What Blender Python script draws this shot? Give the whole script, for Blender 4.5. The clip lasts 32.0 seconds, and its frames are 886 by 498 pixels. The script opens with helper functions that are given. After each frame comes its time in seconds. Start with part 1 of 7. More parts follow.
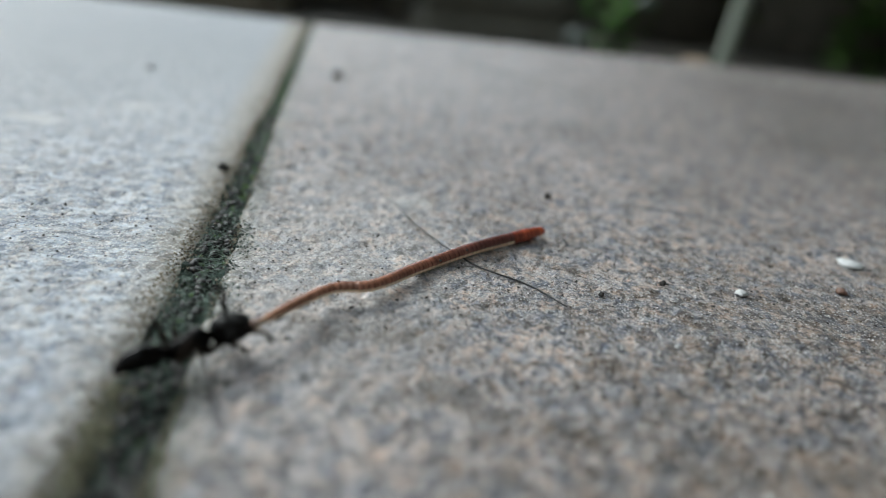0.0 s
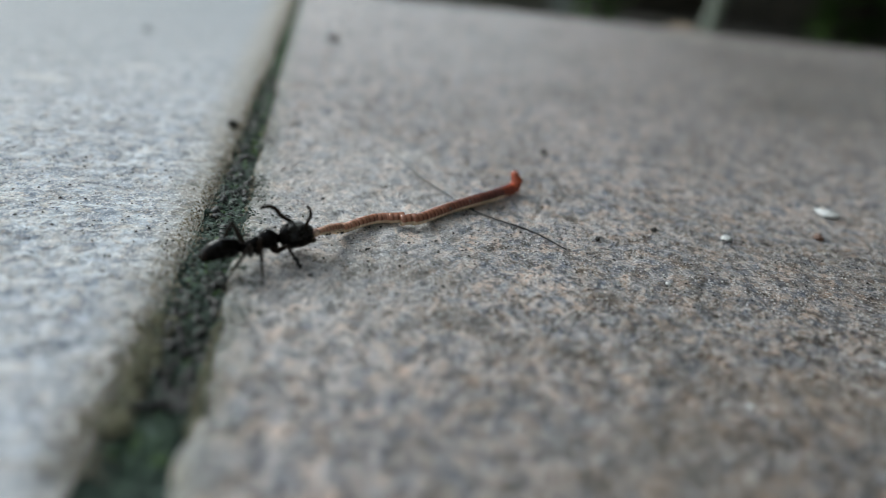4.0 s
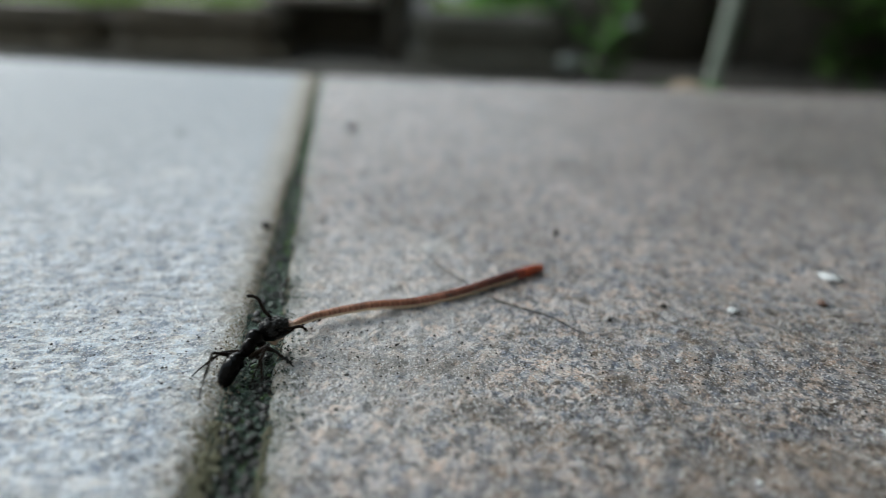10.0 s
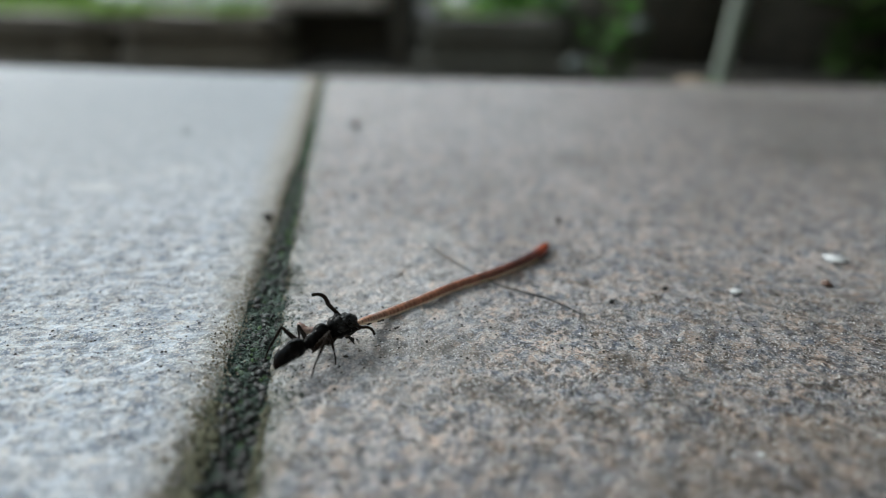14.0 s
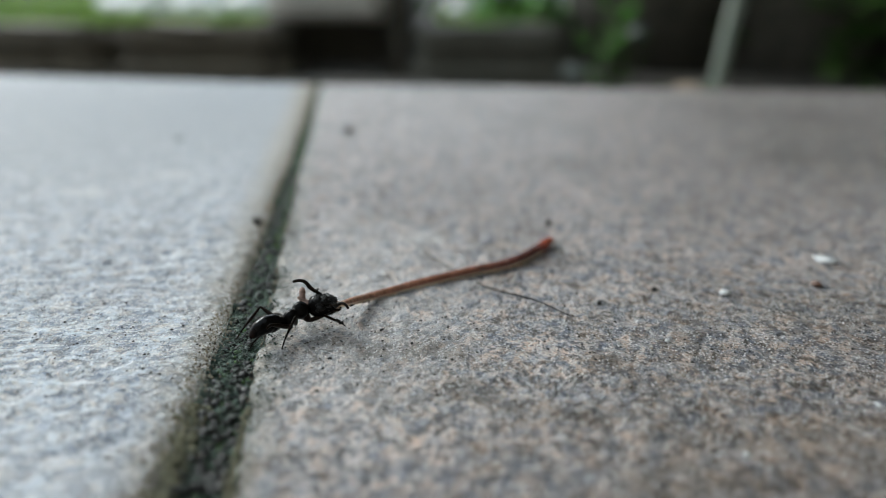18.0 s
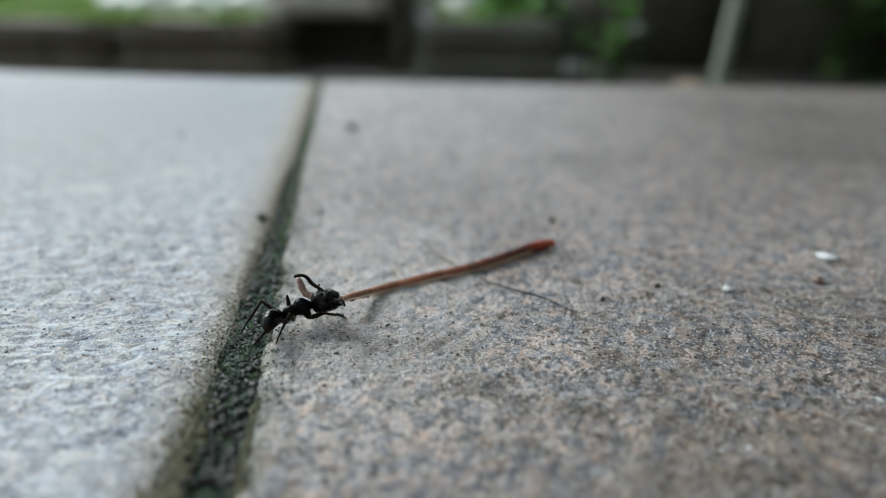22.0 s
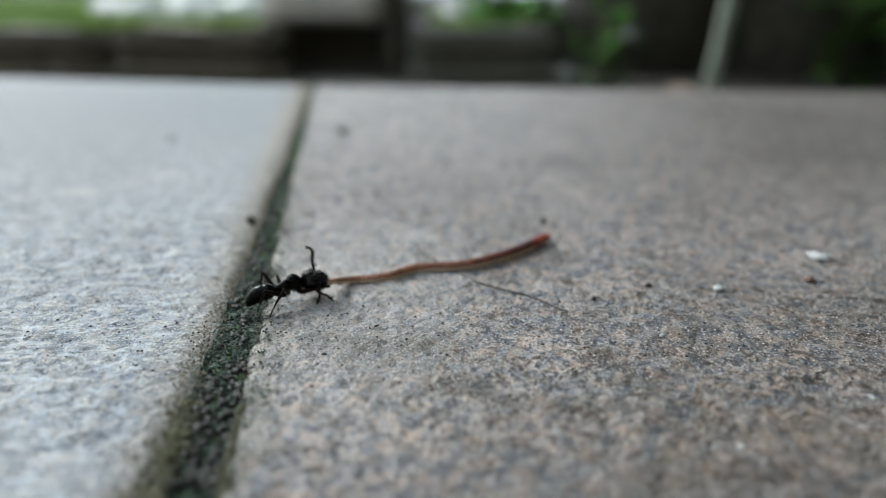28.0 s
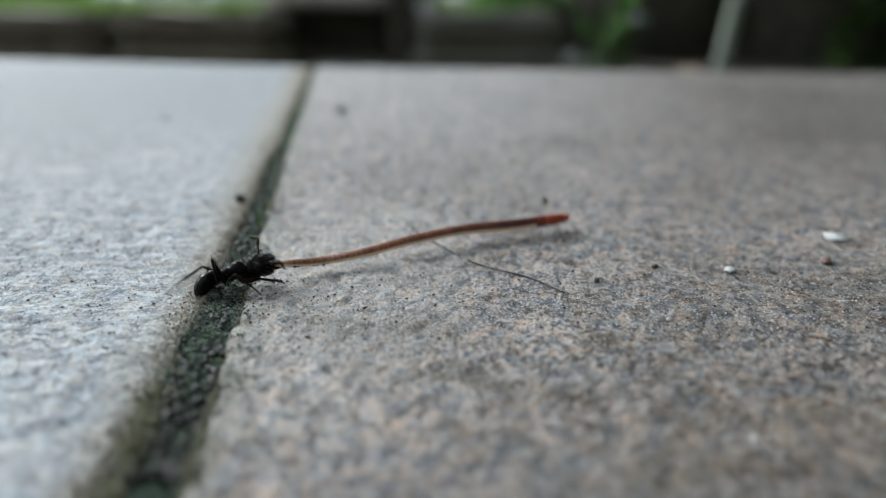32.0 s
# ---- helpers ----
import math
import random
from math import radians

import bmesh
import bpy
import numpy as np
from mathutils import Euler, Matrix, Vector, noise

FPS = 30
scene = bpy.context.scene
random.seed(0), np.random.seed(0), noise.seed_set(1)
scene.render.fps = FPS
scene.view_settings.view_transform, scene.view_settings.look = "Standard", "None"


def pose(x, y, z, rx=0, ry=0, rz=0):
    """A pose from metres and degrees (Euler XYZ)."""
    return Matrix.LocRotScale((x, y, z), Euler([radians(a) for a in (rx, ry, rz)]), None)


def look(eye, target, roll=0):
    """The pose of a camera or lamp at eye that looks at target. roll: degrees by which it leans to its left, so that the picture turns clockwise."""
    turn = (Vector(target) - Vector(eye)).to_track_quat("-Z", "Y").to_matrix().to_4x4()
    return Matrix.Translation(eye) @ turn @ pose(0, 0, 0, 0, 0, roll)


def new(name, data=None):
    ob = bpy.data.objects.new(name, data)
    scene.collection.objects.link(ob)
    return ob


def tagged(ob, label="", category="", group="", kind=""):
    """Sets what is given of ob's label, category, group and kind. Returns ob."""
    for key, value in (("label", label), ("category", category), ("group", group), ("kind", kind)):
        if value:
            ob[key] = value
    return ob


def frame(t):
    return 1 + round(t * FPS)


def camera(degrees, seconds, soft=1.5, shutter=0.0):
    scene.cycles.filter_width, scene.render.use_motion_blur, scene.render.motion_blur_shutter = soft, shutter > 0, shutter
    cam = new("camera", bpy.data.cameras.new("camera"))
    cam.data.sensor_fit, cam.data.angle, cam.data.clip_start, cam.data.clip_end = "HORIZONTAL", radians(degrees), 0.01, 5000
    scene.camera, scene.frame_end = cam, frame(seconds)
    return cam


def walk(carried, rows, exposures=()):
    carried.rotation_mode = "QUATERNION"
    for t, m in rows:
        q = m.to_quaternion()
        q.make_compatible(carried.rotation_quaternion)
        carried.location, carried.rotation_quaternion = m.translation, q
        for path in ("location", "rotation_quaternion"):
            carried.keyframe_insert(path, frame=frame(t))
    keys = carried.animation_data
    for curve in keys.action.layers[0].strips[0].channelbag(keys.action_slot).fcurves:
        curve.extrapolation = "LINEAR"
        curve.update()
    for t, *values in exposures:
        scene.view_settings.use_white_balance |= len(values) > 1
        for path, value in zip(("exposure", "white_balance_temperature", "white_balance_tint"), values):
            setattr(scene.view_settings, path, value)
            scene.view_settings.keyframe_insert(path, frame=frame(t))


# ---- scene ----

def aim(eye, yaw, pitch, roll):
    y, p = radians(yaw), radians(pitch)
    way = Vector((-math.sin(y) * math.cos(p), math.cos(y) * math.cos(p), math.sin(p)))
    return look(eye, Vector(eye) + way, roll)


# ---- camera ----
cam = camera(67.1, 32.0, soft=0.95, shutter=0.5)
cam.data.dof.use_dof = True
cam.data.dof.focus_distance = 0.0742
cam.data.dof.aperture_fstop = 10.0
PATH = [
    (0, (0.00128, 0.01165, 0.03394), -1.51, -24.85, 6.17),
    (0.5, (0.00060, 0.00980, 0.03426), -0.71, -25.13, 6.14),
    (1, (0.00086, 0.00692, 0.03446), -0.13, -25.98, 6.00),
    (1.5, (0.00060, 0.00676, 0.03391), -1.60, -26.60, 6.11),
    (2, (0.00005, 0.00653, 0.03385), -1.49, -26.86, 6.17),
    (2.5, (0.00059, 0.00504, 0.03412), -1.76, -27.01, 6.27),
    (3, (0.00047, 0.00534, 0.03390), -2.91, -27.16, 6.66),
    (3.5, (-0.00027, 0.00565, 0.03317), -3.60, -27.02, 6.85),
    (5.5, (-0.00284, 0.00631, 0.03489), -1.25, -27.32, 5.71),
    (6, (-0.00113, 0.00332, 0.03681), -1.74, -26.14, 4.89),
    (6.5, (-0.00045, 0.00357, 0.03735), -1.68, -24.04, 4.01),
    (7, (-0.00032, 0.00388, 0.03764), -1.50, -23.31, 3.60),
    (7.5, (-0.00086, 0.00413, 0.03799), -1.25, -22.71, 3.34),
    (8, (-0.00095, 0.00430, 0.03831), -1.20, -22.25, 3.31),
    (8.5, (-0.00075, 0.00395, 0.03833), -1.04, -22.31, 3.17),
    (9, (-0.00155, 0.00385, 0.03880), -1.43, -22.52, 3.10),
    (9.5, (-0.00217, 0.00400, 0.03902), -0.95, -22.31, 2.63),
    (10, (-0.00144, 0.00185, 0.04007), -0.66, -22.50, 2.18),
    (10.5, (-0.00084, -0.00004, 0.04126), 0.29, -22.53, 1.62),
    (11, (-0.00180, -0.00065, 0.04178), -0.17, -22.90, 1.69),
    (11.5, (-0.00186, -0.00052, 0.04168), -0.29, -23.11, 1.67),
    (12, (-0.00104, -0.00065, 0.04129), -0.62, -23.26, 1.64),
    (12.5, (-0.00048, -0.00056, 0.03993), -0.44, -22.90, 1.41),
    (13, (0.00000, 0.00000, 0.03910), 0.00, -22.65, 1.18),
    (13.5, (-0.00035, 0.00083, 0.03806), 0.07, -22.26, 1.06),
    (14, (-0.00010, 0.00097, 0.03750), 0.23, -22.02, 0.99),
    (14.5, (0.00020, 0.00091, 0.03719), 0.29, -21.72, 0.93),
    (16.5, (0.00063, 0.00085, 0.03670), 0.60, -21.50, 0.72),
    (17, (0.00087, 0.00076, 0.03669), 0.65, -21.36, 0.62),
    (17.5, (0.00099, 0.00093, 0.03675), 0.64, -21.30, 0.63),
    (18, (0.00162, 0.00109, 0.03658), 0.27, -21.31, 0.72),
    (18.5, (0.00170, 0.00107, 0.03645), 0.26, -21.20, 0.66),
    (19, (0.00163, 0.00099, 0.03642), 0.11, -21.25, 0.66),
    (19.5, (0.00153, 0.00097, 0.03645), 0.17, -21.36, 0.66),
    (20, (0.00122, 0.00066, 0.03674), -0.14, -21.48, 0.79),
    (20.5, (0.00103, 0.00056, 0.03663), -0.28, -21.47, 0.83),
    (21, (0.00073, 0.00031, 0.03682), 0.03, -21.62, 0.81),
    (21.5, (0.00088, 0.00038, 0.03679), 0.15, -21.59, 0.86),
    (22, (0.00101, 0.00048, 0.03676), 0.27, -21.59, 0.78),
    (22.5, (0.00110, 0.00054, 0.03695), 0.32, -21.60, 0.82),
    (23, (0.00118, 0.00049, 0.03693), 0.46, -21.37, 0.75),
    (23.5, (0.00113, 0.00050, 0.03690), 0.46, -21.35, 0.79),
    (24, (0.00111, 0.00044, 0.03690), 0.51, -21.38, 0.70),
    (24.5, (0.00173, 0.00069, 0.03648), 0.50, -21.30, 0.68),
    (25, (0.00172, 0.00090, 0.03638), 0.69, -21.14, 0.59),
    (25.5, (0.00122, 0.00125, 0.03593), 0.52, -20.84, 0.65),
    (27.5, (0.00177, 0.00070, 0.03589), -0.06, -20.98, 0.63),
    (28, (0.00174, 0.00082, 0.03580), -0.15, -21.04, 0.67),
    (28.5, (0.00165, 0.00088, 0.03572), -0.14, -21.00, 0.70),
    (29, (0.00171, 0.00094, 0.03566), -0.09, -20.89, 0.65),
    (29.5, (0.00167, 0.00093, 0.03574), -0.13, -20.80, 0.69),
    (30, (0.00176, 0.00125, 0.03567), -0.03, -20.85, 0.68),
    (30.5, (0.00263, 0.00188, 0.03476), 0.32, -21.02, 0.49),
    (31, (0.00363, 0.00395, 0.03488), 0.51, -21.18, 0.46),
    (31.5, (0.00348, 0.00425, 0.03465), 0.95, -21.51, 0.40),
    (32, (0.00318, 0.00483, 0.03307), 0.38, -22.10, 0.63),
]
EXPOSURES = [(0, 0.86), (1, 0.79), (2, 0.76), (3.5, 0.76), (6, 0.79), (7.5, 0.83), (12, 0.85), (24, 0.87), (29, 0.84), (32, 0.83)]
walk(cam, [(t, aim(eye, yaw, pitch, roll)) for t, eye, yaw, pitch, roll in PATH], EXPOSURES)

# ---- light: an overcast sky, brightest ahead and to the left ----
SUN_ELEVATION, SUN_AZIMUTH = radians(36), radians(-45)
world = bpy.data.worlds.new("overcast_sky")
scene.world = world
world.use_nodes = True
wn, wl = world.node_tree.nodes, world.node_tree.links
wn.clear()
sky = wn.new("ShaderNodeTexSky")
sky.sky_type, sky.sun_disc = "NISHITA", False
sky.sun_elevation, sky.sun_rotation = SUN_ELEVATION, SUN_AZIMUTH
sky.air_density, sky.dust_density, sky.ozone_density = 1.0, 4.0, 1.0
cloud = wn.new("ShaderNodeMix")
cloud.data_type = "RGBA"
cloud.inputs[0].default_value = 0.6
cloud.inputs[7].default_value = (7.4, 9.2, 10.6, 1)
background = wn.new("ShaderNodeBackground")
background.inputs["Strength"].default_value = 0.112
wout = wn.new("ShaderNodeOutputWorld")
wl.new(sky.outputs[0], cloud.inputs[6])
wl.new(cloud.outputs[2], background.inputs["Color"])
wl.new(background.outputs[0], wout.inputs[0])
sun_data = bpy.data.lights.new("sun", "SUN")
sun_data.energy, sun_data.angle, sun_data.color = 1.5, radians(20), (0.88, 1.0, 1.02)
sun = new("sun", sun_data)
sun.matrix_world = look((0, 0, 3), (-3 * math.sin(SUN_AZIMUTH) * math.cos(SUN_ELEVATION), -3 * math.cos(SUN_AZIMUTH) * math.cos(SUN_ELEVATION), 3 - 3 * math.sin(SUN_ELEVATION)))


# ---- materials ----
class Nodes:
    """A short way to write a node material."""

    def __init__(self, name):
        self.mat = bpy.data.materials.new(name)
        self.mat.use_nodes = True
        self.tree = self.mat.node_tree
        self.shader = self.tree.nodes["Principled BSDF"]
        self.coords = self.tree.nodes.new("ShaderNodeTexCoord")

    def put(self, kind, **values):
        node = self.tree.nodes.new(kind)
        for key, value in values.items():
            if key in node.inputs:
                self.plug(value, node.inputs[key])
        return node

    def plug(self, value, socket):
        if isinstance(value, bpy.types.NodeSocket):
            self.tree.links.new(value, socket)
        else:
            socket.default_value = value

    def set(self, **values):
        for key, value in values.items():
            self.plug(value, self.shader.inputs[key.replace("_", " ")])

    def noise(self, scale, detail=3.0, rough=0.55, where=None, swirl=0.0):
        node = self.put("ShaderNodeTexNoise", Scale=scale, Detail=detail, Roughness=rough, Distortion=swirl)
        self.tree.links.new(where or self.coords.outputs["Object"], node.inputs["Vector"])
        return node.outputs["Fac"]

    def cells(self, scale, where=None, out="Distance"):
        node = self.put("ShaderNodeTexVoronoi", Scale=scale)
        self.tree.links.new(where or self.coords.outputs["Object"], node.inputs["Vector"])
        return node.outputs[out]

    def ramp(self, value, low, high, a=0.0, b=1.0):
        node = self.tree.nodes.new("ShaderNodeMapRange")
        for n, v in enumerate((value, low, high, a, b)):
            self.plug(v, node.inputs[n])
        return node.outputs[0]

    def mix(self, factor, a, b, blend="MIX"):
        node = self.tree.nodes.new("ShaderNodeMix")
        node.data_type, node.blend_type = "RGBA", blend
        for n, v in ((0, factor), (6, a), (7, b)):
            self.plug((*v, 1) if isinstance(v, tuple) and len(v) == 3 else v, node.inputs[n])
        return node.outputs[2]

    def sum(self, a, b, how="ADD"):
        node = self.tree.nodes.new("ShaderNodeMath")
        node.operation = how
        self.plug(a, node.inputs[0])
        self.plug(b, node.inputs[1])
        return node.outputs[0]

    def bump(self, height, strength, distance):
        node = self.put("ShaderNodeBump", Strength=strength, Distance=distance, Height=height)
        self.tree.links.new(node.outputs[0], self.shader.inputs["Normal"])

    def blot(self, colour, x, y, rx, ry, strength, overlay, blend="MIX"):
        """A coloured patch of uneven outline round a place, for dirt and for painted light and shade."""
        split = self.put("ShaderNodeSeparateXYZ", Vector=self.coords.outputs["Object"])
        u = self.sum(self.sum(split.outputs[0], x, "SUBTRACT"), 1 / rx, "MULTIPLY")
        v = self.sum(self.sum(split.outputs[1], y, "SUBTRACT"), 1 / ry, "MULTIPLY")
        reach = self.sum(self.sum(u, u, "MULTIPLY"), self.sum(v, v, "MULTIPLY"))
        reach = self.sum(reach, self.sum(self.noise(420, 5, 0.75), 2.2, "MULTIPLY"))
        return self.mix(self.ramp(reach, 1.9, 1.0, 0, strength), colour, overlay, blend)

    def beside_joint(self):
        """Metres to the right of the joint's right edge, along x."""
        split = self.put("ShaderNodeSeparateXYZ", Vector=self.coords.outputs["Object"])
        return self.sum(self.sum(split.outputs[1], 0.155, "MULTIPLY"), self.sum(split.outputs[0], 0.00855))


def paving(name, cream, grey, blue, stain_low, stain_high, rough_low, rough_high, wet, film, stain_rim, blots, dirt, lit_streaks=0.0, stained=(0.42, 0.355, 0.275)):
    n = Nodes(name)
    patches = n.noise(14, 4, 0.6)
    blotch = n.noise(120, 6, 0.7)
    zone = n.sum(n.sum(n.noise(300, 3, 0.6, swirl=0.6), 0.5, "SUBTRACT"), 0.55, "MULTIPLY")
    spots = n.noise(620, 4.5, 0.62, swirl=0.6)
    mid = n.noise(1700, 4, 0.65)
    fine = n.noise(4200, 3, 0.7)
    pits = n.noise(380, 6, 0.75, swirl=0.7)
    tone = n.put("ShaderNodeSeparateColor", Color=n.cells(2100, out="Color"))
    colour = n.mix(n.ramp(n.sum(blotch, n.sum(mid, 0.5, "MULTIPLY")), 0.6, 1.0), cream, grey)
    colour = n.mix(n.ramp(n.sum(n.sum(spots, zone), n.sum(mid, 0.35, "MULTIPLY")), 0.655, 0.735, 0, 0.92), colour, n.mix(tone.outputs[2], blue, tuple(1.9 * c for c in blue)))
    colour = n.mix(n.ramp(mid, 0.55, 0.64, 0, 0.8), colour, (0.86, 0.79, 0.735))
    colour = n.mix(n.ramp(mid, 0.47, 0.37, 0, 0.9 * dirt), colour, (0.085, 0.082, 0.088))
    colour = n.mix(n.ramp(tone.outputs[0], 0.86, 0.90, 0, 0.6), colour, (0.70, 0.66, 0.60))
    colour = n.mix(n.ramp(tone.outputs[1], 0.86, 0.90, 0, 0.7 * dirt), colour, (0.06, 0.06, 0.068))
    colour = n.mix(n.ramp(pits, 0.54, 0.605, 0, 0.9 * dirt), colour, (0.085, 0.062, 0.042))
    colour = n.mix(n.ramp(fine, 0.45, 0.34, 0, 0.5 * dirt), colour, (0.07, 0.066, 0.066))
    # Fine white spots: tiny highlights painted into the colour.
    colour = n.mix(n.ramp(fine, 0.58, 0.66, 0, 0.55), colour, (0.84, 0.80, 0.77))
    colour = n.mix(n.ramp(n.noise(62, 5, 0.7), 0.50, 0.64, 0, 0.36 * dirt), colour, (0.13, 0.105, 0.08))
    colour = n.mix(n.ramp(patches, 0.42, 0.68, 0, 0.36 * dirt), colour, (0.17, 0.145, 0.12))
    relief = n.sum(n.sum(spots, 0.8, "MULTIPLY"), n.sum(n.sum(fine, 0.6, "MULTIPLY"), n.sum(mid, 0.8, "MULTIPLY")))
    if lit_streaks:
        # Streaks that put lit and shaded ridges into the colour.
        drawn = n.put("ShaderNodeMapping", Vector=n.coords.outputs["Object"], Scale=(0.28, 1.0, 1.0))
        grain = n.noise(1000, 4, 0.6, drawn.outputs[0], 0.5)
        colour = n.mix(n.ramp(grain, 0.52, 0.62, 0, lit_streaks), colour, (0.74, 0.78, 0.815))
        colour = n.mix(n.ramp(grain, 0.49, 0.38, 0, lit_streaks), colour, (0.33, 0.36, 0.405))
        relief = n.sum(relief, grain)
    tint = n.noise(430, 5, 0.68, swirl=0.5)
    colour = n.mix(n.ramp(tint, 0.50, 0.60, 0, 0.85 * dirt), colour, (1.05, 0.90, 0.78), "MULTIPLY")
    colour = n.mix(n.ramp(tint, 0.49, 0.39, 0, 0.85 * dirt), colour, (0.70, 0.78, 0.90), "MULTIPLY")
    colour = n.mix(n.ramp(n.noise(240, 6, 0.75, swirl=0.8), 0.56, 0.63, 0, 0.6 * dirt), colour, (0.62, 0.49, 0.37), "MULTIPLY")
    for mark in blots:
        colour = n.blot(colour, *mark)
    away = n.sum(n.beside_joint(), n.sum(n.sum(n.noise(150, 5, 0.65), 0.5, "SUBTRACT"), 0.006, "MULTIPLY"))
    overlay = n.ramp(away, stain_low, stain_high, 0, 0.62)
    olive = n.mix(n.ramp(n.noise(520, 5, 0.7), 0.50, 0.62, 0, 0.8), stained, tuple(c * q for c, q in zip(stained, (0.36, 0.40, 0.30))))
    colour = n.mix(overlay, colour, n.mix(n.ramp(n.noise(900, 4, 0.65), 0.54, 0.64, 0, 0.6), olive, (0.56, 0.57, 0.55)))
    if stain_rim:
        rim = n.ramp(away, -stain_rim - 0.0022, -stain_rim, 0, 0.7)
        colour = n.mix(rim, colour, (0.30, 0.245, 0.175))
    speckle = n.put("ShaderNodeSeparateColor", Color=n.cells(5600, out="Color"))
    colour = n.mix(n.ramp(speckle.outputs[0], 0.55, 1.0, 0.0, 0.36 * dirt), colour, (0.05, 0.047, 0.046))
    # White cells paint more glints.
    colour = n.mix(n.ramp(speckle.outputs[1], 0.88, 0.94, 0, 0.55), colour, (0.90, 0.88, 0.86))
    n.set(Base_Color=colour, Roughness=n.ramp(n.sum(mid, n.sum(patches, 0.6, "MULTIPLY")), 0.55, 0.95, rough_high, rough_low))
    n.shader.inputs["Specular IOR Level"].default_value = wet
    n.set(Coat_Weight=n.ramp(n.noise(38, 4, 0.6), 0.38, 0.6, film * 0.3, film), Coat_Roughness=0.38)
    n.bump(relief, 1.0, 0.0009 * dirt)
    return n.mat


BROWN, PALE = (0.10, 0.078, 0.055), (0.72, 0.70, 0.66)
# Tint that paints shade over the slab's far and near right.
RIGHT_SHADE = (0.41, 0.37, 0.335)
# Dirt marks, plus painted shade (the MULTIPLY patches) and a painted pale sheen.
GRIME_AND_SHADE = ((-0.0095, 0.0660, 0.0085, 0.0016, 0.55, BROWN), (-0.0015, 0.0642, 0.0085, 0.0016, 0.5, BROWN), (-0.012, 0.078, 0.024, 0.042, 0.42, (0.80, 0.765, 0.735)), (-0.003, 0.0655, 0.014, 0.0050, 0.22, BROWN), (0.0041, 0.0569, 0.0050, 0.0026, 0.75, BROWN), (0.0187, 0.0630, 0.0050, 0.0020, 0.75, BROWN), (0.012, 0.0535, 0.009, 0.003, 0.55, BROWN), (-0.0019, 0.0995, 0.005, 0.004, 0.6, PALE), (0.030, 0.150, 0.012, 0.010, 0.5, BROWN), (0.085, 0.160, 0.014, 0.012, 0.5, BROWN), (0.130, 0.135, 0.12, 0.12, 0.8, RIGHT_SHADE, "MULTIPLY"), (0.062, 0.044, 0.062, 0.050, 0.9, (0.44, 0.40, 0.37), "MULTIPLY"), (0.022, 0.040, 0.034, 0.016, 0.5, (0.50, 0.44, 0.39), "MULTIPLY"), (0.036, 0.050, 0.012, 0.006, 0.35, (0.26, 0.19, 0.13)), (0.022, 0.044, 0.010, 0.004, 0.3, (0.26, 0.19, 0.13)), (0.016, 0.036, 0.022, 0.009, 0.2, (0.17, 0.15, 0.12)), (0.20, 0.22, 0.17, 0.15, 0.95, RIGHT_SHADE, "MULTIPLY"))
# The first two patches broadly grey the far left.
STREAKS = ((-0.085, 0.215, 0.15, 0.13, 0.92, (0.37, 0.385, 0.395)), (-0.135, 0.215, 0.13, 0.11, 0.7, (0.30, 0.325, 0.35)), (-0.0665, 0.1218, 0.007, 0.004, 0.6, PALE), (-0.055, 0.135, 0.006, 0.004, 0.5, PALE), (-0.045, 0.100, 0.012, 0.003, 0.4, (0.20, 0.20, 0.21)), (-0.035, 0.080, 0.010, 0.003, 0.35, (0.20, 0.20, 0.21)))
PAVING_RIGHT = paving("speckled_paving", (0.845, 0.718, 0.652), (0.55, 0.472, 0.43), (0.122, 0.138, 0.176), 0.0040, -0.0002, 0.26, 0.54, 0.42, 0.08, 0.0, GRIME_AND_SHADE, 1.0, 0.0, (0.34, 0.335, 0.27))
# The left slab's pale, bluish colours also hold the sky's sheen.
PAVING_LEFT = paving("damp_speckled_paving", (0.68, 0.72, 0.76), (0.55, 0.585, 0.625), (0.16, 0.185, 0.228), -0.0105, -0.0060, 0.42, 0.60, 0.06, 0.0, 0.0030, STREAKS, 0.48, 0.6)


def plain(name, a, b, scale, rough=0.6, bump=0.3, depth=0.0004, fine=4.0, spec=0.5):
    n = Nodes(name)
    big, small = n.noise(scale, 4, 0.6), n.noise(scale * fine, 4, 0.65)
    n.set(Base_Color=n.mix(n.ramp(n.sum(big, small), 0.75, 1.25), a, b), Roughness=n.ramp(small, 0.3, 0.7, rough - 0.1, rough + 0.1))
    n.shader.inputs["Specular IOR Level"].default_value = spec
    n.bump(small, bump, depth)
    return n.mat


def joint_material():
    n = Nodes("joint_soil_and_moss")
    split = n.put("ShaderNodeSeparateXYZ", Vector=n.coords.outputs["Object"])
    small, big = n.noise(1500, 5, 0.7), n.noise(260, 4, 0.6)
    soil = n.mix(n.ramp(small, 0.35, 0.65), (0.005, 0.009, 0.007), (0.052, 0.082, 0.068))
    moss = n.mix(n.ramp(small, 0.35, 0.65), (0.014, 0.026, 0.012), (0.13, 0.185, 0.095))
    grown = n.sum(n.ramp(split.outputs[1], 0.075, 0.16, 0, 0.8), n.ramp(big, 0.5, 0.75, 0, 0.5))
    n.set(Base_Color=n.mix(grown, soil, moss), Roughness=0.9)
    n.shader.inputs["Specular IOR Level"].default_value = 0.25
    n.bump(n.sum(small, n.noise(4000)), 0.9, 0.0005)
    return n.mat


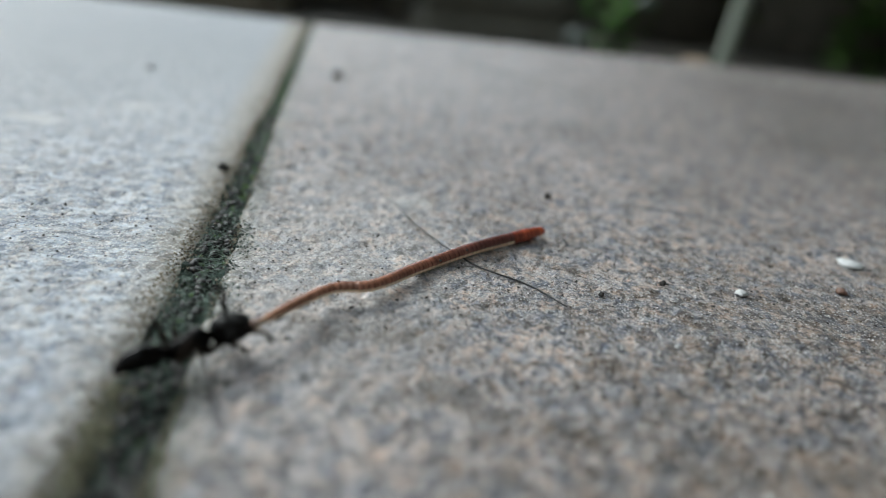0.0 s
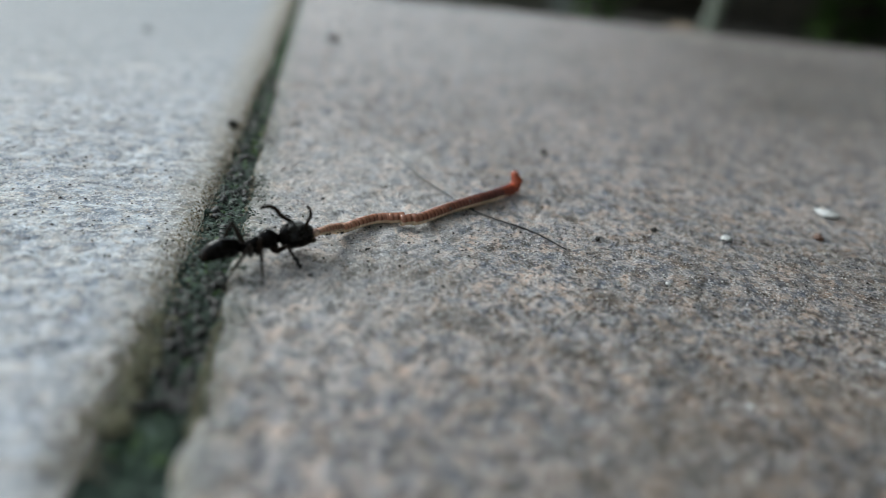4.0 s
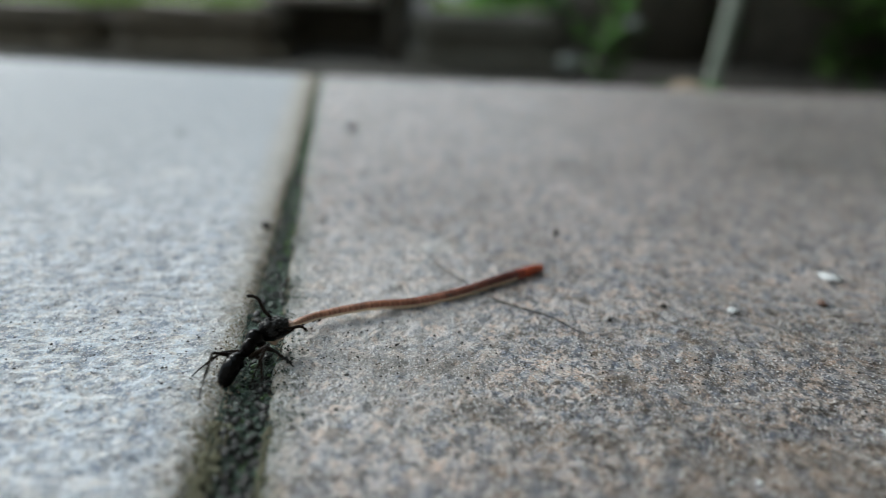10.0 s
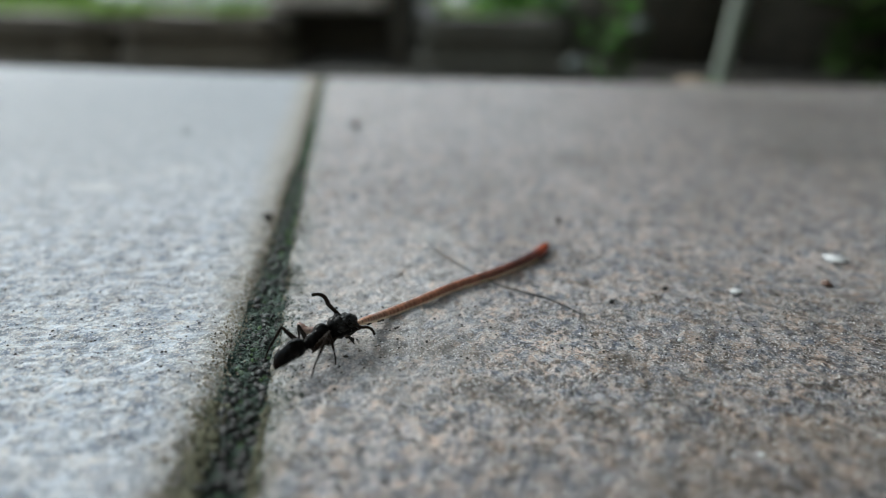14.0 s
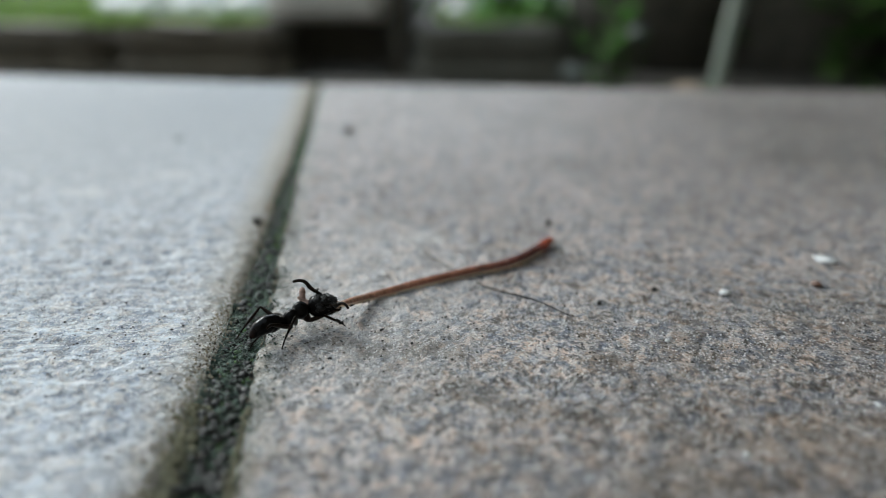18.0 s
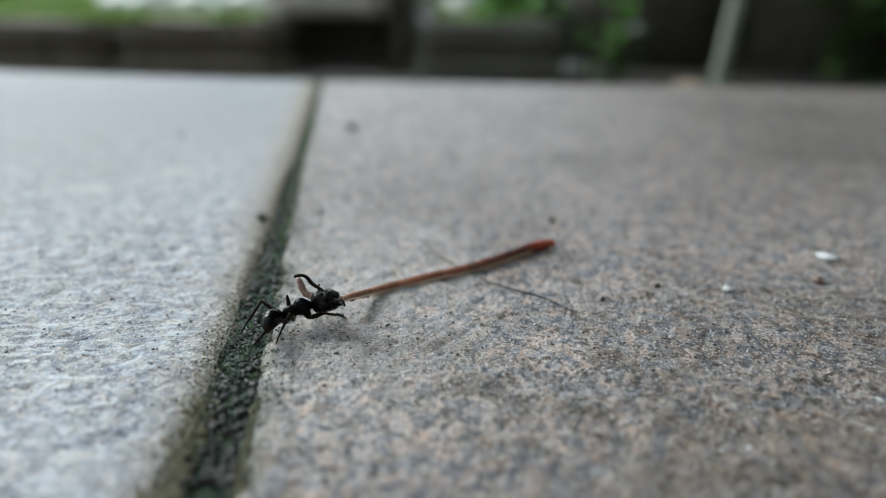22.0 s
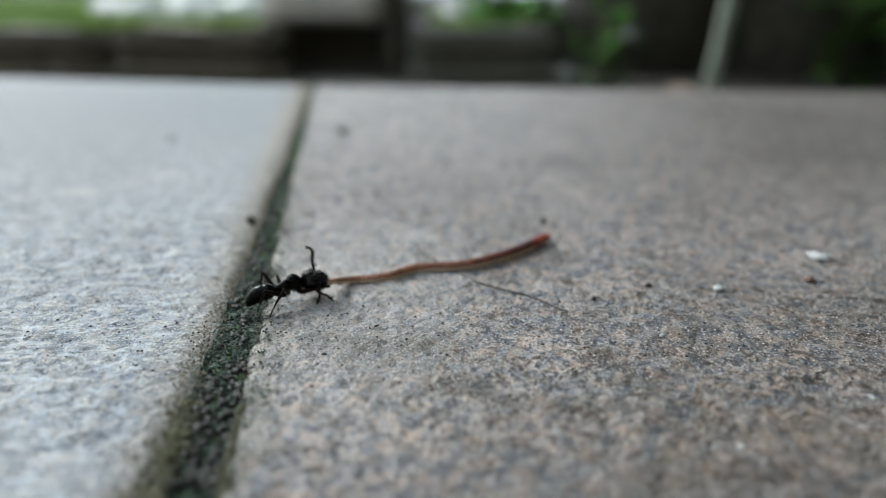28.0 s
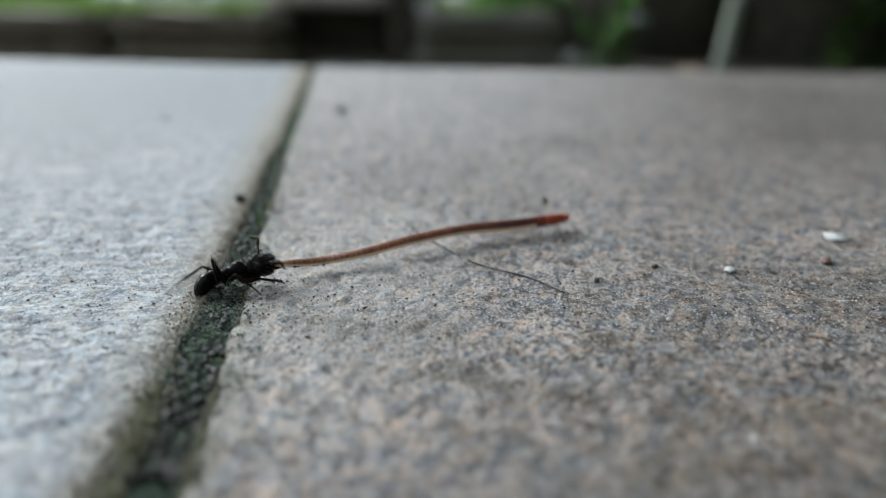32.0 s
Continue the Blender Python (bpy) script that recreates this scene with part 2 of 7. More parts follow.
JOINT = joint_material()
SOIL = plain("joint_soil", (0.005, 0.011, 0.007), (0.060, 0.102, 0.076), 700, 0.9, 0.8, 0.0005, 5)
MOSS = plain("bright_moss", (0.05, 0.115, 0.016), (0.14, 0.25, 0.05), 900, 0.7)
DARK_MOSS = plain("dark_moss", (0.018, 0.040, 0.024), (0.064, 0.120, 0.074), 900, 0.75)
GREEN_MOSS = plain("green_moss", (0.025, 0.06, 0.012), (0.075, 0.15, 0.035), 900, 0.75)
FIBRE = plain("pale_fibre", (0.07, 0.11, 0.085), (0.27, 0.35, 0.29), 500, 0.7)
DAMP_SOIL = plain("black_damp_soil", (0.002, 0.002, 0.002), (0.016, 0.014, 0.012), 3000, 0.45, 0.5, 0.0001, 3.0, 0.25)
MOSS_CRUMB = plain("grey_moss", (0.06, 0.085, 0.07), (0.20, 0.24, 0.20), 1500, 0.85)
GRIT = plain("dark_grit", (0.010, 0.009, 0.008), (0.045, 0.038, 0.03), 1500, 0.7)
WHITE_CHIP = plain("white_chip", (0.44, 0.44, 0.43), (0.54, 0.54, 0.53), 900, 0.5)
RED_CHIP = plain("rusty_chip", (0.10, 0.055, 0.04), (0.17, 0.09, 0.06), 900, 0.6)
HAIR = plain("dark_hair", (0.006, 0.005, 0.004), (0.02, 0.017, 0.015), 900, 0.4)
TIMBER = plain("weathered_timber", (0.075, 0.062, 0.044), (0.20, 0.17, 0.125), 14, 0.85, 0.6, 0.01)
STONE = plain("grey_stone", (0.50, 0.475, 0.42), (0.66, 0.625, 0.56), 12, 0.8, 0.5, 0.01)
DARK_STONE = plain("dark_stone", (0.066, 0.061, 0.046), (0.13, 0.121, 0.095), 12, 0.85, 0.5, 0.01)
BARK = plain("dark_bark", (0.055, 0.049, 0.034), (0.125, 0.108, 0.078), 30, 0.9, 0.9, 0.02)
STEM = plain("pale_stem", (0.13, 0.155, 0.115), (0.29, 0.32, 0.26), 40, 0.55, 0.4, 0.003)
EARTH = plain("damp_earth", (0.018, 0.015, 0.011), (0.05, 0.042, 0.03), 18, 0.9, 0.8, 0.02)
GRASS = plain("lawn_grass", (0.19, 0.34, 0.04), (0.34, 0.50, 0.075), 6, 0.6)
LEAF = plain("dark_leaf", (0.036, 0.075, 0.014), (0.065, 0.125, 0.024), 40, 0.7, spec=0.15)
LEAF_LIGHT = plain("fresh_leaf", (0.05, 0.16, 0.014), (0.09, 0.25, 0.028), 40, 0.7, spec=0.15)
DRY_LEAF = plain("dry_leaf", (0.34, 0.25, 0.17), (0.50, 0.40, 0.29), 60, 0.6)
PEBBLE = plain("pale_pebble", (0.56, 0.56, 0.53), (0.76, 0.76, 0.73), 40, 0.6)
GREY_PEBBLE = plain("grey_pebble", (0.11, 0.13, 0.115), (0.20, 0.225, 0.20), 40, 0.6)
PLASTER = plain("wall_plaster", (0.30, 0.29, 0.27), (0.40, 0.385, 0.36), 3, 0.9, 0.3, 0.004)
CHITIN = plain("black_chitin", (0.002, 0.0018, 0.0017), (0.006, 0.005, 0.0044), 1400, 0.20, 0.4, 0.00008, 3.0, 0.06)
CHITIN_BROWN = plain("brown_chitin", (0.005, 0.0035, 0.0026), (0.018, 0.011, 0.007), 1400, 0.3, 0.3, 0.00006, 3.0, 0.07)
CHIN = plain("brown_underside", (0.02, 0.012, 0.009), (0.07, 0.04, 0.026), 1600, 0.5, 0.3, 0.00006)


def gaster_material():
    n = Nodes("gaster_chitin")
    split = n.put("ShaderNodeSeparateXYZ", Vector=n.coords.outputs["Object"])
    tip = n.ramp(split.outputs[0], -0.0032, -0.0040)
    n.set(Base_Color=n.mix(tip, (0.003, 0.0026, 0.0022), (0.018, 0.009, 0.006)), Roughness=0.18)
    n.shader.inputs["Specular IOR Level"].default_value = 0.10
    n.bump(n.noise(3000), 0.2, 0.00005)
    return n.mat


def worm_material():
    n = Nodes("worm_skin")
    info = n.tree.nodes.new("ShaderNodeObjectInfo")
    split = n.put("ShaderNodeSeparateXYZ", Vector=n.coords.outputs["Object"])
    mottled = n.mix(n.ramp(n.noise(1500, 3), 0.35, 0.7, 0, 0.45), info.outputs["Color"], (0.06, 0.02, 0.014))
    ring = n.put("ShaderNodeMath", Value=0.0)
    ring.operation = "SINE"
    n.plug(n.sum(split.outputs[0], 10190.0, "MULTIPLY"), ring.inputs[0])
    banded = n.mix(n.sum(n.ramp(ring.outputs[0], 0.1, 1.0, 0, 0.62), n.ramp(n.noise(900, 2), 0.35, 0.65), "MULTIPLY"), mottled, (0.05, 0.016, 0.012))
    belly = n.ramp(split.outputs[2], 0.00008, -0.00014)
    n.set(Base_Color=n.mix(n.sum(belly, n.sum(info.outputs["Alpha"], 0.92, "MULTIPLY"), "MULTIPLY"), banded, (0.84, 0.66, 0.46)), Roughness=0.24)
    n.shader.inputs["Subsurface Weight"].default_value = 0.08
    n.shader.inputs["Subsurface Radius"].default_value = (1.0, 0.35, 0.2)
    n.shader.inputs["Subsurface Scale"].default_value = 0.0005
    n.bump(n.noise(4000, 2), 0.15, 0.00004)
    return n.mat


GASTER, WORM = gaster_material(), worm_material()


# ---- mesh helpers ----
def part(name, bm, material, parent=None, label=""):
    """Links a bmesh as one mesh object."""
    data = bpy.data.meshes.new(name)
    bm.to_mesh(data)
    bm.free()
    data.polygons.foreach_set("use_smooth", [True] * len(data.polygons))
    data.materials.append(material)
    ob = new(name, data)
    ob.parent = parent
    return tagged(ob, label)


def empty(name, m=None):
    ob = new(name)
    ob.empty_display_size = 0.005
    if m:
        ob.matrix_basis = m
    return ob


def field(x, y, scale, seed=0):
    """Smooth random values from 0 to 1 on a plane, for whole arrays."""
    u, v = x * scale + 131.7 * seed, y * scale - 57.3 * seed
    i, j = np.floor(u).astype(np.int64), np.floor(v).astype(np.int64)
    f, g = u - i, v - j
    f, g = f * f * (3 - 2 * f), g * g * (3 - 2 * g)

    def at(a, b):
        h = (a * 374761393 + b * 668265263 + seed * 974711) & 0x7FFFFFFF
        h = ((h ^ (h >> 13)) * 1274126177) & 0x7FFFFFFF
        return ((h ^ (h >> 16)) & 0xFFFF) / 65535.0

    return (at(i, j) * (1 - f) + at(i + 1, j) * f) * (1 - g) + (at(i, j + 1) * (1 - f) + at(i + 1, j + 1) * f) * g


def sheet(name, x, y, z, material, parent=None):
    """A mesh from grids of coordinates, rows along the first axis."""
    rows, cols = x.shape
    data = bpy.data.meshes.new(name)
    idx = np.arange(rows * cols).reshape(rows, cols)
    quads = np.stack([idx[:-1, :-1], idx[:-1, 1:], idx[1:, 1:], idx[1:, :-1]], -1).reshape(-1, 4)
    data.vertices.add(rows * cols)
    data.vertices.foreach_set("co", np.stack([x, y, z], -1).astype(np.float32).ravel())
    data.loops.add(quads.size)
    data.loops.foreach_set("vertex_index", quads.astype(np.int32).ravel())
    data.polygons.add(len(quads))
    data.polygons.foreach_set("loop_start", np.arange(0, quads.size, 4, dtype=np.int32))
    data.polygons.foreach_set("use_smooth", np.ones(len(quads), dtype=bool))
    data.update(calc_edges=True)
    data.validate()
    data.materials.append(material)
    ob = new(name, data)
    ob.parent = parent
    return ob


def tube(bm, path, radii, sides=10, squash=1.0, rough=0.0, seed=0):
    """A closed tube along a path, with a radius for each point of it."""
    path = [Vector(p) for p in path]
    rings = []
    for n, (p, r) in enumerate(zip(path, radii)):
        way = (path[min(n + 1, len(path) - 1)] - path[max(n - 1, 0)]).normalized()
        side = way.cross(Vector((0, 0, 1)))
        side = side.normalized() if side.length > 1e-4 else Vector((0, 1, 0))
        up = side.cross(way)
        ring = []
        for k in range(sides):
            a = 2 * math.pi * k / sides
            q = p + (side * math.cos(a) + up * math.sin(a) * squash) * r
            if rough:
                q += (q - p) * rough * noise.noise((q + Vector((seed, seed * 0.7, 0))) * (1.2 / r))
            ring.append(bm.verts.new(q))
        rings.append(ring)
    for a, b in zip(rings, rings[1:]):
        for k in range(sides):
            bm.faces.new((a[k], a[(k + 1) % sides], b[(k + 1) % sides], b[k]))
    bm.faces.new(rings[0][::-1])
    bm.faces.new(rings[-1])
    return bm


def loft(profile, sides=20, rough=0.0, seed=0, freq=900):
    """A rounded body along x: rows of x, half width, half height, height of its middle (all in mm)."""
    bm = bmesh.new()
    rings = []
    for x, w, h, c in profile:
        ring = []
        for k in range(sides):
            a = 2 * math.pi * k / sides
            v = Vector((x, w * math.cos(a), c + h * math.sin(a))) * 0.001
            if rough:
                v += Vector((0, math.cos(a), math.sin(a))) * rough * 0.001 * noise.noise(v * freq + Vector((seed, 0, seed)))
            ring.append(bm.verts.new(v))
        rings.append(ring)
    for a, b in zip(rings, rings[1:]):
        for k in range(sides):
            bm.faces.new((a[k], a[(k + 1) % sides], b[(k + 1) % sides], b[k]))
    bm.faces.new(rings[0][::-1])
    bm.faces.new(rings[-1])
    bmesh.ops.recalc_face_normals(bm, faces=bm.faces)
    return bm


def egg(x0, x1, w, h, c=0.0, n=14, power=0.5, back=0.0):
    """Rows for loft(): an egg from x0 to x1. power shapes its ends, back moves the widest place."""
    rows = []
    for k in range(n + 1):
        s = 0.5 - 0.5 * math.cos(math.pi * k / n)
        q = max(1e-3, 1 - (2 * s - 1) ** 2) ** power * (1 + back * (s - 0.5))
        rows.append((x0 + (x1 - x0) * s, w * q + 0.004, h * q + 0.004, c))
    return rows


def lump(size, seed, flat=0.6, detail=2, rough=0.5):
    bm = bmesh.new()
    bmesh.ops.create_icosphere(bm, subdivisions=detail, radius=1.0)
    for v in bm.verts:
        v.co *= 1 + rough * noise.noise(v.co * 1.6 + Vector((seed * 3.1, seed, -seed)))
        v.co = Vector((v.co.x, v.co.y, v.co.z * flat)) * size
    return bm


def block(bm, x0, x1, y0, y1, z0, z1, seed=0, rough=0.004, cuts=6, bevel=0.006):
    """A worn block."""
    made = bmesh.ops.create_cube(bm, size=1.0)["verts"]
    for v in made:
        v.co = Vector((x0 + (v.co.x + 0.5) * (x1 - x0), y0 + (v.co.y + 0.5) * (y1 - y0), z0 + (v.co.z + 0.5) * (z1 - z0)))
    edges = list({e for v in made for e in v.link_edges})
    bmesh.ops.bevel(bm, geom=edges, offset=bevel, segments=2, affect="EDGES")
    bmesh.ops.subdivide_edges(bm, edges=bm.edges[:], cuts=cuts, use_grid_fill=True)
    for v in bm.verts:
        v.co += Vector((noise.noise(v.co * 14 + Vector((seed, 0, 0))), noise.noise(v.co * 14 + Vector((0, seed, 9))), noise.noise(v.co * 14 + Vector((0, 5, seed))))) * rough
    return bm


# ---- the paving: two slabs and the joint between them ----
def edge_right(y):
    return -0.00855 - 0.155 * y + 0.011 * np.maximum(y - 0.12, 0)


def joint_width(y):
    return 0.0014 + 0.0038 * np.exp(-np.maximum(y - 0.042, -0.02) / 0.07)


FAR_EDGE = 0.286


def graded(marks):
    """Positions with a step that changes from mark to mark: rows of start, end, step."""
    some = [np.arange(a, b, s) for a, b, s in marks]
    return np.concatenate(some + [[marks[-1][1]]])


LENGTHS = graded([(-0.40, -0.02, 0.02), (-0.02, 0.03, 0.002), (0.03, 0.10, 0.00028), (0.10, 0.16, 0.0006), (0.16, FAR_EDGE, 0.0015)])
ACROSS = graded([(0.0, 0.004, 0.00016), (0.004, 0.06, 0.0003), (0.06, 0.13, 0.0009), (0.13, 0.62, 0.01)])


def slab(name, side, material, round_off, depth, label):
    v, u = np.meshgrid(LENGTHS, ACROSS, indexing="ij")
    base = edge_right(v) if side > 0 else edge_right(v) - joint_width(v)
    seed = 3 if side > 0 else 11
    ragged = (field(v, v * 0, 420, seed) - 0.5) * 0.0008 + (field(v, v * 0, 130, seed + 1) - 0.5) * 0.0012
    x = base + side * (u + ragged * np.exp(-u / 0.003))
    grain = 1.0 if side > 0 else 0.55
    z = 1.15 * grain * ((field(x, v, 640, seed) - 0.5) * 0.00022 + (field(x, v, 1500, seed + 5) - 0.5) * 0.00030 + (field(x, v, 170, seed + 2) - 0.5) * 0.00025)
    z = z - 0.0004 * np.clip(field(x, v, 300, seed + 7) - 0.72, 0, 1) / 0.28
    z -= depth * np.clip(1 - u / round_off, 0, 1) ** 2.2
    z -= 0.005 * np.clip(1 - (FAR_EDGE - v) / 0.012, 0, 1) ** 2
    y = v + 0.13 * np.minimum(u, 0.2) * np.clip((v - 0.16) / (FAR_EDGE - 0.16), 0, 1) if side < 0 else v
    # skirts down the joint and the far edge
    x, y, z = (np.concatenate([a[:, :1], a], 1) for a in (x, y, z))
    z[:, 0] = -0.006
    x, y, z = (np.concatenate([a, a[-1:]], 0) for a in (x, y, z))
    z[-1, :] = -0.05
    order = slice(None) if side > 0 else slice(None, None, -1)
    ob = sheet(name, x[:, order], y[:, order], z[:, order], material, pavement)
    ob.data.name = name
    return tagged(ob, label)


pavement = tagged(empty("pavement"), "stone paving of large speckled slabs with a mossy joint", "paving", kind="structure")
slab("paving_slab", 1, PAVING_RIGHT, 0.0011, 0.0006, "speckled grey-beige slab, dry and gritty")
slab("paving_slab", -1, PAVING_LEFT, 0.0048, 0.0011, "damp slab coloured paler for sky sheen, with a worn, stained edge")

lengths = graded([(-0.40, 0.03, 0.01), (0.03, 0.11, 0.00022), (0.11, FAR_EDGE - 0.004, 0.0009)])
fraction = np.linspace(-0.12, 1.12, 54)
jv, jf = np.meshgrid(lengths, fraction, indexing="ij")
jx = edge_right(jv) - joint_width(jv) * jf
jz = -0.0013 + 0.0006 * np.clip((jv - 0.085) / 0.06, 0, 1) + (field(jx, jv, 900, 21) - 0.5) * 0.0006 + (field(jx, jv, 330, 22) - 0.5) * 0.0014 + (field(jx, jv, 2400, 23) - 0.5) * 0.00035 + 0.0005 * (2 * jf - 1) ** 2
tagged(sheet("joint_filling", jx[:, ::-1], jv[:, ::-1], jz[:, ::-1], JOINT, pavement), "dark damp soil and moss in the joint")


def in_joint(y, f):
    return edge_right(y) - float(joint_width(np.array(y))) * f


def scatter_lumps(name, count, material, low, high, seed, near=0.035, far=0.2, lift=-0.0010):
    r = random.Random(seed)
    bm = bmesh.new()
    for k in range(count):
        y = near + (far - near) * r.random() ** 1.7
        f = 0.04 + 0.92 * r.random()
        one = lump(low + (high - low) * r.random() ** 2, r.random() * 50, 0.7, 1, 0.7)
        for v in one.verts:
            v.co += Vector((in_joint(y, f), y, lift + 0.0003 * r.random()))
        data = bpy.data.meshes.new("clod")
        one.to_mesh(data)
        one.free()
        bm.from_mesh(data)
        bpy.data.meshes.remove(data)
    return part(name, bm, material, pavement)


tagged(scatter_lumps("soil_crumbs", 1100, SOIL, 0.00010, 0.00052, 1), "crumbs of dark soil", kind="stuff")
tagged(scatter_lumps("dark_moss", 900, DARK_MOSS, 0.00010, 0.00042, 2), "dull green moss", kind="stuff")


def spill(name, count, material, low, high, seed, label):
    """Crumbs that lie over the edge of the gritty slab, in clumps."""
    r = random.Random(seed)
    bm = bmesh.new()
    clumps = [(r.uniform(0.040, 0.115), r.uniform(0.0, 0.0022)) for k in range(34)]
    for k in range(count):
        y, out = r.choice(clumps)
        y, out = y + r.gauss(0, 0.0011), max(-0.0004, out + r.gauss(0, 0.0007))
        one = lump(low + (high - low) * r.random() ** 2, r.random() * 50, 0.7, 1, 0.7)
        data = bpy.data.meshes.new("crumb")
        bmesh.ops.translate(one, verts=one.verts, vec=(float(edge_right(y)) + out, y, 0.00003 - 0.0005 * max(0.0, 0.0006 - out) / 0.0006))
        one.to_mesh(data)
        one.free()
        bm.from_mesh(data)
        bpy.data.meshes.remove(data)
    return tagged(part(name, bm, material, pavement), label, kind="stuff")


spill("edge_soil", 520, SOIL, 0.00005, 0.00017, 6, "dark soil crumbs spilt over the slab's edge")
spill("edge_moss", 460, MOSS_CRUMB, 0.00005, 0.00017, 7, "grey-green moss crumbs on the slab's edge")


def fibres():
    """Pale curled rootlets on the moss of the joint."""
    r = random.Random(8)
    bm = bmesh.new()
    for k in range(1900):
        y = r.gauss(0.070, 0.013) if r.random() < 0.6 else 0.04 + 0.075 * r.random()
        f = -0.12 + 1.35 * r.random()
        p = Vector((in_joint(y, f), y, -0.0007 + 0.0005 * r.random() + 0.0005 * max(0.0, abs(f - 0.5) - 0.4)))
        a, bend, size = r.random() * 6.28, r.uniform(-0.5, 0.5), r.uniform(0.4, 1.3)
        path = [p.copy()]
        for s in range(5):
            a += bend
            p = p + Vector((math.cos(a), math.sin(a), r.uniform(-0.25, 0.35))) * 0.00026 * size
            path.append(p.copy())
        tube(bm, path, [0.000013 + 0.000014 * r.random()] * 6, 3)
    return part("rootlets", bm, FIBRE, pavement)


tagged(scatter_lumps("soil_clods", 620, DAMP_SOIL, 0.00018, 0.00080, 3, 0.043, 0.15, -0.0008), "black clods of damp soil", kind="stuff")
tagged(scatter_lumps("green_moss", 170, GREEN_MOSS, 0.00010, 0.00034, 4, 0.038, 0.16, -0.0007), "specks of green moss", kind="stuff")
tagged(fibres(), "tangle of pale rootlets on the moss", kind="stuff")


def tuft(x, y, z, size, seed, material):
    """A small cushion of moss."""
    r = random.Random(seed)
    bm = lump(size * 0.7, seed, 0.6, 2, 0.6)
    for k in range(26):
        a, e = r.random() * 6.28, r.uniform(0.2, 1.4)
        way = Vector((math.cos(a) * math.cos(e), math.sin(a) * math.cos(e), math.sin(e)))
        tube(bm, [way * size * 0.5, way * size * (0.8 + 0.4 * r.random())], [size * 0.12, size * 0.03], 4)
    ob = part("moss_tuft", bm, material)
    ob.location = (x, y, z)
    return tagged(ob, "tiny bright green cushion of moss in the joint", "moss", "moss tufts")


for k, (f, y, size) in enumerate(((0.35, 0.0490, 0.00040), (0.30, 0.1005, 0.0008), (0.18, 0.1045, 0.0008), (0.40, 0.1090, 0.0007), (0.5, 0.0925, 0.0006), (0.25, 0.120, 0.0006), (0.22, 0.0965, 0.0008), (0.45, 0.0985, 0.0007), (0.12, 0.1075, 0.0008), (0.3, 0.1140, 0.0008), (0.55, 0.0535, 0.0003), (0.3, 0.14, 0.0007), (0.6, 0.0445, 0.0004))):
    tuft(in_joint(y, f), y, -0.0009, size, k + 1, MOSS)


# ---- specks on the paving ----
def speck(name, x, y, size, material, seed, label, category, flat=0.55, sx=1.0):
    bm = lump(size, seed, flat, 2, 0.55)
    for v in bm.verts:
        v.co.x *= sx
    ob = part(name, bm, material)
    ob.matrix_basis = pose(x, y, size * flat * 0.55, 0, 0, seed * 47 % 360)
    return tagged(ob, label, category)


speck("white_chip", 0.0572, 0.0920, 0.0011, WHITE_CHIP, 3, "small white chip lying on the slab", "chip", 0.45, 1.5)
speck("white_chip", 0.0381, 0.0804, 0.00065, WHITE_CHIP, 5, "small white chip lying on the slab", "chip", 0.45, 1.5)
speck("rusty_chip", 0.0514, 0.0833, 0.0007, RED_CHIP, 8, "rust-red crumb on the slab", "chip")
speck("soil_grain", 0.0289, 0.0808, 0.00040, GRIT, 2, "black grain of soil on the slab", "grain", 0.9)
speck("soil_grain", 0.0209, 0.0767, 0.00034, GRIT, 4, "black grain of soil on the slab", "grain", 0.9)
speck("soil_grain", 0.0186, 0.1068, 0.00055, GRIT, 6, "black grain of soil on the slab", "grain", 0.9)
speck("soil_grain", -0.0297, 0.1053, 0.0008, GRIT, 7, "black grain of soil beside the joint", "grain", 0.8)
speck("soil_grain", -0.0250, 0.1802, 0.0013, GRIT, 9, "larger dark crumb of soil on the slab", "grain", 0.8)
speck("soil_grain", -0.0667, 0.1689, 0.0009, GRIT, 10, "dark crumb of soil on the damp slab", "grain", 0.6)
speck("pale_chip", 0.0274, 0.0478, 0.00028, PEBBLE, 12, "pale grit on the slab", "chip")
speck("pale_chip", 0.0266, 0.0673, 0.0003, WHITE_CHIP, 13, "pale grit on the slab", "chip")
speck("pale_chip", 0.0430, 0.0555, 0.0003, WHITE_CHIP, 14, "pale grit on the slab", "chip", 0.5, 2.0)
for k, (x, y, s) in enumerate(((-0.0056, 0.0690, 0.00017), (-0.0020, 0.0660, 0.00015), (-0.0098, 0.0662, 0.00013), (-0.0105, 0.0625, 0.00017), (0.0017, 0.0725, 0.00013), (-0.0045, 0.0762, 0.00016), (0.0045, 0.0668, 0.00012))):
    speck("soil_crumb", x, y, s, GRIT, 20 + k, "tiny dark crumb on the slab", "crumb", 0.7, 1.8)


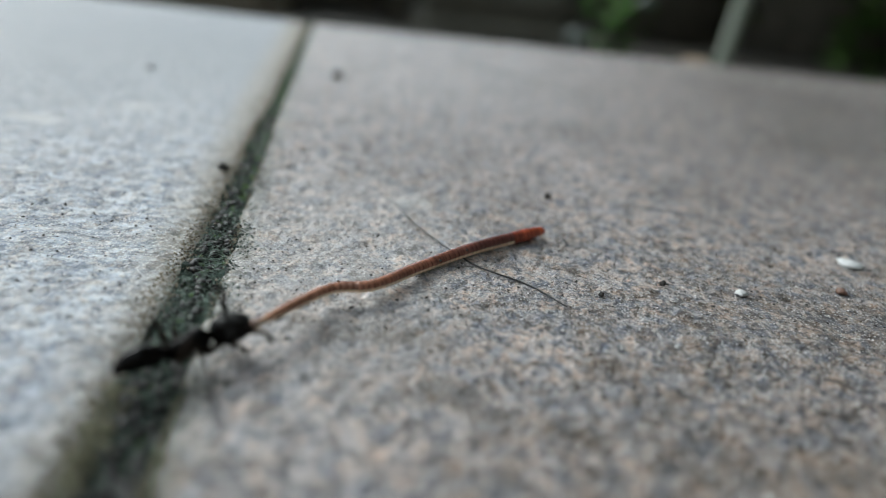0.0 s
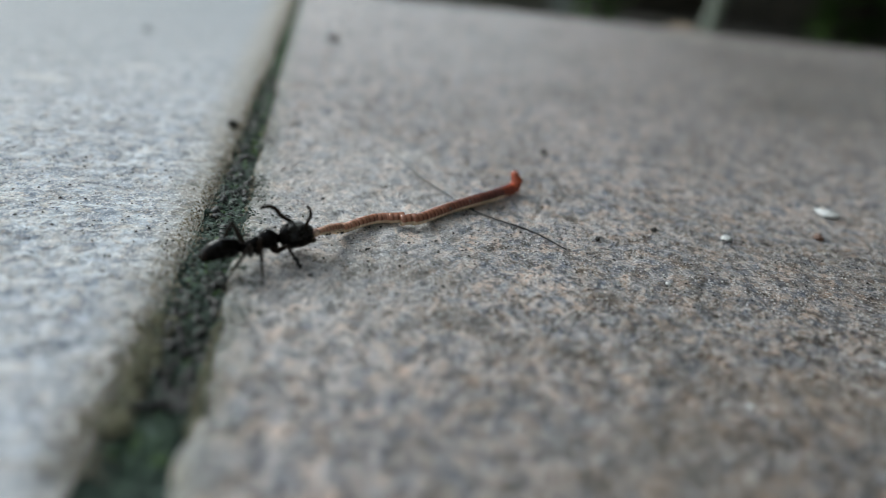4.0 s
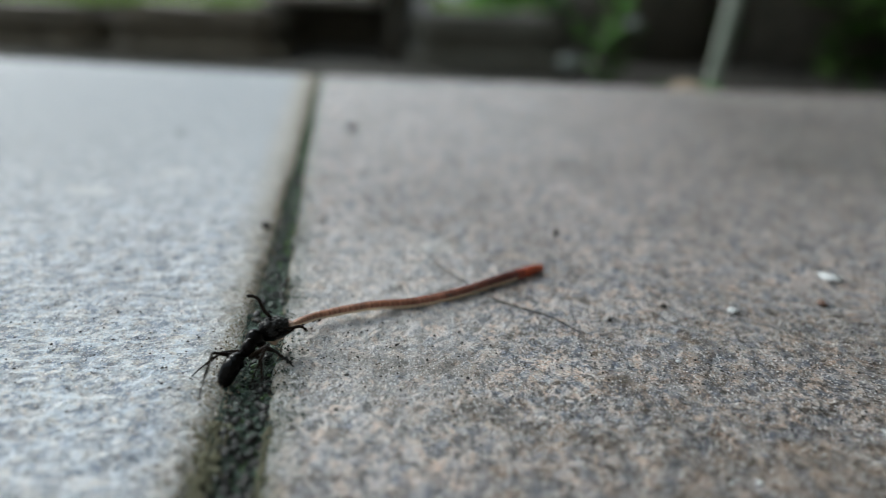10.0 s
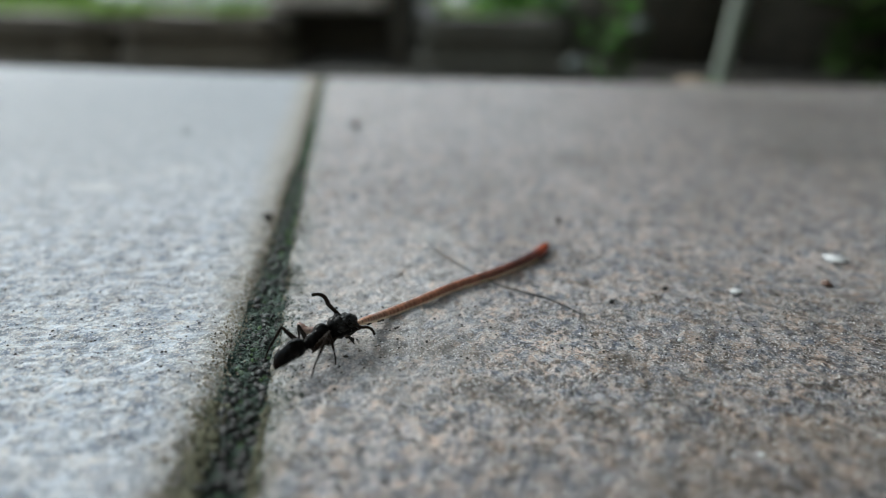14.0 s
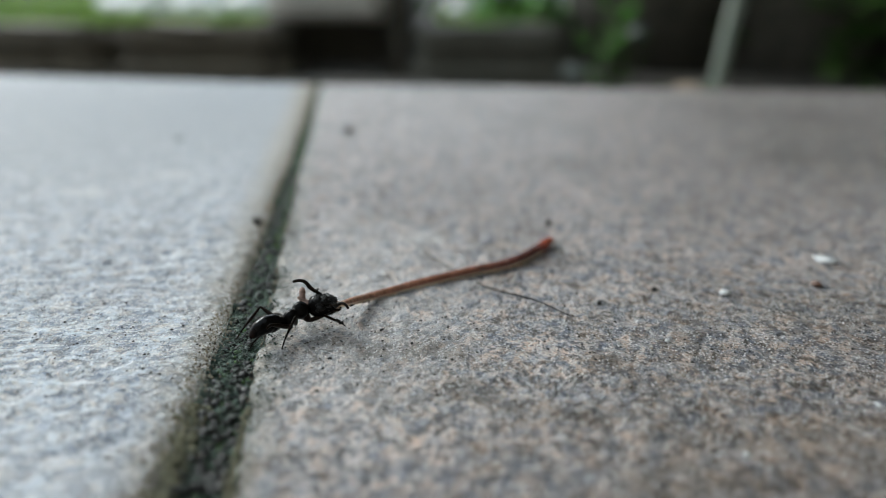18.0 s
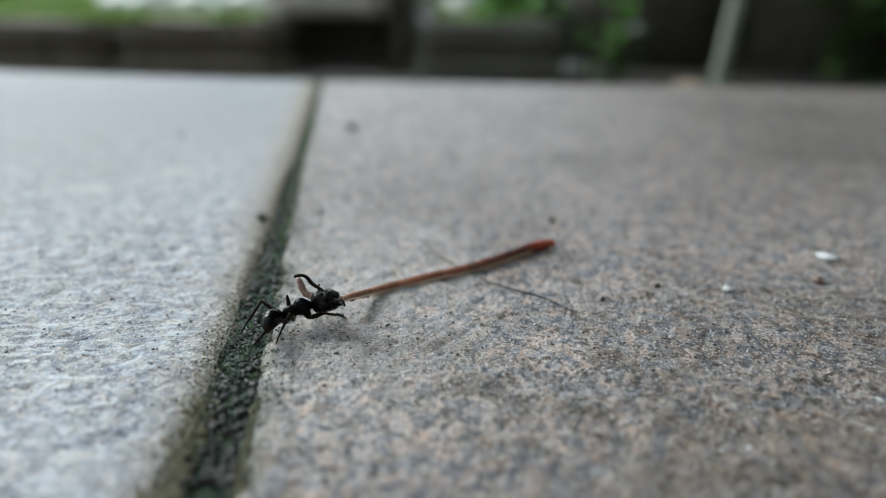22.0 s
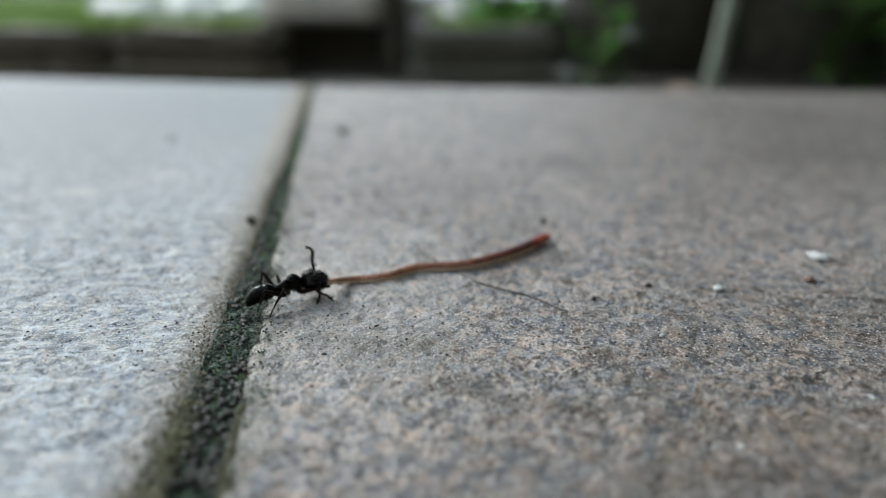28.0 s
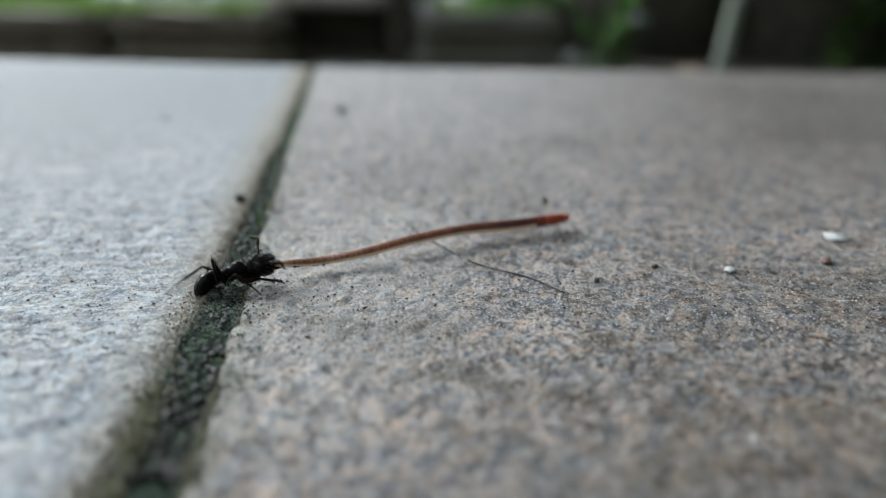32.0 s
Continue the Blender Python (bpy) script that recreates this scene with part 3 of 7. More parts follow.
def grit(name, count, material, low, high, seed, label):
    """Loose grains on the slabs, as one mesh."""
    r = random.Random(seed)
    verts, faces = [], []
    corners = ((1, 0, 0), (-1, 0, 0), (0, 1, 0), (0, -1, 0), (0, 0, 1), (0, 0, -0.5))
    tris = ((0, 2, 4), (2, 1, 4), (1, 3, 4), (3, 0, 4), (2, 0, 5), (1, 2, 5), (3, 1, 5), (0, 3, 5))
    for k in range(count):
        y = 0.036 + 0.09 * r.random() ** 1.4
        x = edge_right(y) + 0.0006 + 0.085 * r.random() ** 1.2 if r.random() < 0.75 else edge_right(y) - float(joint_width(np.array(y))) - 0.001 - 0.05 * r.random()
        s, a = low + (high - low) * r.random() ** 3, r.random() * 6.28
        c, d = math.cos(a), math.sin(a)
        n = len(verts)
        for px, py, pz in corners:
            q = [s * t * r.uniform(0.6, 1.3) for t in (px, py, pz)]
            verts.append((x + c * q[0] - d * q[1], y + d * q[0] + c * q[1], 0.00004 + q[2] * 0.7))
        faces += [tuple(n + i for i in t) for t in tris]
    data = bpy.data.meshes.new(name)
    data.from_pydata(verts, [], faces)
    data.materials.append(material)
    return tagged(new(name, data), label, "grit", kind="stuff")


# Near-white grains whose colour stands in for glints on the slabs.
GLINT = plain("bright_glint", (0.80, 0.80, 0.79), (0.92, 0.92, 0.90), 900, 0.25)
RUST = plain("brown_dirt", (0.05, 0.038, 0.026), (0.12, 0.09, 0.06), 900, 0.9)
grit("dark_grit", 6500, GRIT, 0.00004, 0.00024, 31, "fine dark grit scattered on the slabs")
grit("brown_grit", 4200, RUST, 0.00005, 0.00020, 35, "fine brown dirt scattered on the slabs")
grit("pale_grit", 11000, GLINT, 0.00003, 0.00013, 32, "fine pale grit standing in for glints on the slabs")


def fringe(name, count, material, seed, label, near=0.036, reach=0.10, middle=1.2, spread=0.2, size=0.00013):
    """Grains along both edges of the joint."""
    r = random.Random(seed)
    bm = bmesh.new()
    for k in range(count):
        y = near + reach * r.random() ** 1.3
        f = r.gauss(middle, spread) if r.random() < 0.75 else r.gauss(-0.06, 0.06)
        s = 0.00005 + size * r.random() ** 2
        deep = -0.0009 * min(1.0, max(0.0, 1.25 - f)) if f > 0.5 else -0.0003
        m = Matrix.Translation((in_joint(y, f), y, deep + 0.00005)) @ Euler((r.random() * 6, r.random() * 6, r.random() * 6)).to_matrix().to_4x4() @ Matrix.Diagonal((s * r.uniform(0.7, 1.6), s, s * 0.8, 1))
        n = [bm.verts.new(m @ Vector(p)) for p in ((1, 0, 0), (-1, 0.2, 0), (0, 1, 0), (0.1, -1, 0), (0, 0, 1), (0, 0, -1))]
        for i, j, l in ((0, 2, 4), (2, 1, 4), (1, 3, 4), (3, 0, 4), (2, 0, 5), (1, 2, 5), (3, 1, 5), (0, 3, 5)):
            bm.faces.new((n[i], n[j], n[l]))
    return tagged(part(name, bm, material, pavement), label, kind="stuff")


SAND = plain("tan_sand", (0.20, 0.165, 0.115), (0.36, 0.305, 0.225), 900, 0.8)
BROWN_SAND = plain("brown_sand", (0.05, 0.04, 0.028), (0.14, 0.11, 0.075), 900, 0.85)
fringe("brown_grains", 1300, BROWN_SAND, 33, "brown grains along the edges of the joint")
fringe("pale_grains", 2600, SAND, 34, "pale sand grains along the edges of the joint")
OLIVE = plain("olive_moss", (0.055, 0.055, 0.028), (0.21, 0.195, 0.12), 1200, 0.85)
fringe("olive_moss", 900, OLIVE, 36, "dry olive moss creeping over the joint's edge", 0.040, 0.014, 1.0, 0.12, 0.00034)

hair_path = []
for k in range(41):
    s = k / 40
    hair_path.append((-0.0079 + 0.0242 * s ** 1.02 + 0.0006 * math.sin(s * 9), 0.1053 - 0.0318 * s ** 0.82 - 0.0022 * math.sin(math.pi * s) + 0.0004 * math.sin(s * 17), 0.00013 + 0.00008 * abs(math.sin(s * 6))))
hair_bm = tube(bmesh.new(), hair_path, [0.00005 + 0.000055 * min(1, 3 * (1 - abs(2 * k / 40 - 1.1))) for k in range(41)], 6)
tagged(part("hair", hair_bm, HAIR), "long fine dark hair lying across the slab", "hair")

# ---- behind the paving ----
gx = graded([(-60, -2, 8), (-2, 2, 0.05), (2, 60, 8)])
gy = graded([(-60, -1, 8), (-1, 0.25, 0.2), (0.25, 4, 0.05), (4, 12, 0.8), (12, 90, 10)])
yy, xx = np.meshgrid(gy, gx, indexing="ij")
zz = -0.085 + 0.05 * np.clip((yy - 1.25) / 0.2, 0, 1) + (field(xx, yy, 9, 41) - 0.5) * 0.012 * (yy > 0.3) + (field(xx, yy, 2.5, 42) - 0.5) * 0.02 * (yy > 0.4)
tagged(sheet("ground", xx, yy, zz, EARTH), "damp dark earth beyond the paving", "ground", kind="structure")


def blades(name, count, spot, height, material, seed, label):
    r = random.Random(seed)
    verts, faces = [], []
    for k in range(count):
        x, y, z = spot(r)
        a, h, w = r.random() * 6.28, height * r.uniform(0.5, 1.2), 0.0025 * r.uniform(0.6, 1.3)
        c, d, lean = math.cos(a), math.sin(a), r.uniform(0.1, 0.7) * h
        n = len(verts)
        verts += [(x - w * d, y + w * c, z), (x + w * d, y - w * c, z), (x + lean * 0.35 * c - w * d * 0.7, y + lean * 0.35 * d + w * c * 0.7, z + h * 0.6), (x + lean * 0.35 * c + w * d * 0.7, y + lean * 0.35 * d - w * c * 0.7, z + h * 0.6), (x + lean * c, y + lean * d, z + h)]
        faces += [(n, n + 1, n + 3, n + 2), (n + 2, n + 3, n + 4)]
    data = bpy.data.meshes.new(name)
    data.from_pydata(verts, [], faces)
    data.materials.append(material)
    return tagged(new(name, data), label, "grass", kind="stuff")


blades("grass", 34000, lambda r: (-0.30 - 4.2 * r.random() ** 1.6, 1.2 + 6.0 * r.random() ** 2.4, -0.045), 0.035, GRASS, 51, "bright green lawn beyond the edging")
blades("grass", 2500, lambda r: (r.uniform(-0.02, 0.20), 1.35 + 1.5 * r.random() ** 1.6, -0.045), 0.04, GRASS, 52, "bright green lawn beyond the edging")


def edging(x0, x1, top, seed, material, label, name="edging_timber", y=0.98):
    """Two courses, one on the other."""
    root = tagged(empty(name, pose((x0 + x1) / 2, y, -0.12)), label, "edging", "edging")
    half, height = (x1 - x0) / 2, top + 0.12
    part("lower_course", block(bmesh.new(), -half, half, -0.006, 0.13, 0, height * 0.62, seed, 0.006, 6, 0.012), material, root)
    part("upper_course", block(bmesh.new(), -half + 0.004, half - 0.006, 0.0, 0.125, height * 0.62 + 0.001, height, seed + 20, 0.005, 6, 0.010), material, root)
    return root


edging(-1.30, -0.86, -0.019, 1, TIMBER, "dark weathered timber edging at the lawn")
edging(-0.855, -0.48, -0.021, 2, TIMBER, "dark weathered timber edging at the lawn")
edging(-0.475, -0.228, -0.016, 3, TIMBER, "dark weathered timber edging at the lawn")
edging(-0.055, 0.185, -0.014, 4, DARK_STONE, "dark grey stone edging block", "edging_stone")
step = empty("stone_step")
tagged(step, "grey stone step over a dark hollow", "step")
bm = block(bmesh.new(), -0.285, -0.093, 1.10, 1.45, -0.012, 0.035, 8, 0.004, 6, 0.008)
part("tread", bm, STONE, step)
for x, y, top in ((-0.297, 1.12, -0.010), (-0.091, 1.06, 0.06)):
    part("support", block(bmesh.new(), x, x + 0.03, y, 1.42, -0.10, top, 9, 0.003, 4, 0.006), BARK, step)
part("back_panel", block(bmesh.new(), -0.266, -0.092, 1.17, 1.21, -0.10, -0.013, 9, 0.003, 4, 0.006), BARK, step)


def pebble(x, y, z, size, seed, material=PEBBLE, tone="pale"):
    ob = part("pebble", lump(size, seed, 0.6, 3, 0.3), material)
    ob.location = (x, y, z)
    return tagged(ob, tone + " rounded pebble among the grass", "pebble", "pebbles")


for px, py, size, seed in ((-0.74, 1.60, 0.042, 12), (-0.665, 1.55, 0.040, 13), (-0.60, 1.65, 0.045, 14), (-0.50, 1.57, 0.042, 15), (-0.435, 1.64, 0.040, 16)):
    pebble(px, py, -0.018, size, seed)
pebble(-0.80, 1.72, -0.012, 0.05, 9)
pebble(-0.71, 1.66, -0.012, 0.055, 10)
pebble(-0.56, 1.58, -0.014, 0.045, 11)
pebble(-0.62, 1.75, -0.005, 0.07, 1)
pebble(-0.50, 1.80, -0.010, 0.06, 2)
pebble(-0.38, 1.70, -0.012, 0.05, 3)
pebble(-0.46, 1.62, -0.02, 0.05, 7)
pebble(-0.56, 2.1, 0.0, 0.09, 8)
pebble(0.055, 1.60, -0.012, 0.06, 4)
pebble(0.168, 0.92, -0.066, 0.015, 5, GREY_PEBBLE, "grey")
pebble(0.262, 0.97, -0.016, 0.012, 6, GREY_PEBBLE, "grey")


def trunk(name, x, y, radius, height, seed, material, label, lean=0.0):
    root = empty(name, pose(x, y, -0.09))
    path = [(lean * s * height + 0.01 * math.sin(5 * s + seed), 0, s * height) for s in [k / 14 for k in range(15)]]
    bm = tube(bmesh.new(), path, [radius * (1.25 - 0.25 * min(1, k / 2)) * (1 - 0.25 * k / 14) for k in range(15)], 28, 1.0, 0.12, seed)
    part("trunk", bm, material, root)
    r = random.Random(seed)
    for k in range(7):
        a, start = k * 2.4 + r.random(), Vector(path[7 + k])
        out = Vector((math.cos(a), math.sin(a), 0.55)) * r.uniform(0.45, 0.75)
        limb = [start, start + out * 0.45 + Vector((0, 0, 0.03)), start + out + Vector((0, 0, 0.10))]
        part("limb", tube(bmesh.new(), limb, [radius * 0.32, radius * 0.2, radius * 0.06], 10, 1.0, 0.1, k), material, root)
    return tagged(root, label, "tree")


def leaf_mesh(length, width, fold=0.25):
    """One leaf with a folded midrib, along x."""
    verts, faces = [], []
    for k in range(5):
        s = k / 4
        w = width * math.sin(math.pi * min(0.97, s * 0.92 + 0.06)) ** 0.8
        drop = -0.25 * length * s * s
        verts += [(length * s, -w, drop + fold * w), (length * s, 0, drop), (length * s, w, drop + fold * w)]
    for k in range(4):
        a = 3 * k
        faces += [(a, a + 3, a + 4, a + 1), (a + 1, a + 4, a + 5, a + 2)]
    return verts, faces


def crown(root, name, count, centre, spread, length, material, seed):
    r = random.Random(seed)
    verts, faces = [], []
    lv, lf = leaf_mesh(length, length * 0.32)
    for k in range(count):
        d = Vector((r.gauss(0, 1), r.gauss(0, 1), r.gauss(0, 1))) * 0.5
        p = Vector(centre) + Vector((d.x * spread[0], d.y * spread[1], d.z * spread[2]))
        m = Matrix.Translation(p) @ Euler((r.uniform(-0.6, 0.6), r.uniform(-0.7, 0.9), r.random() * 6.28)).to_matrix().to_4x4() @ Matrix.Scale(r.uniform(0.6, 1.25), 4)
        n = len(verts)
        verts += [tuple(m @ Vector(v)) for v in lv]
        faces += [tuple(n + i for i in f) for f in lf]
    data = bpy.data.meshes.new(name)
    data.from_pydata(verts, [], faces)
    data.materials.append(material)
    ob = new(name, data)
    ob.parent = root
    return ob


# Only the trunks' feet show; the crowns are added to dim the right.
tree = trunk("tree", 0.375, 1.32, 0.135, 2.6, 2, BARK, "dark-barked tree with a dense green crown")
crown(tree, "crown", 3200, (0.2, 0.2, 1.9), (0.9, 0.9, 1.2), 0.16, LEAF, 61)
tree = trunk("tree", 0.665, 1.24, 0.145, 2.4, 5, BARK, "dark-barked tree with a dense green crown")
crown(tree, "crown", 3200, (0.35, 0.0, 1.75), (0.9, 0.9, 1.2), 0.16, LEAF, 62)

stem = empty("cane", pose(0.2318, 0.60, -0.09))
part("stalk", tube(bmesh.new(), [(0.0055 * k / 1.2, 0, 0.05 * k) for k in range(26)], [0.0066 + (0.0009 if k % 5 == 0 else 0) for k in range(26)], 14), STEM, stem)
tagged(stem, "pale grey-green cane leaning up from the earth", "cane")


def shrub(x, y, z, count, spread, length, material, seed, label):
    root = empty("shrub", pose(x, y, -0.09))
    r = random.Random(seed)
    for k in range(7):
        bm = bmesh.new()
        tip = Vector((r.gauss(0, 0.4) * spread[0], r.gauss(0, 0.4) * spread[1], z + 0.09 + r.gauss(0, 0.4) * spread[2]))
        tube(bm, [(0, 0, 0), tip * 0.5 + Vector((0.01, 0, 0.01)), tip], [0.004, 0.003, 0.001], 6)
        part("stem", bm, BARK, root)
    crown(root, "leaves", count, (0, 0, z + 0.09), spread, length, material, seed)
    return tagged(root, label, "shrub")


shrub(0.235, 0.98, -0.045, 34, (0.045, 0.06, 0.06), 0.026, LEAF_LIGHT, 71, "small leafy green plant beside the edging")
shrub(0.155, 1.35, 0.012, 90, (0.14, 0.1, 0.04), 0.04, LEAF_LIGHT, 72, "fresh green plant behind the stone edging")
shrub(0.79, 0.98, 0.02, 320, (0.16, 0.12, 0.26), 0.06, LEAF, 73, "dark green shrub at the foot of the trees")
shrub(0.60, 1.05, -0.03, 45, (0.06, 0.08, 0.12), 0.05, LEAF, 74, "dark green seedling between the trunks")
shrub(0.165, 0.46, -0.035, 16, (0.03, 0.02, 0.014), 0.02, LEAF_LIGHT, 75, "low yellow-green weed behind the paving")

verts, faces = leaf_mesh(0.017, 0.005, 0.4)
data = bpy.data.meshes.new("dry_leaf")
data.from_pydata(verts, [], faces)
data.materials.append(DRY_LEAF)
leaf = new("dry_leaf", data)
leaf.modifiers.new("thickness", "SOLIDIFY").thickness = 0.0006
leaf.matrix_basis = pose(0.113, 0.345, -0.0108, 20, -16, -20)
tagged(leaf, "curled orange-brown dry leaf behind the paving", "leaf")

# Unseen wall, added to close off the sky behind the camera.
wall_bm = block(bmesh.new(), -6, 6, -1.6, -1.4, -0.2, 3.2, 1, 0.002, 4, 0.01)
tagged(part("wall_south", wall_bm, PLASTER), "plain plastered wall added behind the paving, out of view", "wall", kind="structure")

# Unseen wall, added to block sky light from the right.
wall_bm = block(bmesh.new(), 0.60, 0.80, -1.38, 0.70, -0.2, 3.0, 2, 0.002, 4, 0.01)
tagged(part("wall_east", wall_bm, DARK_STONE), "plain dark stone wall added out of view to shade the right", "wall", kind="structure")


# ---- the worm: rigid rings that follow one another ----
WORM_RINGS, STUB_RINGS = 30, 6
WORM_KEYS, ANT_KEYS, DROOP = [], [], [0.7, -0.5, -0.5]


def worm_radius(s):
    """Half the thickness in metres; s runs from the ant (0) to the far tip (1)."""
    r = 0.00022 + 0.00024 * min(1.0, s / 0.06) ** 0.8 + 0.00036 * min(1.0, s / 0.8) ** 0.8
    if s > 0.94:
        r *= 1 - 0.32 * (s - 0.94) / 0.06
    return r


def worm_colour(s):
    stops = ((0.0, (0.58, 0.38, 0.25)), (0.06, (0.44, 0.22, 0.14)), (0.4, (0.34, 0.14, 0.085)), (0.62, (0.225, 0.086, 0.057)), (0.74, (0.13, 0.046, 0.037)), (0.86, (0.11, 0.034, 0.027)), (0.90, (0.40, 0.075, 0.036)), (1.0, (0.54, 0.11, 0.048)))
    for (a, ca), (b, cb) in zip(stops, stops[1:]):
        if s <= b:
            f = (s - a) / (b - a)
            shade = 0.9 + 0.22 * math.sin(s * 61.0) * math.sin(s * 23.0 + 1.0)
            return tuple((x + (y - x) * f) * shade for x, y in zip(ca, cb)) + (1 if s < 0.88 else 0,)
    return (*stops[-1][1], 0)


def worm_ring(name, ra, rb, length, colour, parent, end=0):
    """A ring with three creases, along x and round its middle; end: -1 or 1 closes it with a dome."""
    rows, steps = [], 16
    for k in range(steps + 1):
        s = k / steps
        r = ra + (rb - ra) * s
        crease = 0.075 * math.cos(2 * math.pi * 3 * s)
        tuck = 0.0
        if end > 0 and s > 0.55:
            tuck = 1 - math.sqrt(max(0.02, 1 - ((s - 0.55) / 0.45) ** 2))
        if end < 0 and s < 0.45:
            tuck = 1 - math.sqrt(max(0.02, 1 - ((0.45 - s) / 0.45) ** 2))
        q = r * (1 - crease * 0.5) * (1 - tuck) * 1000
        rows.append(((s - 0.5) * length * 1000, q, q * 0.94, 0))
    ob = part(name, loft(rows, 16), WORM, parent)
    ob.color = colour
    return ob


worm = tagged(empty("worm"), "reddish-brown earthworm stretched across the slab, gripped by the ant", "worm")
RING_LENGTH = 0.00185
rings, stub = [], []
for k in range(WORM_RINGS):
    s = (k + 0.5) / WORM_RINGS
    half = 0.5 / WORM_RINGS
    rings.append(worm_ring("ring", worm_radius(s - half), worm_radius(s + half), RING_LENGTH, worm_colour(s), worm, 1 if k == WORM_RINGS - 1 else 0))
for k in range(STUB_RINGS):
    s = (k + 0.5) / STUB_RINGS
    stub.append(worm_ring("ring", 0.00050 - 0.00012 * s, 0.00050 - 0.00012 * (s + 0.17), 0.0014, (0.40, 0.265, 0.215, 0.4), worm, 1 if k == STUB_RINGS - 1 else 0))
for k, dx, dy, dz, size, long in ((1, 0.0005, -0.36, -0.34, 0.00017, 3.2), (3, 0.0002, -0.55, -0.5, 0.00013, 1.3), (3, 0.0007, -0.5, -0.45, 0.00015, 1.2), (4, 0.0, -0.5, -0.45, 0.00021, 1.2), (17, 0.0, -0.6, 0.35, 0.00017, 1.0), (20, 0.0, -0.6, 0.45, 0.00014, 1.0)):
    bm = lump(size, k, 0.8, 2, 0.6)
    for v in bm.verts:
        v.co.x *= long
    ob = part("soil_grain", bm, GRIT, rings[k], "black grain of soil stuck to the skin")
    r = worm_radius((k + 0.5) / WORM_RINGS)
    k = r / math.hypot(dy, dz)
    ob.location = (dx, dy * k, dz * k)


def smooth(points, count):
    """Evenly spaced places on a rounded line through the points."""
    pts = [Vector(p) for p in points]
    pts = [pts[0] * 2 - pts[1]] + pts + [pts[-1] * 2 - pts[-2]]
    fine = []
    for a, b, c, d in zip(pts, pts[1:], pts[2:], pts[3:]):
        for k in range(24):
            t = k / 24
            fine.append(0.5 * ((2 * b) + (c - a) * t + (2 * a - 5 * b + 4 * c - d) * t * t + (3 * b - a - 3 * c + d) * t ** 3))
    fine.append(pts[-2])
    run = [0.0]
    for a, b in zip(fine, fine[1:]):
        run.append(run[-1] + (b - a).length)
    out, n = [], 0
    for k in range(count):
        want = run[-1] * k / (count - 1)
        while n < len(run) - 2 and run[n + 1] < want:
            n += 1
        f = (want - run[n]) / max(1e-9, run[n + 1] - run[n])
        out.append(fine[n].lerp(fine[n + 1], f))
    return out


def frame_along(place, way, up=Vector((0, 0, 1))):
    """A pose at place with x along way and z near up."""
    x = way.normalized()
    y = up.cross(x)
    y = y.normalized() if y.length > 1e-5 else Vector((0, 1, 0))
    z = x.cross(y)
    m = Matrix((x, y, z)).transposed().to_4x4()
    m.translation = place
    return m


def worm_at(t, a, b, c, d, e, f, g, hold, tail):
    """The worm's line at t seconds, in millimetres: from the ant's jaws to the far tip, and the free end beyond the jaws."""
    line = smooth([Vector(p) * 0.001 for p in (a, b, c, d, e, f, g)], 2 * WORM_RINGS + 1)
    poses = [frame_along(line[2 * k + 1], line[2 * k + 2] - line[2 * k]) for k in range(WORM_RINGS)]
    grip, end = Vector(a) * 0.001, Vector(tail) * 0.001
    line = smooth([grip, Vector(hold) * 0.001, end], 2 * STUB_RINGS + 1)
    poses += [frame_along(line[2 * k + 1], line[2 * k + 2] - line[2 * k]) for k in range(STUB_RINGS)]
    WORM_KEYS.append((t, poses))


# ---- the ant ----
ant = tagged(empty("ant"), "black ant with soil-crusted head pulling a worm backwards", "ant")
body = part("middle_body", loft([(-1.75, 0.177, 0.198, -0.12), (-1.7, 0.478, 0.541, -0.12), (-1.4, 0.666, 0.79, -0.08), (-0.9, 0.728, 0.853, -0.02), (-0.5, 0.723, 0.836, 0.02), (-0.3, 0.61, 0.701, 0.04), (-0.15, 0.678, 0.746, 0.06), (0, 0.836, 0.881, 0.1), (0.3, 0.972, 0.994, 0.13), (0.7, 1.017, 1.017, 0.12), (1.05, 0.949, 0.949, 0.06), (1.35, 0.666, 0.707, 0), (1.6, 0.395, 0.437, -0.08), (1.85, 0.281, 0.322, -0.12)], 24, 0.05, 3), CHITIN, ant)
part("waist", loft([(-2.35, 0.156, 0.179, -0.15), (-2.25, 0.30, 0.44, -0.04), (-2.05, 0.38, 0.68, 0.04), (-1.85, 0.33, 0.52, -0.02), (-1.65, 0.187, 0.239, -0.15)], 16, 0.03, 4), CHITIN, ant)


def curled(rows, bend, sides, name, material):
    """A body whose middle line curls downwards by so many degrees: rows of distance, half width, half height (mm); its chord lies along -x."""
    bm, place, way, last, rings = bmesh.new(), Vector(), Vector((-1, 0, 0)), 0.0, []
    total = rows[-1][0]
    for d, w, h in rows:
        a = radians(bend) * (d / total) ** 1.3
        way = Vector((-math.cos(a), 0, -math.sin(a)))
        place = place + way * (d - last)
        last = d
        rings.append((place.copy(), Vector((-way.z, 0, way.x)) * -1, w, h))
    tilt = Matrix.Rotation(math.atan2(-place.z, -place.x), 3, "Y")
    made = []
    for p, up, w, h in rings:
        ring = []
        for k in range(sides):
            a = 2 * math.pi * k / sides
            ring.append(bm.verts.new(tilt @ (p + Vector((0, w * math.cos(a), 0)) + up * h * math.sin(a)) * 0.001))
        made.append(ring)
    for a, b in zip(made, made[1:]):
        for k in range(sides):
            bm.faces.new((a[k], a[(k + 1) % sides], b[(k + 1) % sides], b[k]))
    bm.faces.new(made[0][::-1])
    bm.faces.new(made[-1])
    bmesh.ops.recalc_face_normals(bm, faces=bm.faces)
    return part(name, bm, material, ant)


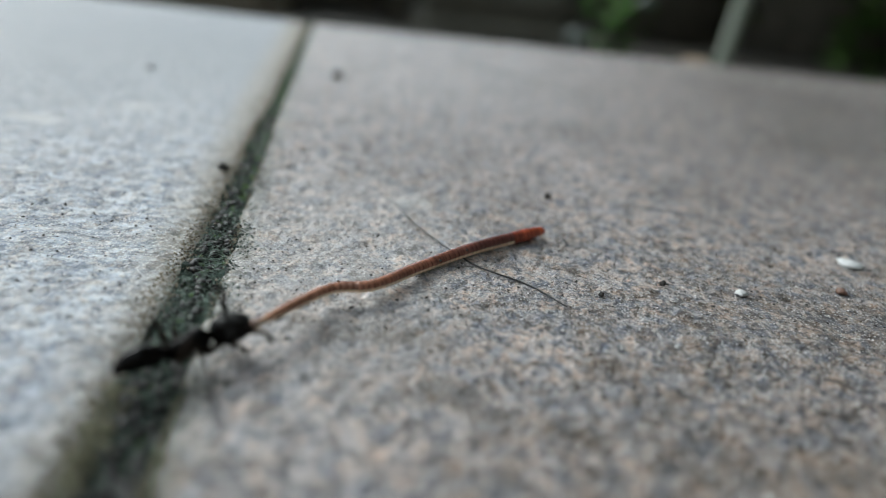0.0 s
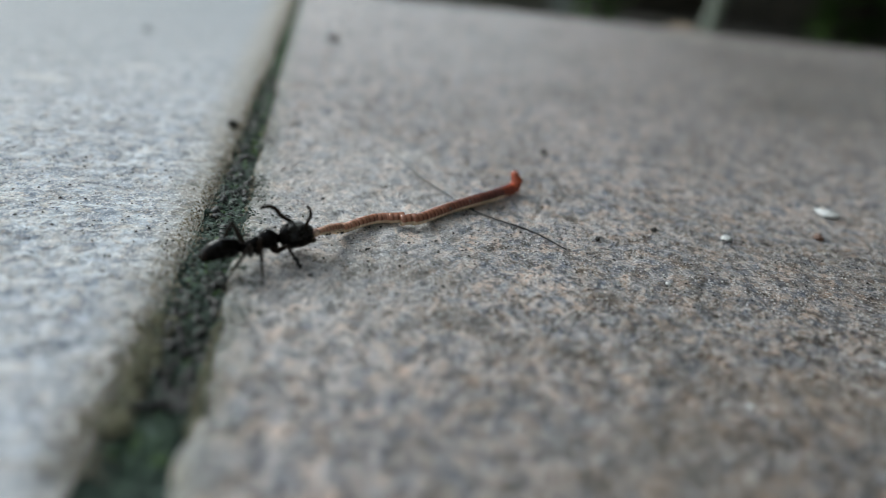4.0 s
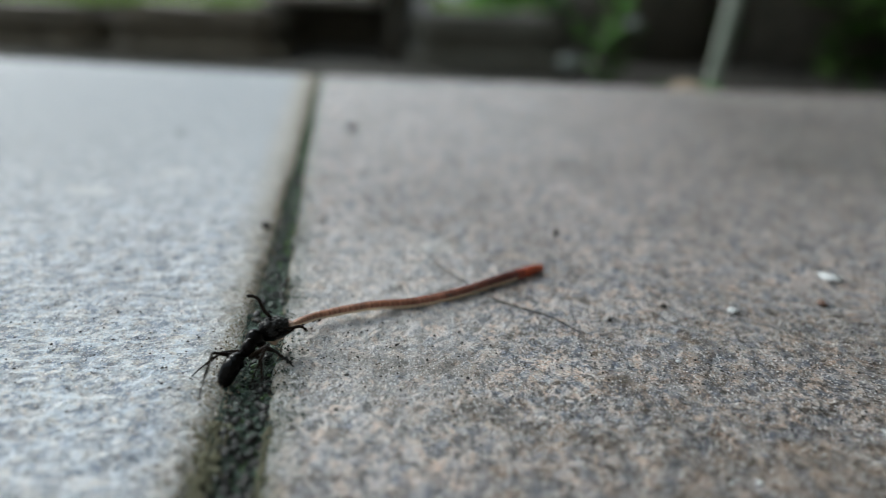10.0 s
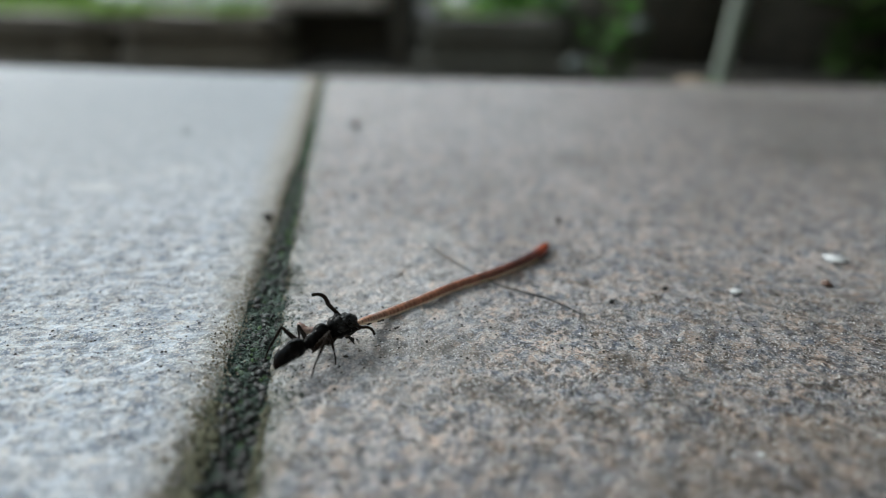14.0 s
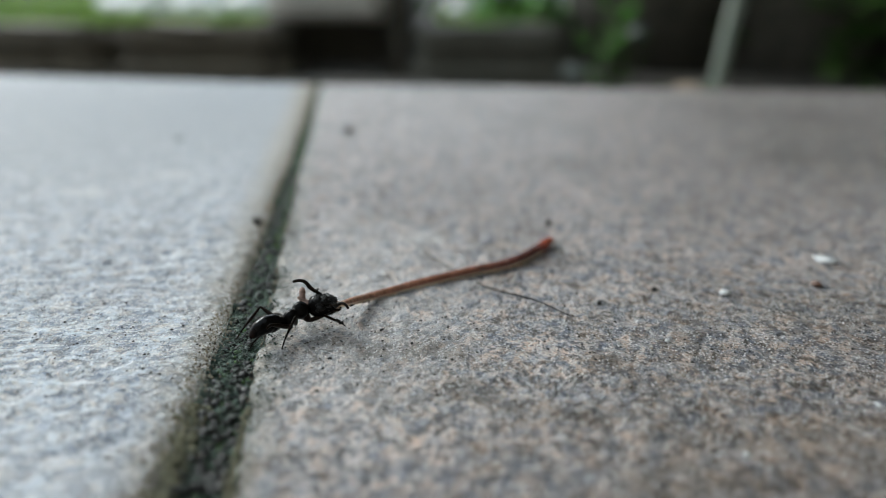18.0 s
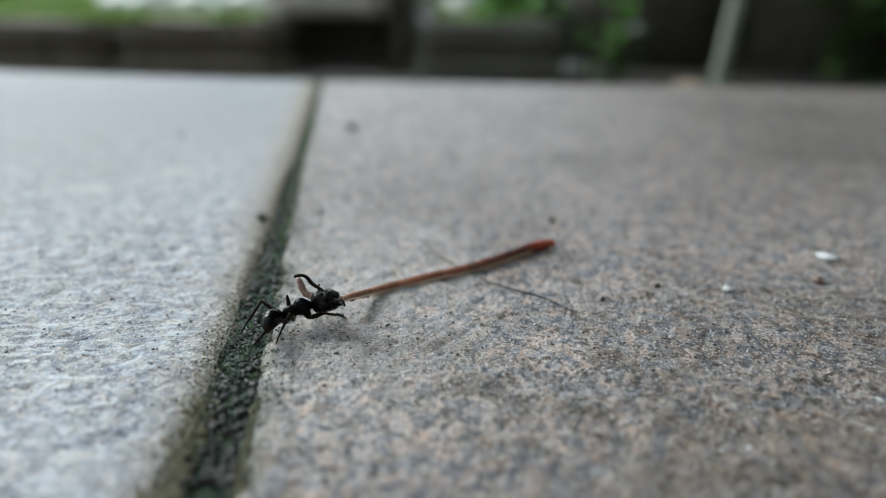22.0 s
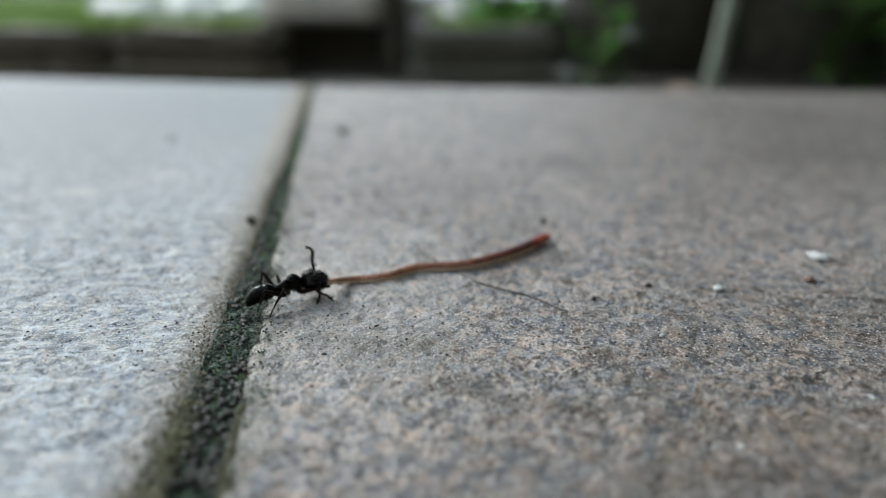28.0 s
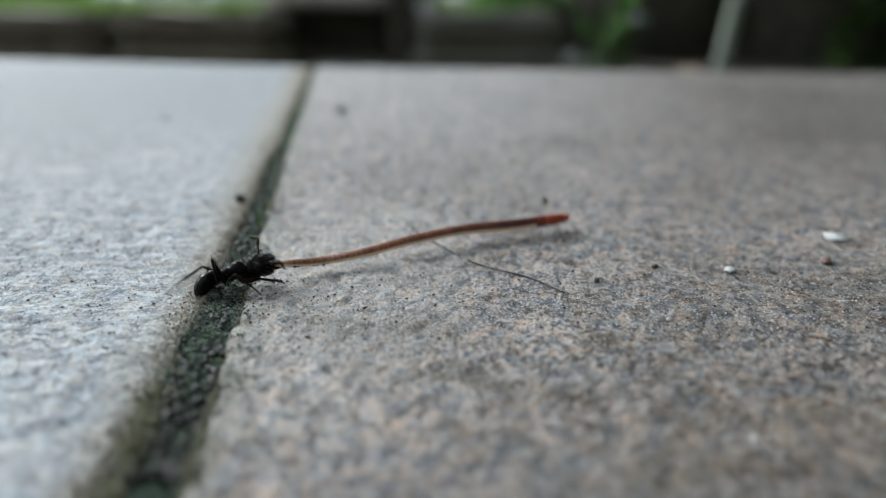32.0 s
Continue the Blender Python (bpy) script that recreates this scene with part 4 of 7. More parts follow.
gaster = curled([(0, 0.146, 0.164), (0.12, 0.473, 0.51), (0.4, 0.783, 0.837), (0.85, 0.946, 0.983), (1.25, 0.974, 1.01), (1.32, 0.91, 0.946), (1.4, 0.965, 1.001), (1.9, 0.992, 1.019), (2.3, 0.965, 0.983), (2.36, 0.91, 0.928), (2.44, 0.937, 0.946), (2.9, 0.864, 0.846), (3.3, 0.728, 0.71), (3.6, 0.564, 0.546), (3.9, 0.364, 0.346), (4.1, 0.182, 0.173), (4.2, 0.046, 0.046)], 84, 26, "gaster", GASTER)
head = part("head", loft([(-0.06, 0.28, 0.34, 0), (0.05, 0.66, 0.76, 0), (0.3, 0.98, 1.10, 0.04), (0.8, 1.16, 1.28, 0.07), (1.3, 1.20, 1.30, 0.06), (1.6, 1.14, 1.18, 0.08), (1.75, 1.06, 1.08, 0.09), (2.1, 1.08, 1.14, 0.06), (2.6, 0.98, 1.04, 0.0), (2.95, 0.76, 0.82, -0.06), (3.15, 0.40, 0.48, -0.1), (3.2, 0.12, 0.16, -0.1)], 26, 0.14, 7, 2600), CHITIN, ant)


def coxa(x, side, length, thick, ahead):
    """The stout joint from which a leg hangs."""
    root = Vector((x, 0.38 * side, -0.35))
    tip = Vector((x + ahead, 0.52 * side, -0.35 - length))
    path = [root.lerp(tip, s) * 0.001 for s in (0, 0.2, 0.45, 0.7, 0.9, 1.0)]
    bm = tube(bmesh.new(), path, [thick * q * 0.001 for q in (0.75, 0.95, 1.0, 0.86, 0.6, 0.25)], 12, 1.0, 0.1, x + side)
    part("coxa", bm, CHITIN_BROWN, body)


for side in (1, -1):
    coxa(0.75, side, 1.08, 0.48, 0.22)
    coxa(-0.75, side, 0.54, 0.32, -0.07)
    coxa(-1.42, side, 0.48, 0.32, -0.15)
chin = part("chin", loft(egg(0.35, 3.0, 0.72, 0.42, -0.78, 12, 0.5, 0.2), 16, 0.08, 9, 2200), CHIN, head, "brown underside of the head")


def eye(side):
    ob = part("eye", lump(0.00017, 3, 0.9, 2, 0.05), CHITIN, head)
    ob.location = (0.00200, side * 0.00102, 0.00042)


def jaw(side):
    bm = bmesh.new()
    path = [(2.1, 0.52 * side, -0.2), (2.5, 0.66 * side, -0.3), (2.95, 0.50 * side, -0.4), (3.25, 0.2 * side, -0.46), (3.36, 0.02 * side, -0.48)]
    tube(bm, [Vector((p[0] + 0.35, p[1], p[2])) * 0.001 for p in path], [0.00028, 0.00026, 0.0002, 0.00013, 0.00004], 10, 0.8)
    part("jaw", bm, CHITIN_BROWN, head)


for side in (1, -1):
    eye(side)
    jaw(side)
r = random.Random(77)
for k in range(210):
    low = r.random() < 0.22
    a, x = (r.uniform(-0.7, math.pi + 0.7) if low else r.gauss(1.75, 0.62)), (r.uniform(2.1, 3.1) if low else r.uniform(0.9, 3.0))
    w = 1.18 * max(0.35, 1 - ((x - 1.3) / 2.4) ** 2)
    ob = part("soil_grain", lump(0.00017 * r.uniform(0.4, 1.0) * (1 + 2.0 * r.random() ** 3), k + 0.5, 0.8, 1, 1.3), DAMP_SOIL, head, "grain of damp soil stuck to the head" if k == 0 else "")
    ob.location = Vector((x, w * math.cos(a), 0.07 + 1.08 * w * math.sin(a))) * 0.001


def antenna(side):
    """A scape crusted with soil and a curved, beaded whip, along x from its socket."""
    k = 1.15 if side > 0 else 0.9
    scape = part("antenna", tube(bmesh.new(), [Vector(p) * 0.001 * k for p in ((0, 0, 0), (0.2, 0, 0.05), (0.9, 0, 0.14), (1.5, 0, 0.26))], [q * (1.4 if side > 0 else 1.0) for q in (0.00013, 0.00014, 0.00016, 0.00018)], 8), CHITIN_BROWN, ant)
    path, radii = [], []
    for j in range(37):
        s = j / 36
        path.append(Vector((1.45 + 1.75 * s, 0, 0.25 + 0.55 * math.sin(s * 2.3) - 0.62 * s * s)) * 0.001 * k)
        radii.append((1.25 if side > 0 else 1.0) * (0.00017 - 0.00005 * s) * (1 + 0.28 * abs(math.sin(j * math.pi / 3.6))) * (0.4 if j == 36 else 1))
    part("whip", tube(bmesh.new(), path, radii, 8), CHITIN_BROWN, scape)
    for j in range(14 if side > 0 else 4):
        ob = part("soil_grain", lump(0.0001 * r.uniform(0.6, 1.8), 60 + j, 0.9, 1, 1.1), DAMP_SOIL, scape)
        ob.location = Vector((r.uniform(0.2, 1.75), r.uniform(-0.14, 0.14), r.uniform(0.0, 0.4))) * 0.001 * k
    return scape


antennae = [antenna(1), antenna(-1)]

FEMUR, SHIN = 2.5, 2.1
LEG_ROOTS = ((0.95, 0.52, -1.35), (0.95, -0.52, -1.35), (-0.82, 0.52, -0.82), (-0.82, -0.52, -0.82), (-1.58, 0.55, -0.76), (-1.58, -0.55, -0.76))
LEG_SCALE = (0.76, 0.76, 1.0, 1.0, 1.34, 1.34)


def leg(n):
    """A thigh, and a shin that ends in a thin jointed foot, each along x from its joint."""
    k = LEG_SCALE[n]
    thigh = part("thigh", tube(bmesh.new(), [Vector((x * k, 0, 0)) * 0.001 for x in (-0.25, 0, 0.5, 1.2, 1.9, 2.4, 2.55)], [0.00013, 0.0002, 0.00029, 0.00028, 0.00021, 0.00015, 0.00011], 10), CHITIN_BROWN, ant)
    shin = part("shin", tube(bmesh.new(), [Vector((x * k, 0, 0)) * 0.001 for x in (-0.05, 0.1, 0.8, 1.6, 2.05, 2.12)], [0.00011, 0.00015, 0.00017, 0.00016, 0.00012, 0.00009], 10), CHITIN_BROWN, ant)
    path = [Vector(((2.05 + 1.75 * s) * k, 0, -0.22 * s * s * k)) * 0.001 for s in [j / 12 for j in range(13)]]
    part("foot", tube(bmesh.new(), path, [0.00008 * (1 + 0.35 * abs(math.sin(j * math.pi / 2.5))) * (1 - 0.3 * j / 12) for j in range(13)], 8), CHITIN_BROWN, shin)
    return thigh, shin


legs = [leg(n) for n in range(6)]
for n, count in ((1, 11), (0, 8)):
    for k in range(count):
        ob = part("soil_grain", lump(0.00015 * r.uniform(0.6, 1.7), 90 + k, 0.9, 1, 1.1), DAMP_SOIL, legs[n][1])
        ob.location = (0.00135 + 0.0011 * r.random(), r.uniform(-1, 1) * 0.00014, 0.00012 * r.uniform(-1, 1.6))


def ant_at(t, rear, waist, neck, mouth, tip, *feet, droop=None):
    """The ant at t seconds, in millimetres: rear tip, waist, neck, mouth, the raised antenna's tip, and six feet; droop: the way of the other antenna from the head."""
    rear, waist, neck, mouth, tip = (Vector(p) * 0.001 for p in (rear, waist, neck, mouth, tip))
    root = frame_along((waist + neck) / 2, neck - waist)
    back = root.inverted()
    poses = {"root": root}
    local = lambda p: back @ p
    up = Vector((0, 0, 1))
    hip = Vector((-2.3, 0, -0.1)) * 0.001
    poses["gaster"] = frame_along(hip, hip - local(rear), up)
    nape = Vector((1.75, 0, -0.1)) * 0.001
    poses["head"] = frame_along(nape, local(mouth) - nape, up)
    turn = poses["head"]
    socket = turn @ Vector((0.0015, 0.0006, 0.0011))
    poses["antenna_left"] = frame_along(socket, local(tip) - socket, turn.to_3x3() @ Vector((0.8, 0, 0.6)))
    socket = turn @ Vector((0.0023, -0.0007, 0.0005))
    if droop:
        DROOP[:] = droop
    poses["antenna_right"] = frame_along(socket, turn.to_3x3() @ Vector(DROOP), turn.to_3x3() @ Vector((0.3, 0, 1)))
    for n, foot in enumerate(feet):
        k = LEG_SCALE[n]
        a, b = FEMUR * 0.001 * k, (SHIN + 1.7) * 0.001 * k
        start, end = Vector(LEG_ROOTS[n]) * 0.001, local(Vector(foot) * 0.001)
        span = end - start
        far = min(max(span.length, abs(a - b) * 1.05), (a + b) * 0.985)
        way = span.normalized()
        along = (a * a - b * b + far * far) / (2 * far)
        rise = math.sqrt(max(0.0, a * a - along * along))
        lift = back.to_3x3() @ Vector((0, 0, 1)) + Vector((0, (1 - 2 * (n % 2)) * (0.15, 0.45, 0.8)[n // 2], 0))
        lift = (lift - way * lift.dot(way)).normalized()
        knee = start + way * along + lift * rise
        poses["thigh%d" % n] = frame_along(start, knee - start, up)
        poses["shin%d" % n] = frame_along(knee, start + way * far - knee, up)
    ANT_KEYS.append((t, poses))


def motions():
    worm_at(0, (-12.7, 60.5, 2.6), (-8.0, 69.0, 1.8), (-3.8, 71.2, 1.6), (0.5, 77.6, 0.8), (6.9, 84.1, 0.9), (15.0, 90.8, 0.9), (15.6, 91.3, 0.9),
            (-14.7, 60.5, 1.0), (-15.4, 59.9, 2.0))
    worm_at(0.2, (-13.7, 61.4, 2.3), (-8.4, 68.4, 2.0), (-3.5, 71.8, 1.5), (0.7, 78.2, 0.8), (6.8, 84.2, 0.9), (14.4, 90.1, 1.0), (14.6, 90.5, 1.2),
            (-15.5, 61.4, 1.0), (-16.1, 60.9, 2.0))
    worm_at(0.5, (-12.4, 61.8, 2.5), (-7.8, 68.8, 2.0), (-3.1, 72.7, 1.3), (0.9, 78.9, 0.8), (6.5, 84.4, 0.9), (13.4, 89.0, 1.1), (13.1, 89.4, 1.7),
            (-14.6, 62.1, 1.0), (-15.5, 61.6, 2.0))
    worm_at(0.8, (-9.6, 61.8, 2.5), (-6.5, 68.9, 1.9), (-2.7, 73.6, 1.1), (1.1, 79.7, 0.8), (6.3, 84.5, 0.9), (12.5, 87.9, 1.2), (11.6, 88.2, 2.2),
            (-11.7, 62.1, 1.0), (-12.5, 61.7, 2.0))
    worm_at(1, (-9.9, 62.9, 2.3), (-7.5, 68.1, 1.1), (-3.3, 74.2, 0.5), (1.2, 77.7, 0.6), (6.7, 83.8, 0.7), (13.1, 87.7, 1.3), (11.9, 87.3, 2.5),
            (-11.8, 63.1, 0.8), (-12.5, 62.6, 1.8))
    worm_at(1.2, (-12.0, 63.8, 2.6), (-7.7, 69.9, 1.7), (-2.4, 74.4, 0.9), (1.5, 80.5, 0.8), (6.6, 84.8, 0.9), (11.9, 87.6, 1.4), (10.9, 87.8, 2.6),
            (-14.4, 64.1, 1.0), (-15.3, 63.7, 2.0))
    worm_at(1.5, (-11.8, 60.7, 2.9), (-7.7, 68.5, 1.7), (-2.4, 74.7, 0.8), (1.9, 80.8, 0.7), (7.3, 85.1, 0.9), (12.1, 88.1, 1.5), (11.2, 88.3, 2.8),
            (-13.7, 60.7, 1.0), (-14.5, 60.1, 2.0))
    worm_at(1.8, (-10.6, 60.7, 2.5), (-7.3, 68.4, 1.4), (-2.4, 75.1, 0.7), (2.4, 81.2, 0.7), (7.9, 85.4, 0.9), (12.3, 88.7, 1.6), (11.5, 88.9, 3.0),
            (-12.7, 61.0, 1.0), (-13.5, 60.6, 2.0))
    worm_at(2, (-12.4, 60.9, 2.6), (-9.6, 67.1, 0.6), (-5.1, 71.9, 0.5), (-0.3, 76.8, 0.6), (6.6, 84.7, 0.7), (12.0, 86.3, 1.6), (11.8, 88.1, 3.1),
            (-14.6, 61.3, 1.3), (-15.5, 61.0, 2.3))
    worm_at(2.2, (-13.5, 62.3, 2.2), (-8.5, 69.3, 1.2), (-2.4, 75.6, 0.7), (2.7, 81.6, 0.7), (8.3, 85.6, 1.0), (12.3, 89.3, 1.6), (11.8, 89.5, 3.0),
            (-15.8, 62.9, 1.0), (-16.7, 62.6, 2.0))
    worm_at(2.5, (-13.9, 63.0, 2.2), (-8.5, 70.0, 1.2), (-2.2, 76.1, 0.7), (2.7, 81.8, 0.7), (8.1, 85.6, 1.0), (12.2, 89.6, 1.5), (11.9, 89.8, 2.9),
            (-15.8, 63.3, 1.0), (-16.6, 63.0, 2.0))
    worm_at(2.8, (-13.8, 67.3, 2.3), (-8.3, 72.3, 1.3), (-2.0, 76.7, 0.7), (2.7, 82.0, 0.8), (7.9, 85.6, 1.0), (12.1, 89.9, 1.5), (12.1, 90.1, 2.8),
            (-16.2, 67.8, 1.0), (-17.2, 67.4, 2.0))
    worm_at(3, (-10.3, 65.3, 0.9), (-7.8, 72.0, 0.6), (-3.1, 76.1, 0.5), (2.6, 81.7, 0.6), (7.5, 85.3, 0.7), (12.0, 87.1, 1.4), (12.0, 88.5, 2.7),
            (-11.4, 65.3, 0.4), (-13.9, 65.2, -0.1))
    worm_at(3.2, (-9.3, 66.9, 2.3), (-5.8, 72.9, 1.4), (-1.3, 77.1, 0.7), (3.3, 82.0, 0.8), (8.2, 85.4, 0.9), (12.0, 89.4, 1.4), (12.0, 89.6, 2.9),
            (-11.4, 67.4, 1.0), (-12.3, 67.2, 2.0))
    worm_at(3.5, (-9.7, 67.6, 2.4), (-5.6, 75.5, 0.8), (-0.5, 77.3, 0.8), (4.2, 81.9, 0.8), (8.7, 85.1, 0.9), (12.0, 88.3, 1.2), (11.8, 88.5, 3.2),
            (-11.6, 68.0, 1.0), (-12.4, 67.6, 2.0))
    worm_at(5.5, (-13.9, 63.3, 1.9), (-9.8, 67.3, 0.6), (-6.0, 71.1, 0.7), (-1.1, 76.2, 0.7), (4.4, 81.9, 0.8), (12.0, 89.6, 1.0), (12.5, 90.2, 1.0),
            (-16.2, 64.2, 1.0), (-17.1, 64.1, 2.0))
    worm_at(5.8, (-13.5, 67.8, 0.9), (-8.9, 70.5, 0.6), (-4.3, 73.3, 0.7), (0.9, 78.2, 0.7), (6.3, 83.5, 0.8), (12.4, 89.7, 1.0), (12.9, 90.3, 1.0),
            (-16.2, 69.6, 1.0), (-17.3, 69.9, 2.0))
    worm_at(6, (-12.2, 67.0, 1.8), (-9.4, 70.0, 0.6), (-5.6, 73.5, 0.5), (-1.2, 77.7, 0.6), (4.3, 82.2, 0.7), (9.6, 86.9, 0.8), (12.7, 90.3, 0.7),
            (-14.4, 68.4, 1.3), (-15.3, 68.6, 2.3))
    worm_at(6.2, (-12.1, 69.4, 1.6), (-7.9, 72.5, 0.9), (-3.5, 75.3, 0.7), (2.0, 80.1, 0.7), (7.4, 84.9, 0.8), (12.9, 90.2, 1.0), (13.4, 90.8, 1.0),
            (-14.6, 70.6, 1.0), (-15.6, 70.7, 2.0))
    worm_at(6.5, (-11.1, 68.7, 2.0), (-7.7, 72.8, 1.1), (-3.9, 76.0, 0.7), (1.6, 80.8, 0.7), (7.3, 85.4, 0.8), (13.2, 90.8, 1.0), (13.8, 91.3, 1.0),
            (-13.7, 69.6, 1.0), (-14.7, 69.6, 2.0))
    worm_at(6.8, (-12.5, 68.2, 2.3), (-8.6, 73.1, 1.2), (-4.3, 76.8, 0.7), (1.2, 81.6, 0.7), (7.1, 85.9, 0.8), (13.6, 91.3, 1.0), (14.2, 91.8, 1.0),
            (-14.3, 68.5, 1.0), (-17.5, 68.2, 3.9))
    worm_at(7, (-14.5, 67.7, 2.5), (-12.4, 72.9, 0.6), (-8.3, 75.5, 0.5), (-3.4, 78.0, 0.6), (1.7, 81.6, 0.7), (8.4, 86.4, 0.8), (14.3, 91.8, 0.7),
            (-16.5, 68.0, 1.1), (-17.2, 67.6, 2.1))
    worm_at(7.2, (-16.3, 68.0, 2.4), (-10.3, 73.1, 1.3), (-4.2, 77.2, 0.7), (1.1, 82.1, 0.7), (7.1, 86.2, 0.8), (13.8, 91.6, 1.0), (14.5, 92.1, 1.0),
            (-18.4, 68.3, 1.0), (-19.3, 67.9, 2.0))
    worm_at(7.5, (-17.5, 66.8, 2.6), (-10.5, 72.2, 1.4), (-3.7, 77.1, 0.7), (1.5, 82.1, 0.7), (7.2, 86.1, 0.8), (13.8, 91.3, 1.0), (14.4, 91.9, 1.0),
            (-19.4, 66.9, 1.0), (-20.1, 66.3, 2.0))
    worm_at(7.8, (-15.5, 67.1, 2.2), (-9.3, 71.9, 1.2), (-3.1, 76.9, 0.7), (1.9, 82.0, 0.7), (7.4, 85.9, 0.8), (13.7, 91.1, 1.0), (14.3, 91.6, 1.0),
            (-17.6, 67.7, 1.0), (-18.4, 67.4, 2.0))
    worm_at(8, (-11.2, 65.6, 1.3), (-9.4, 68.6, 0.6), (-5.2, 73.5, 0.5), (0.1, 79.5, 0.6), (4.5, 82.8, 0.7), (9.2, 86.7, 0.8), (13.3, 90.7, 0.7),
            (-14.4, 64.7, 3.3), (-17.3, 65.0, 3.8))
    worm_at(8.2, (-10.5, 65.9, 2.0), (-7.2, 71.0, 1.1), (-3.2, 76.8, 0.7), (1.9, 81.9, 0.7), (7.5, 86.0, 0.8), (13.8, 91.1, 1.0), (14.4, 91.6, 1.0),
            (-12.3, 66.4, 1.0), (-17.3, 66.1, 3.5))
    worm_at(8.5, (-11.3, 66.1, 2.3), (-8.0, 70.8, 1.2), (-3.9, 76.6, 0.7), (1.6, 81.8, 0.7), (7.4, 86.1, 0.8), (14.0, 91.3, 1.0), (14.6, 91.7, 1.0),
            (-13.0, 66.3, 1.0), (-17.2, 65.9, 3.3))
    worm_at(8.8, (-13.3, 66.4, 2.4), (-9.4, 70.8, 1.3), (-4.7, 76.5, 0.7), (1.3, 81.6, 0.7), (7.4, 86.2, 0.8), (14.2, 91.4, 1.0), (14.8, 91.9, 1.0),
            (-15.6, 66.8, 1.0), (-16.6, 66.5, 2.0))
    worm_at(9, (-13.6, 65.7, 2.3), (-12.8, 69.9, 0.6), (-9.3, 72.7, 0.5), (-5.0, 76.1, 0.6), (0.5, 80.5, 0.7), (7.2, 85.6, 0.8), (14.5, 92.2, 0.7),
            (-15.6, 65.9, 0.8), (-16.4, 65.5, 1.8))
    worm_at(9.2, (-13.3, 65.2, 2.3), (-9.7, 70.4, 1.4), (-5.4, 76.6, 0.8), (0.9, 81.4, 0.8), (7.3, 86.0, 0.8), (14.3, 91.4, 1.0), (14.9, 91.9, 1.0),
            (-15.6, 65.8, 1.0), (-16.6, 65.6, 2.0))
    worm_at(9.5, (-14.5, 64.9, 2.1), (-10.3, 70.8, 1.5), (-5.7, 76.8, 0.9), (0.6, 81.1, 0.8), (7.2, 85.5, 0.8), (14.2, 91.3, 0.9), (14.8, 91.8, 0.9),
            (-16.5, 65.6, 1.0), (-18.1, 65.4, 3.5))
    worm_at(9.8, (-18.9, 68.9, 2.6), (-12.2, 73.1, 1.9), (-6.1, 77.1, 1.1), (0.3, 80.8, 0.8), (7.2, 85.0, 0.8), (14.1, 91.2, 0.9), (14.7, 91.7, 0.9),
            (-20.4, 68.7, 1.0), (-21.0, 68.1, 2.0))
    worm_at(10, (-17.5, 67.5, 3.0), (-15.4, 73.1, 1.3), (-9.8, 76.2, 1.2), (-4.2, 78.8, 0.6), (1.7, 81.8, 0.7), (7.6, 86.2, 0.8), (14.2, 91.1, 0.7),
            (-19.3, 67.4, 1.1), (-19.9, 66.8, 2.1))
    worm_at(10.2, (-14.0, 67.2, 2.4), (-9.7, 72.8, 1.8), (-5.5, 77.6, 1.1), (0.7, 81.0, 0.8), (7.5, 84.9, 0.8), (14.2, 91.3, 0.9), (14.8, 91.9, 0.9),
            (-15.9, 67.3, 1.0), (-16.6, 66.8, 2.0))
    worm_at(10.5, (-11.3, 66.4, 2.3), (-8.0, 72.7, 1.6), (-4.4, 78.0, 0.9), (1.6, 81.5, 0.8), (7.9, 85.2, 0.8), (14.5, 91.7, 0.9), (15.0, 92.2, 0.9),
            (-13.0, 66.5, 1.0), (-13.7, 66.0, 2.0))
    worm_at(10.8, (-10.9, 65.6, 2.6), (-7.3, 72.5, 1.5), (-3.2, 78.5, 0.8), (2.4, 82.0, 0.8), (8.4, 85.6, 0.8), (14.7, 92.0, 1.0), (15.3, 92.6, 1.0),
            (-13.0, 65.9, 1.0), (-10.4, 65.6, 5.0))
    worm_at(11, (-12.2, 63.9, 2.5), (-9.6, 70.4, 0.6), (-5.7, 75.1, 0.5), (-0.8, 79.5, 0.6), (3.9, 82.9, 0.7), (9.6, 87.0, 0.8), (15.8, 92.5, 0.7),
            (-14.4, 64.8, 4.0), (-10.9, 65.4, 5.3))
    worm_at(11.2, (-14.6, 66.6, 2.5), (-9.1, 73.0, 1.4), (-3.0, 78.4, 0.7), (2.6, 82.1, 0.7), (8.5, 85.6, 0.8), (14.9, 92.2, 1.0), (15.5, 92.8, 1.0),
            (-16.8, 67.0, 1.0), (-14.7, 66.7, 6.0))
    worm_at(11.5, (-16.1, 66.7, 2.4), (-10.3, 72.7, 1.3), (-3.9, 77.8, 0.7), (2.1, 81.6, 0.7), (8.2, 85.4, 0.8), (15.0, 92.1, 1.0), (15.5, 92.7, 1.0),
            (-18.2, 67.0, 1.0), (-17.6, 66.7, 5.0))
    worm_at(11.8, (-16.5, 66.4, 2.4), (-11.0, 72.3, 1.3), (-4.9, 77.2, 0.7), (1.6, 81.2, 0.7), (7.9, 85.1, 0.8), (15.0, 92.1, 1.0), (15.6, 92.6, 1.0),
            (-18.0, 66.3, 1.0), (-19.6, 65.8, 5.8))
    worm_at(12, (-15.3, 65.7, 2.3), (-11.9, 71.2, 0.6), (-7.1, 75.2, 0.5), (-2.3, 78.8, 0.6), (3.4, 82.7, 0.7), (9.0, 86.9, 0.8), (15.0, 92.8, 0.7),
            (-18.7, 65.4, 3.3), (-19.1, 66.3, 5.4))
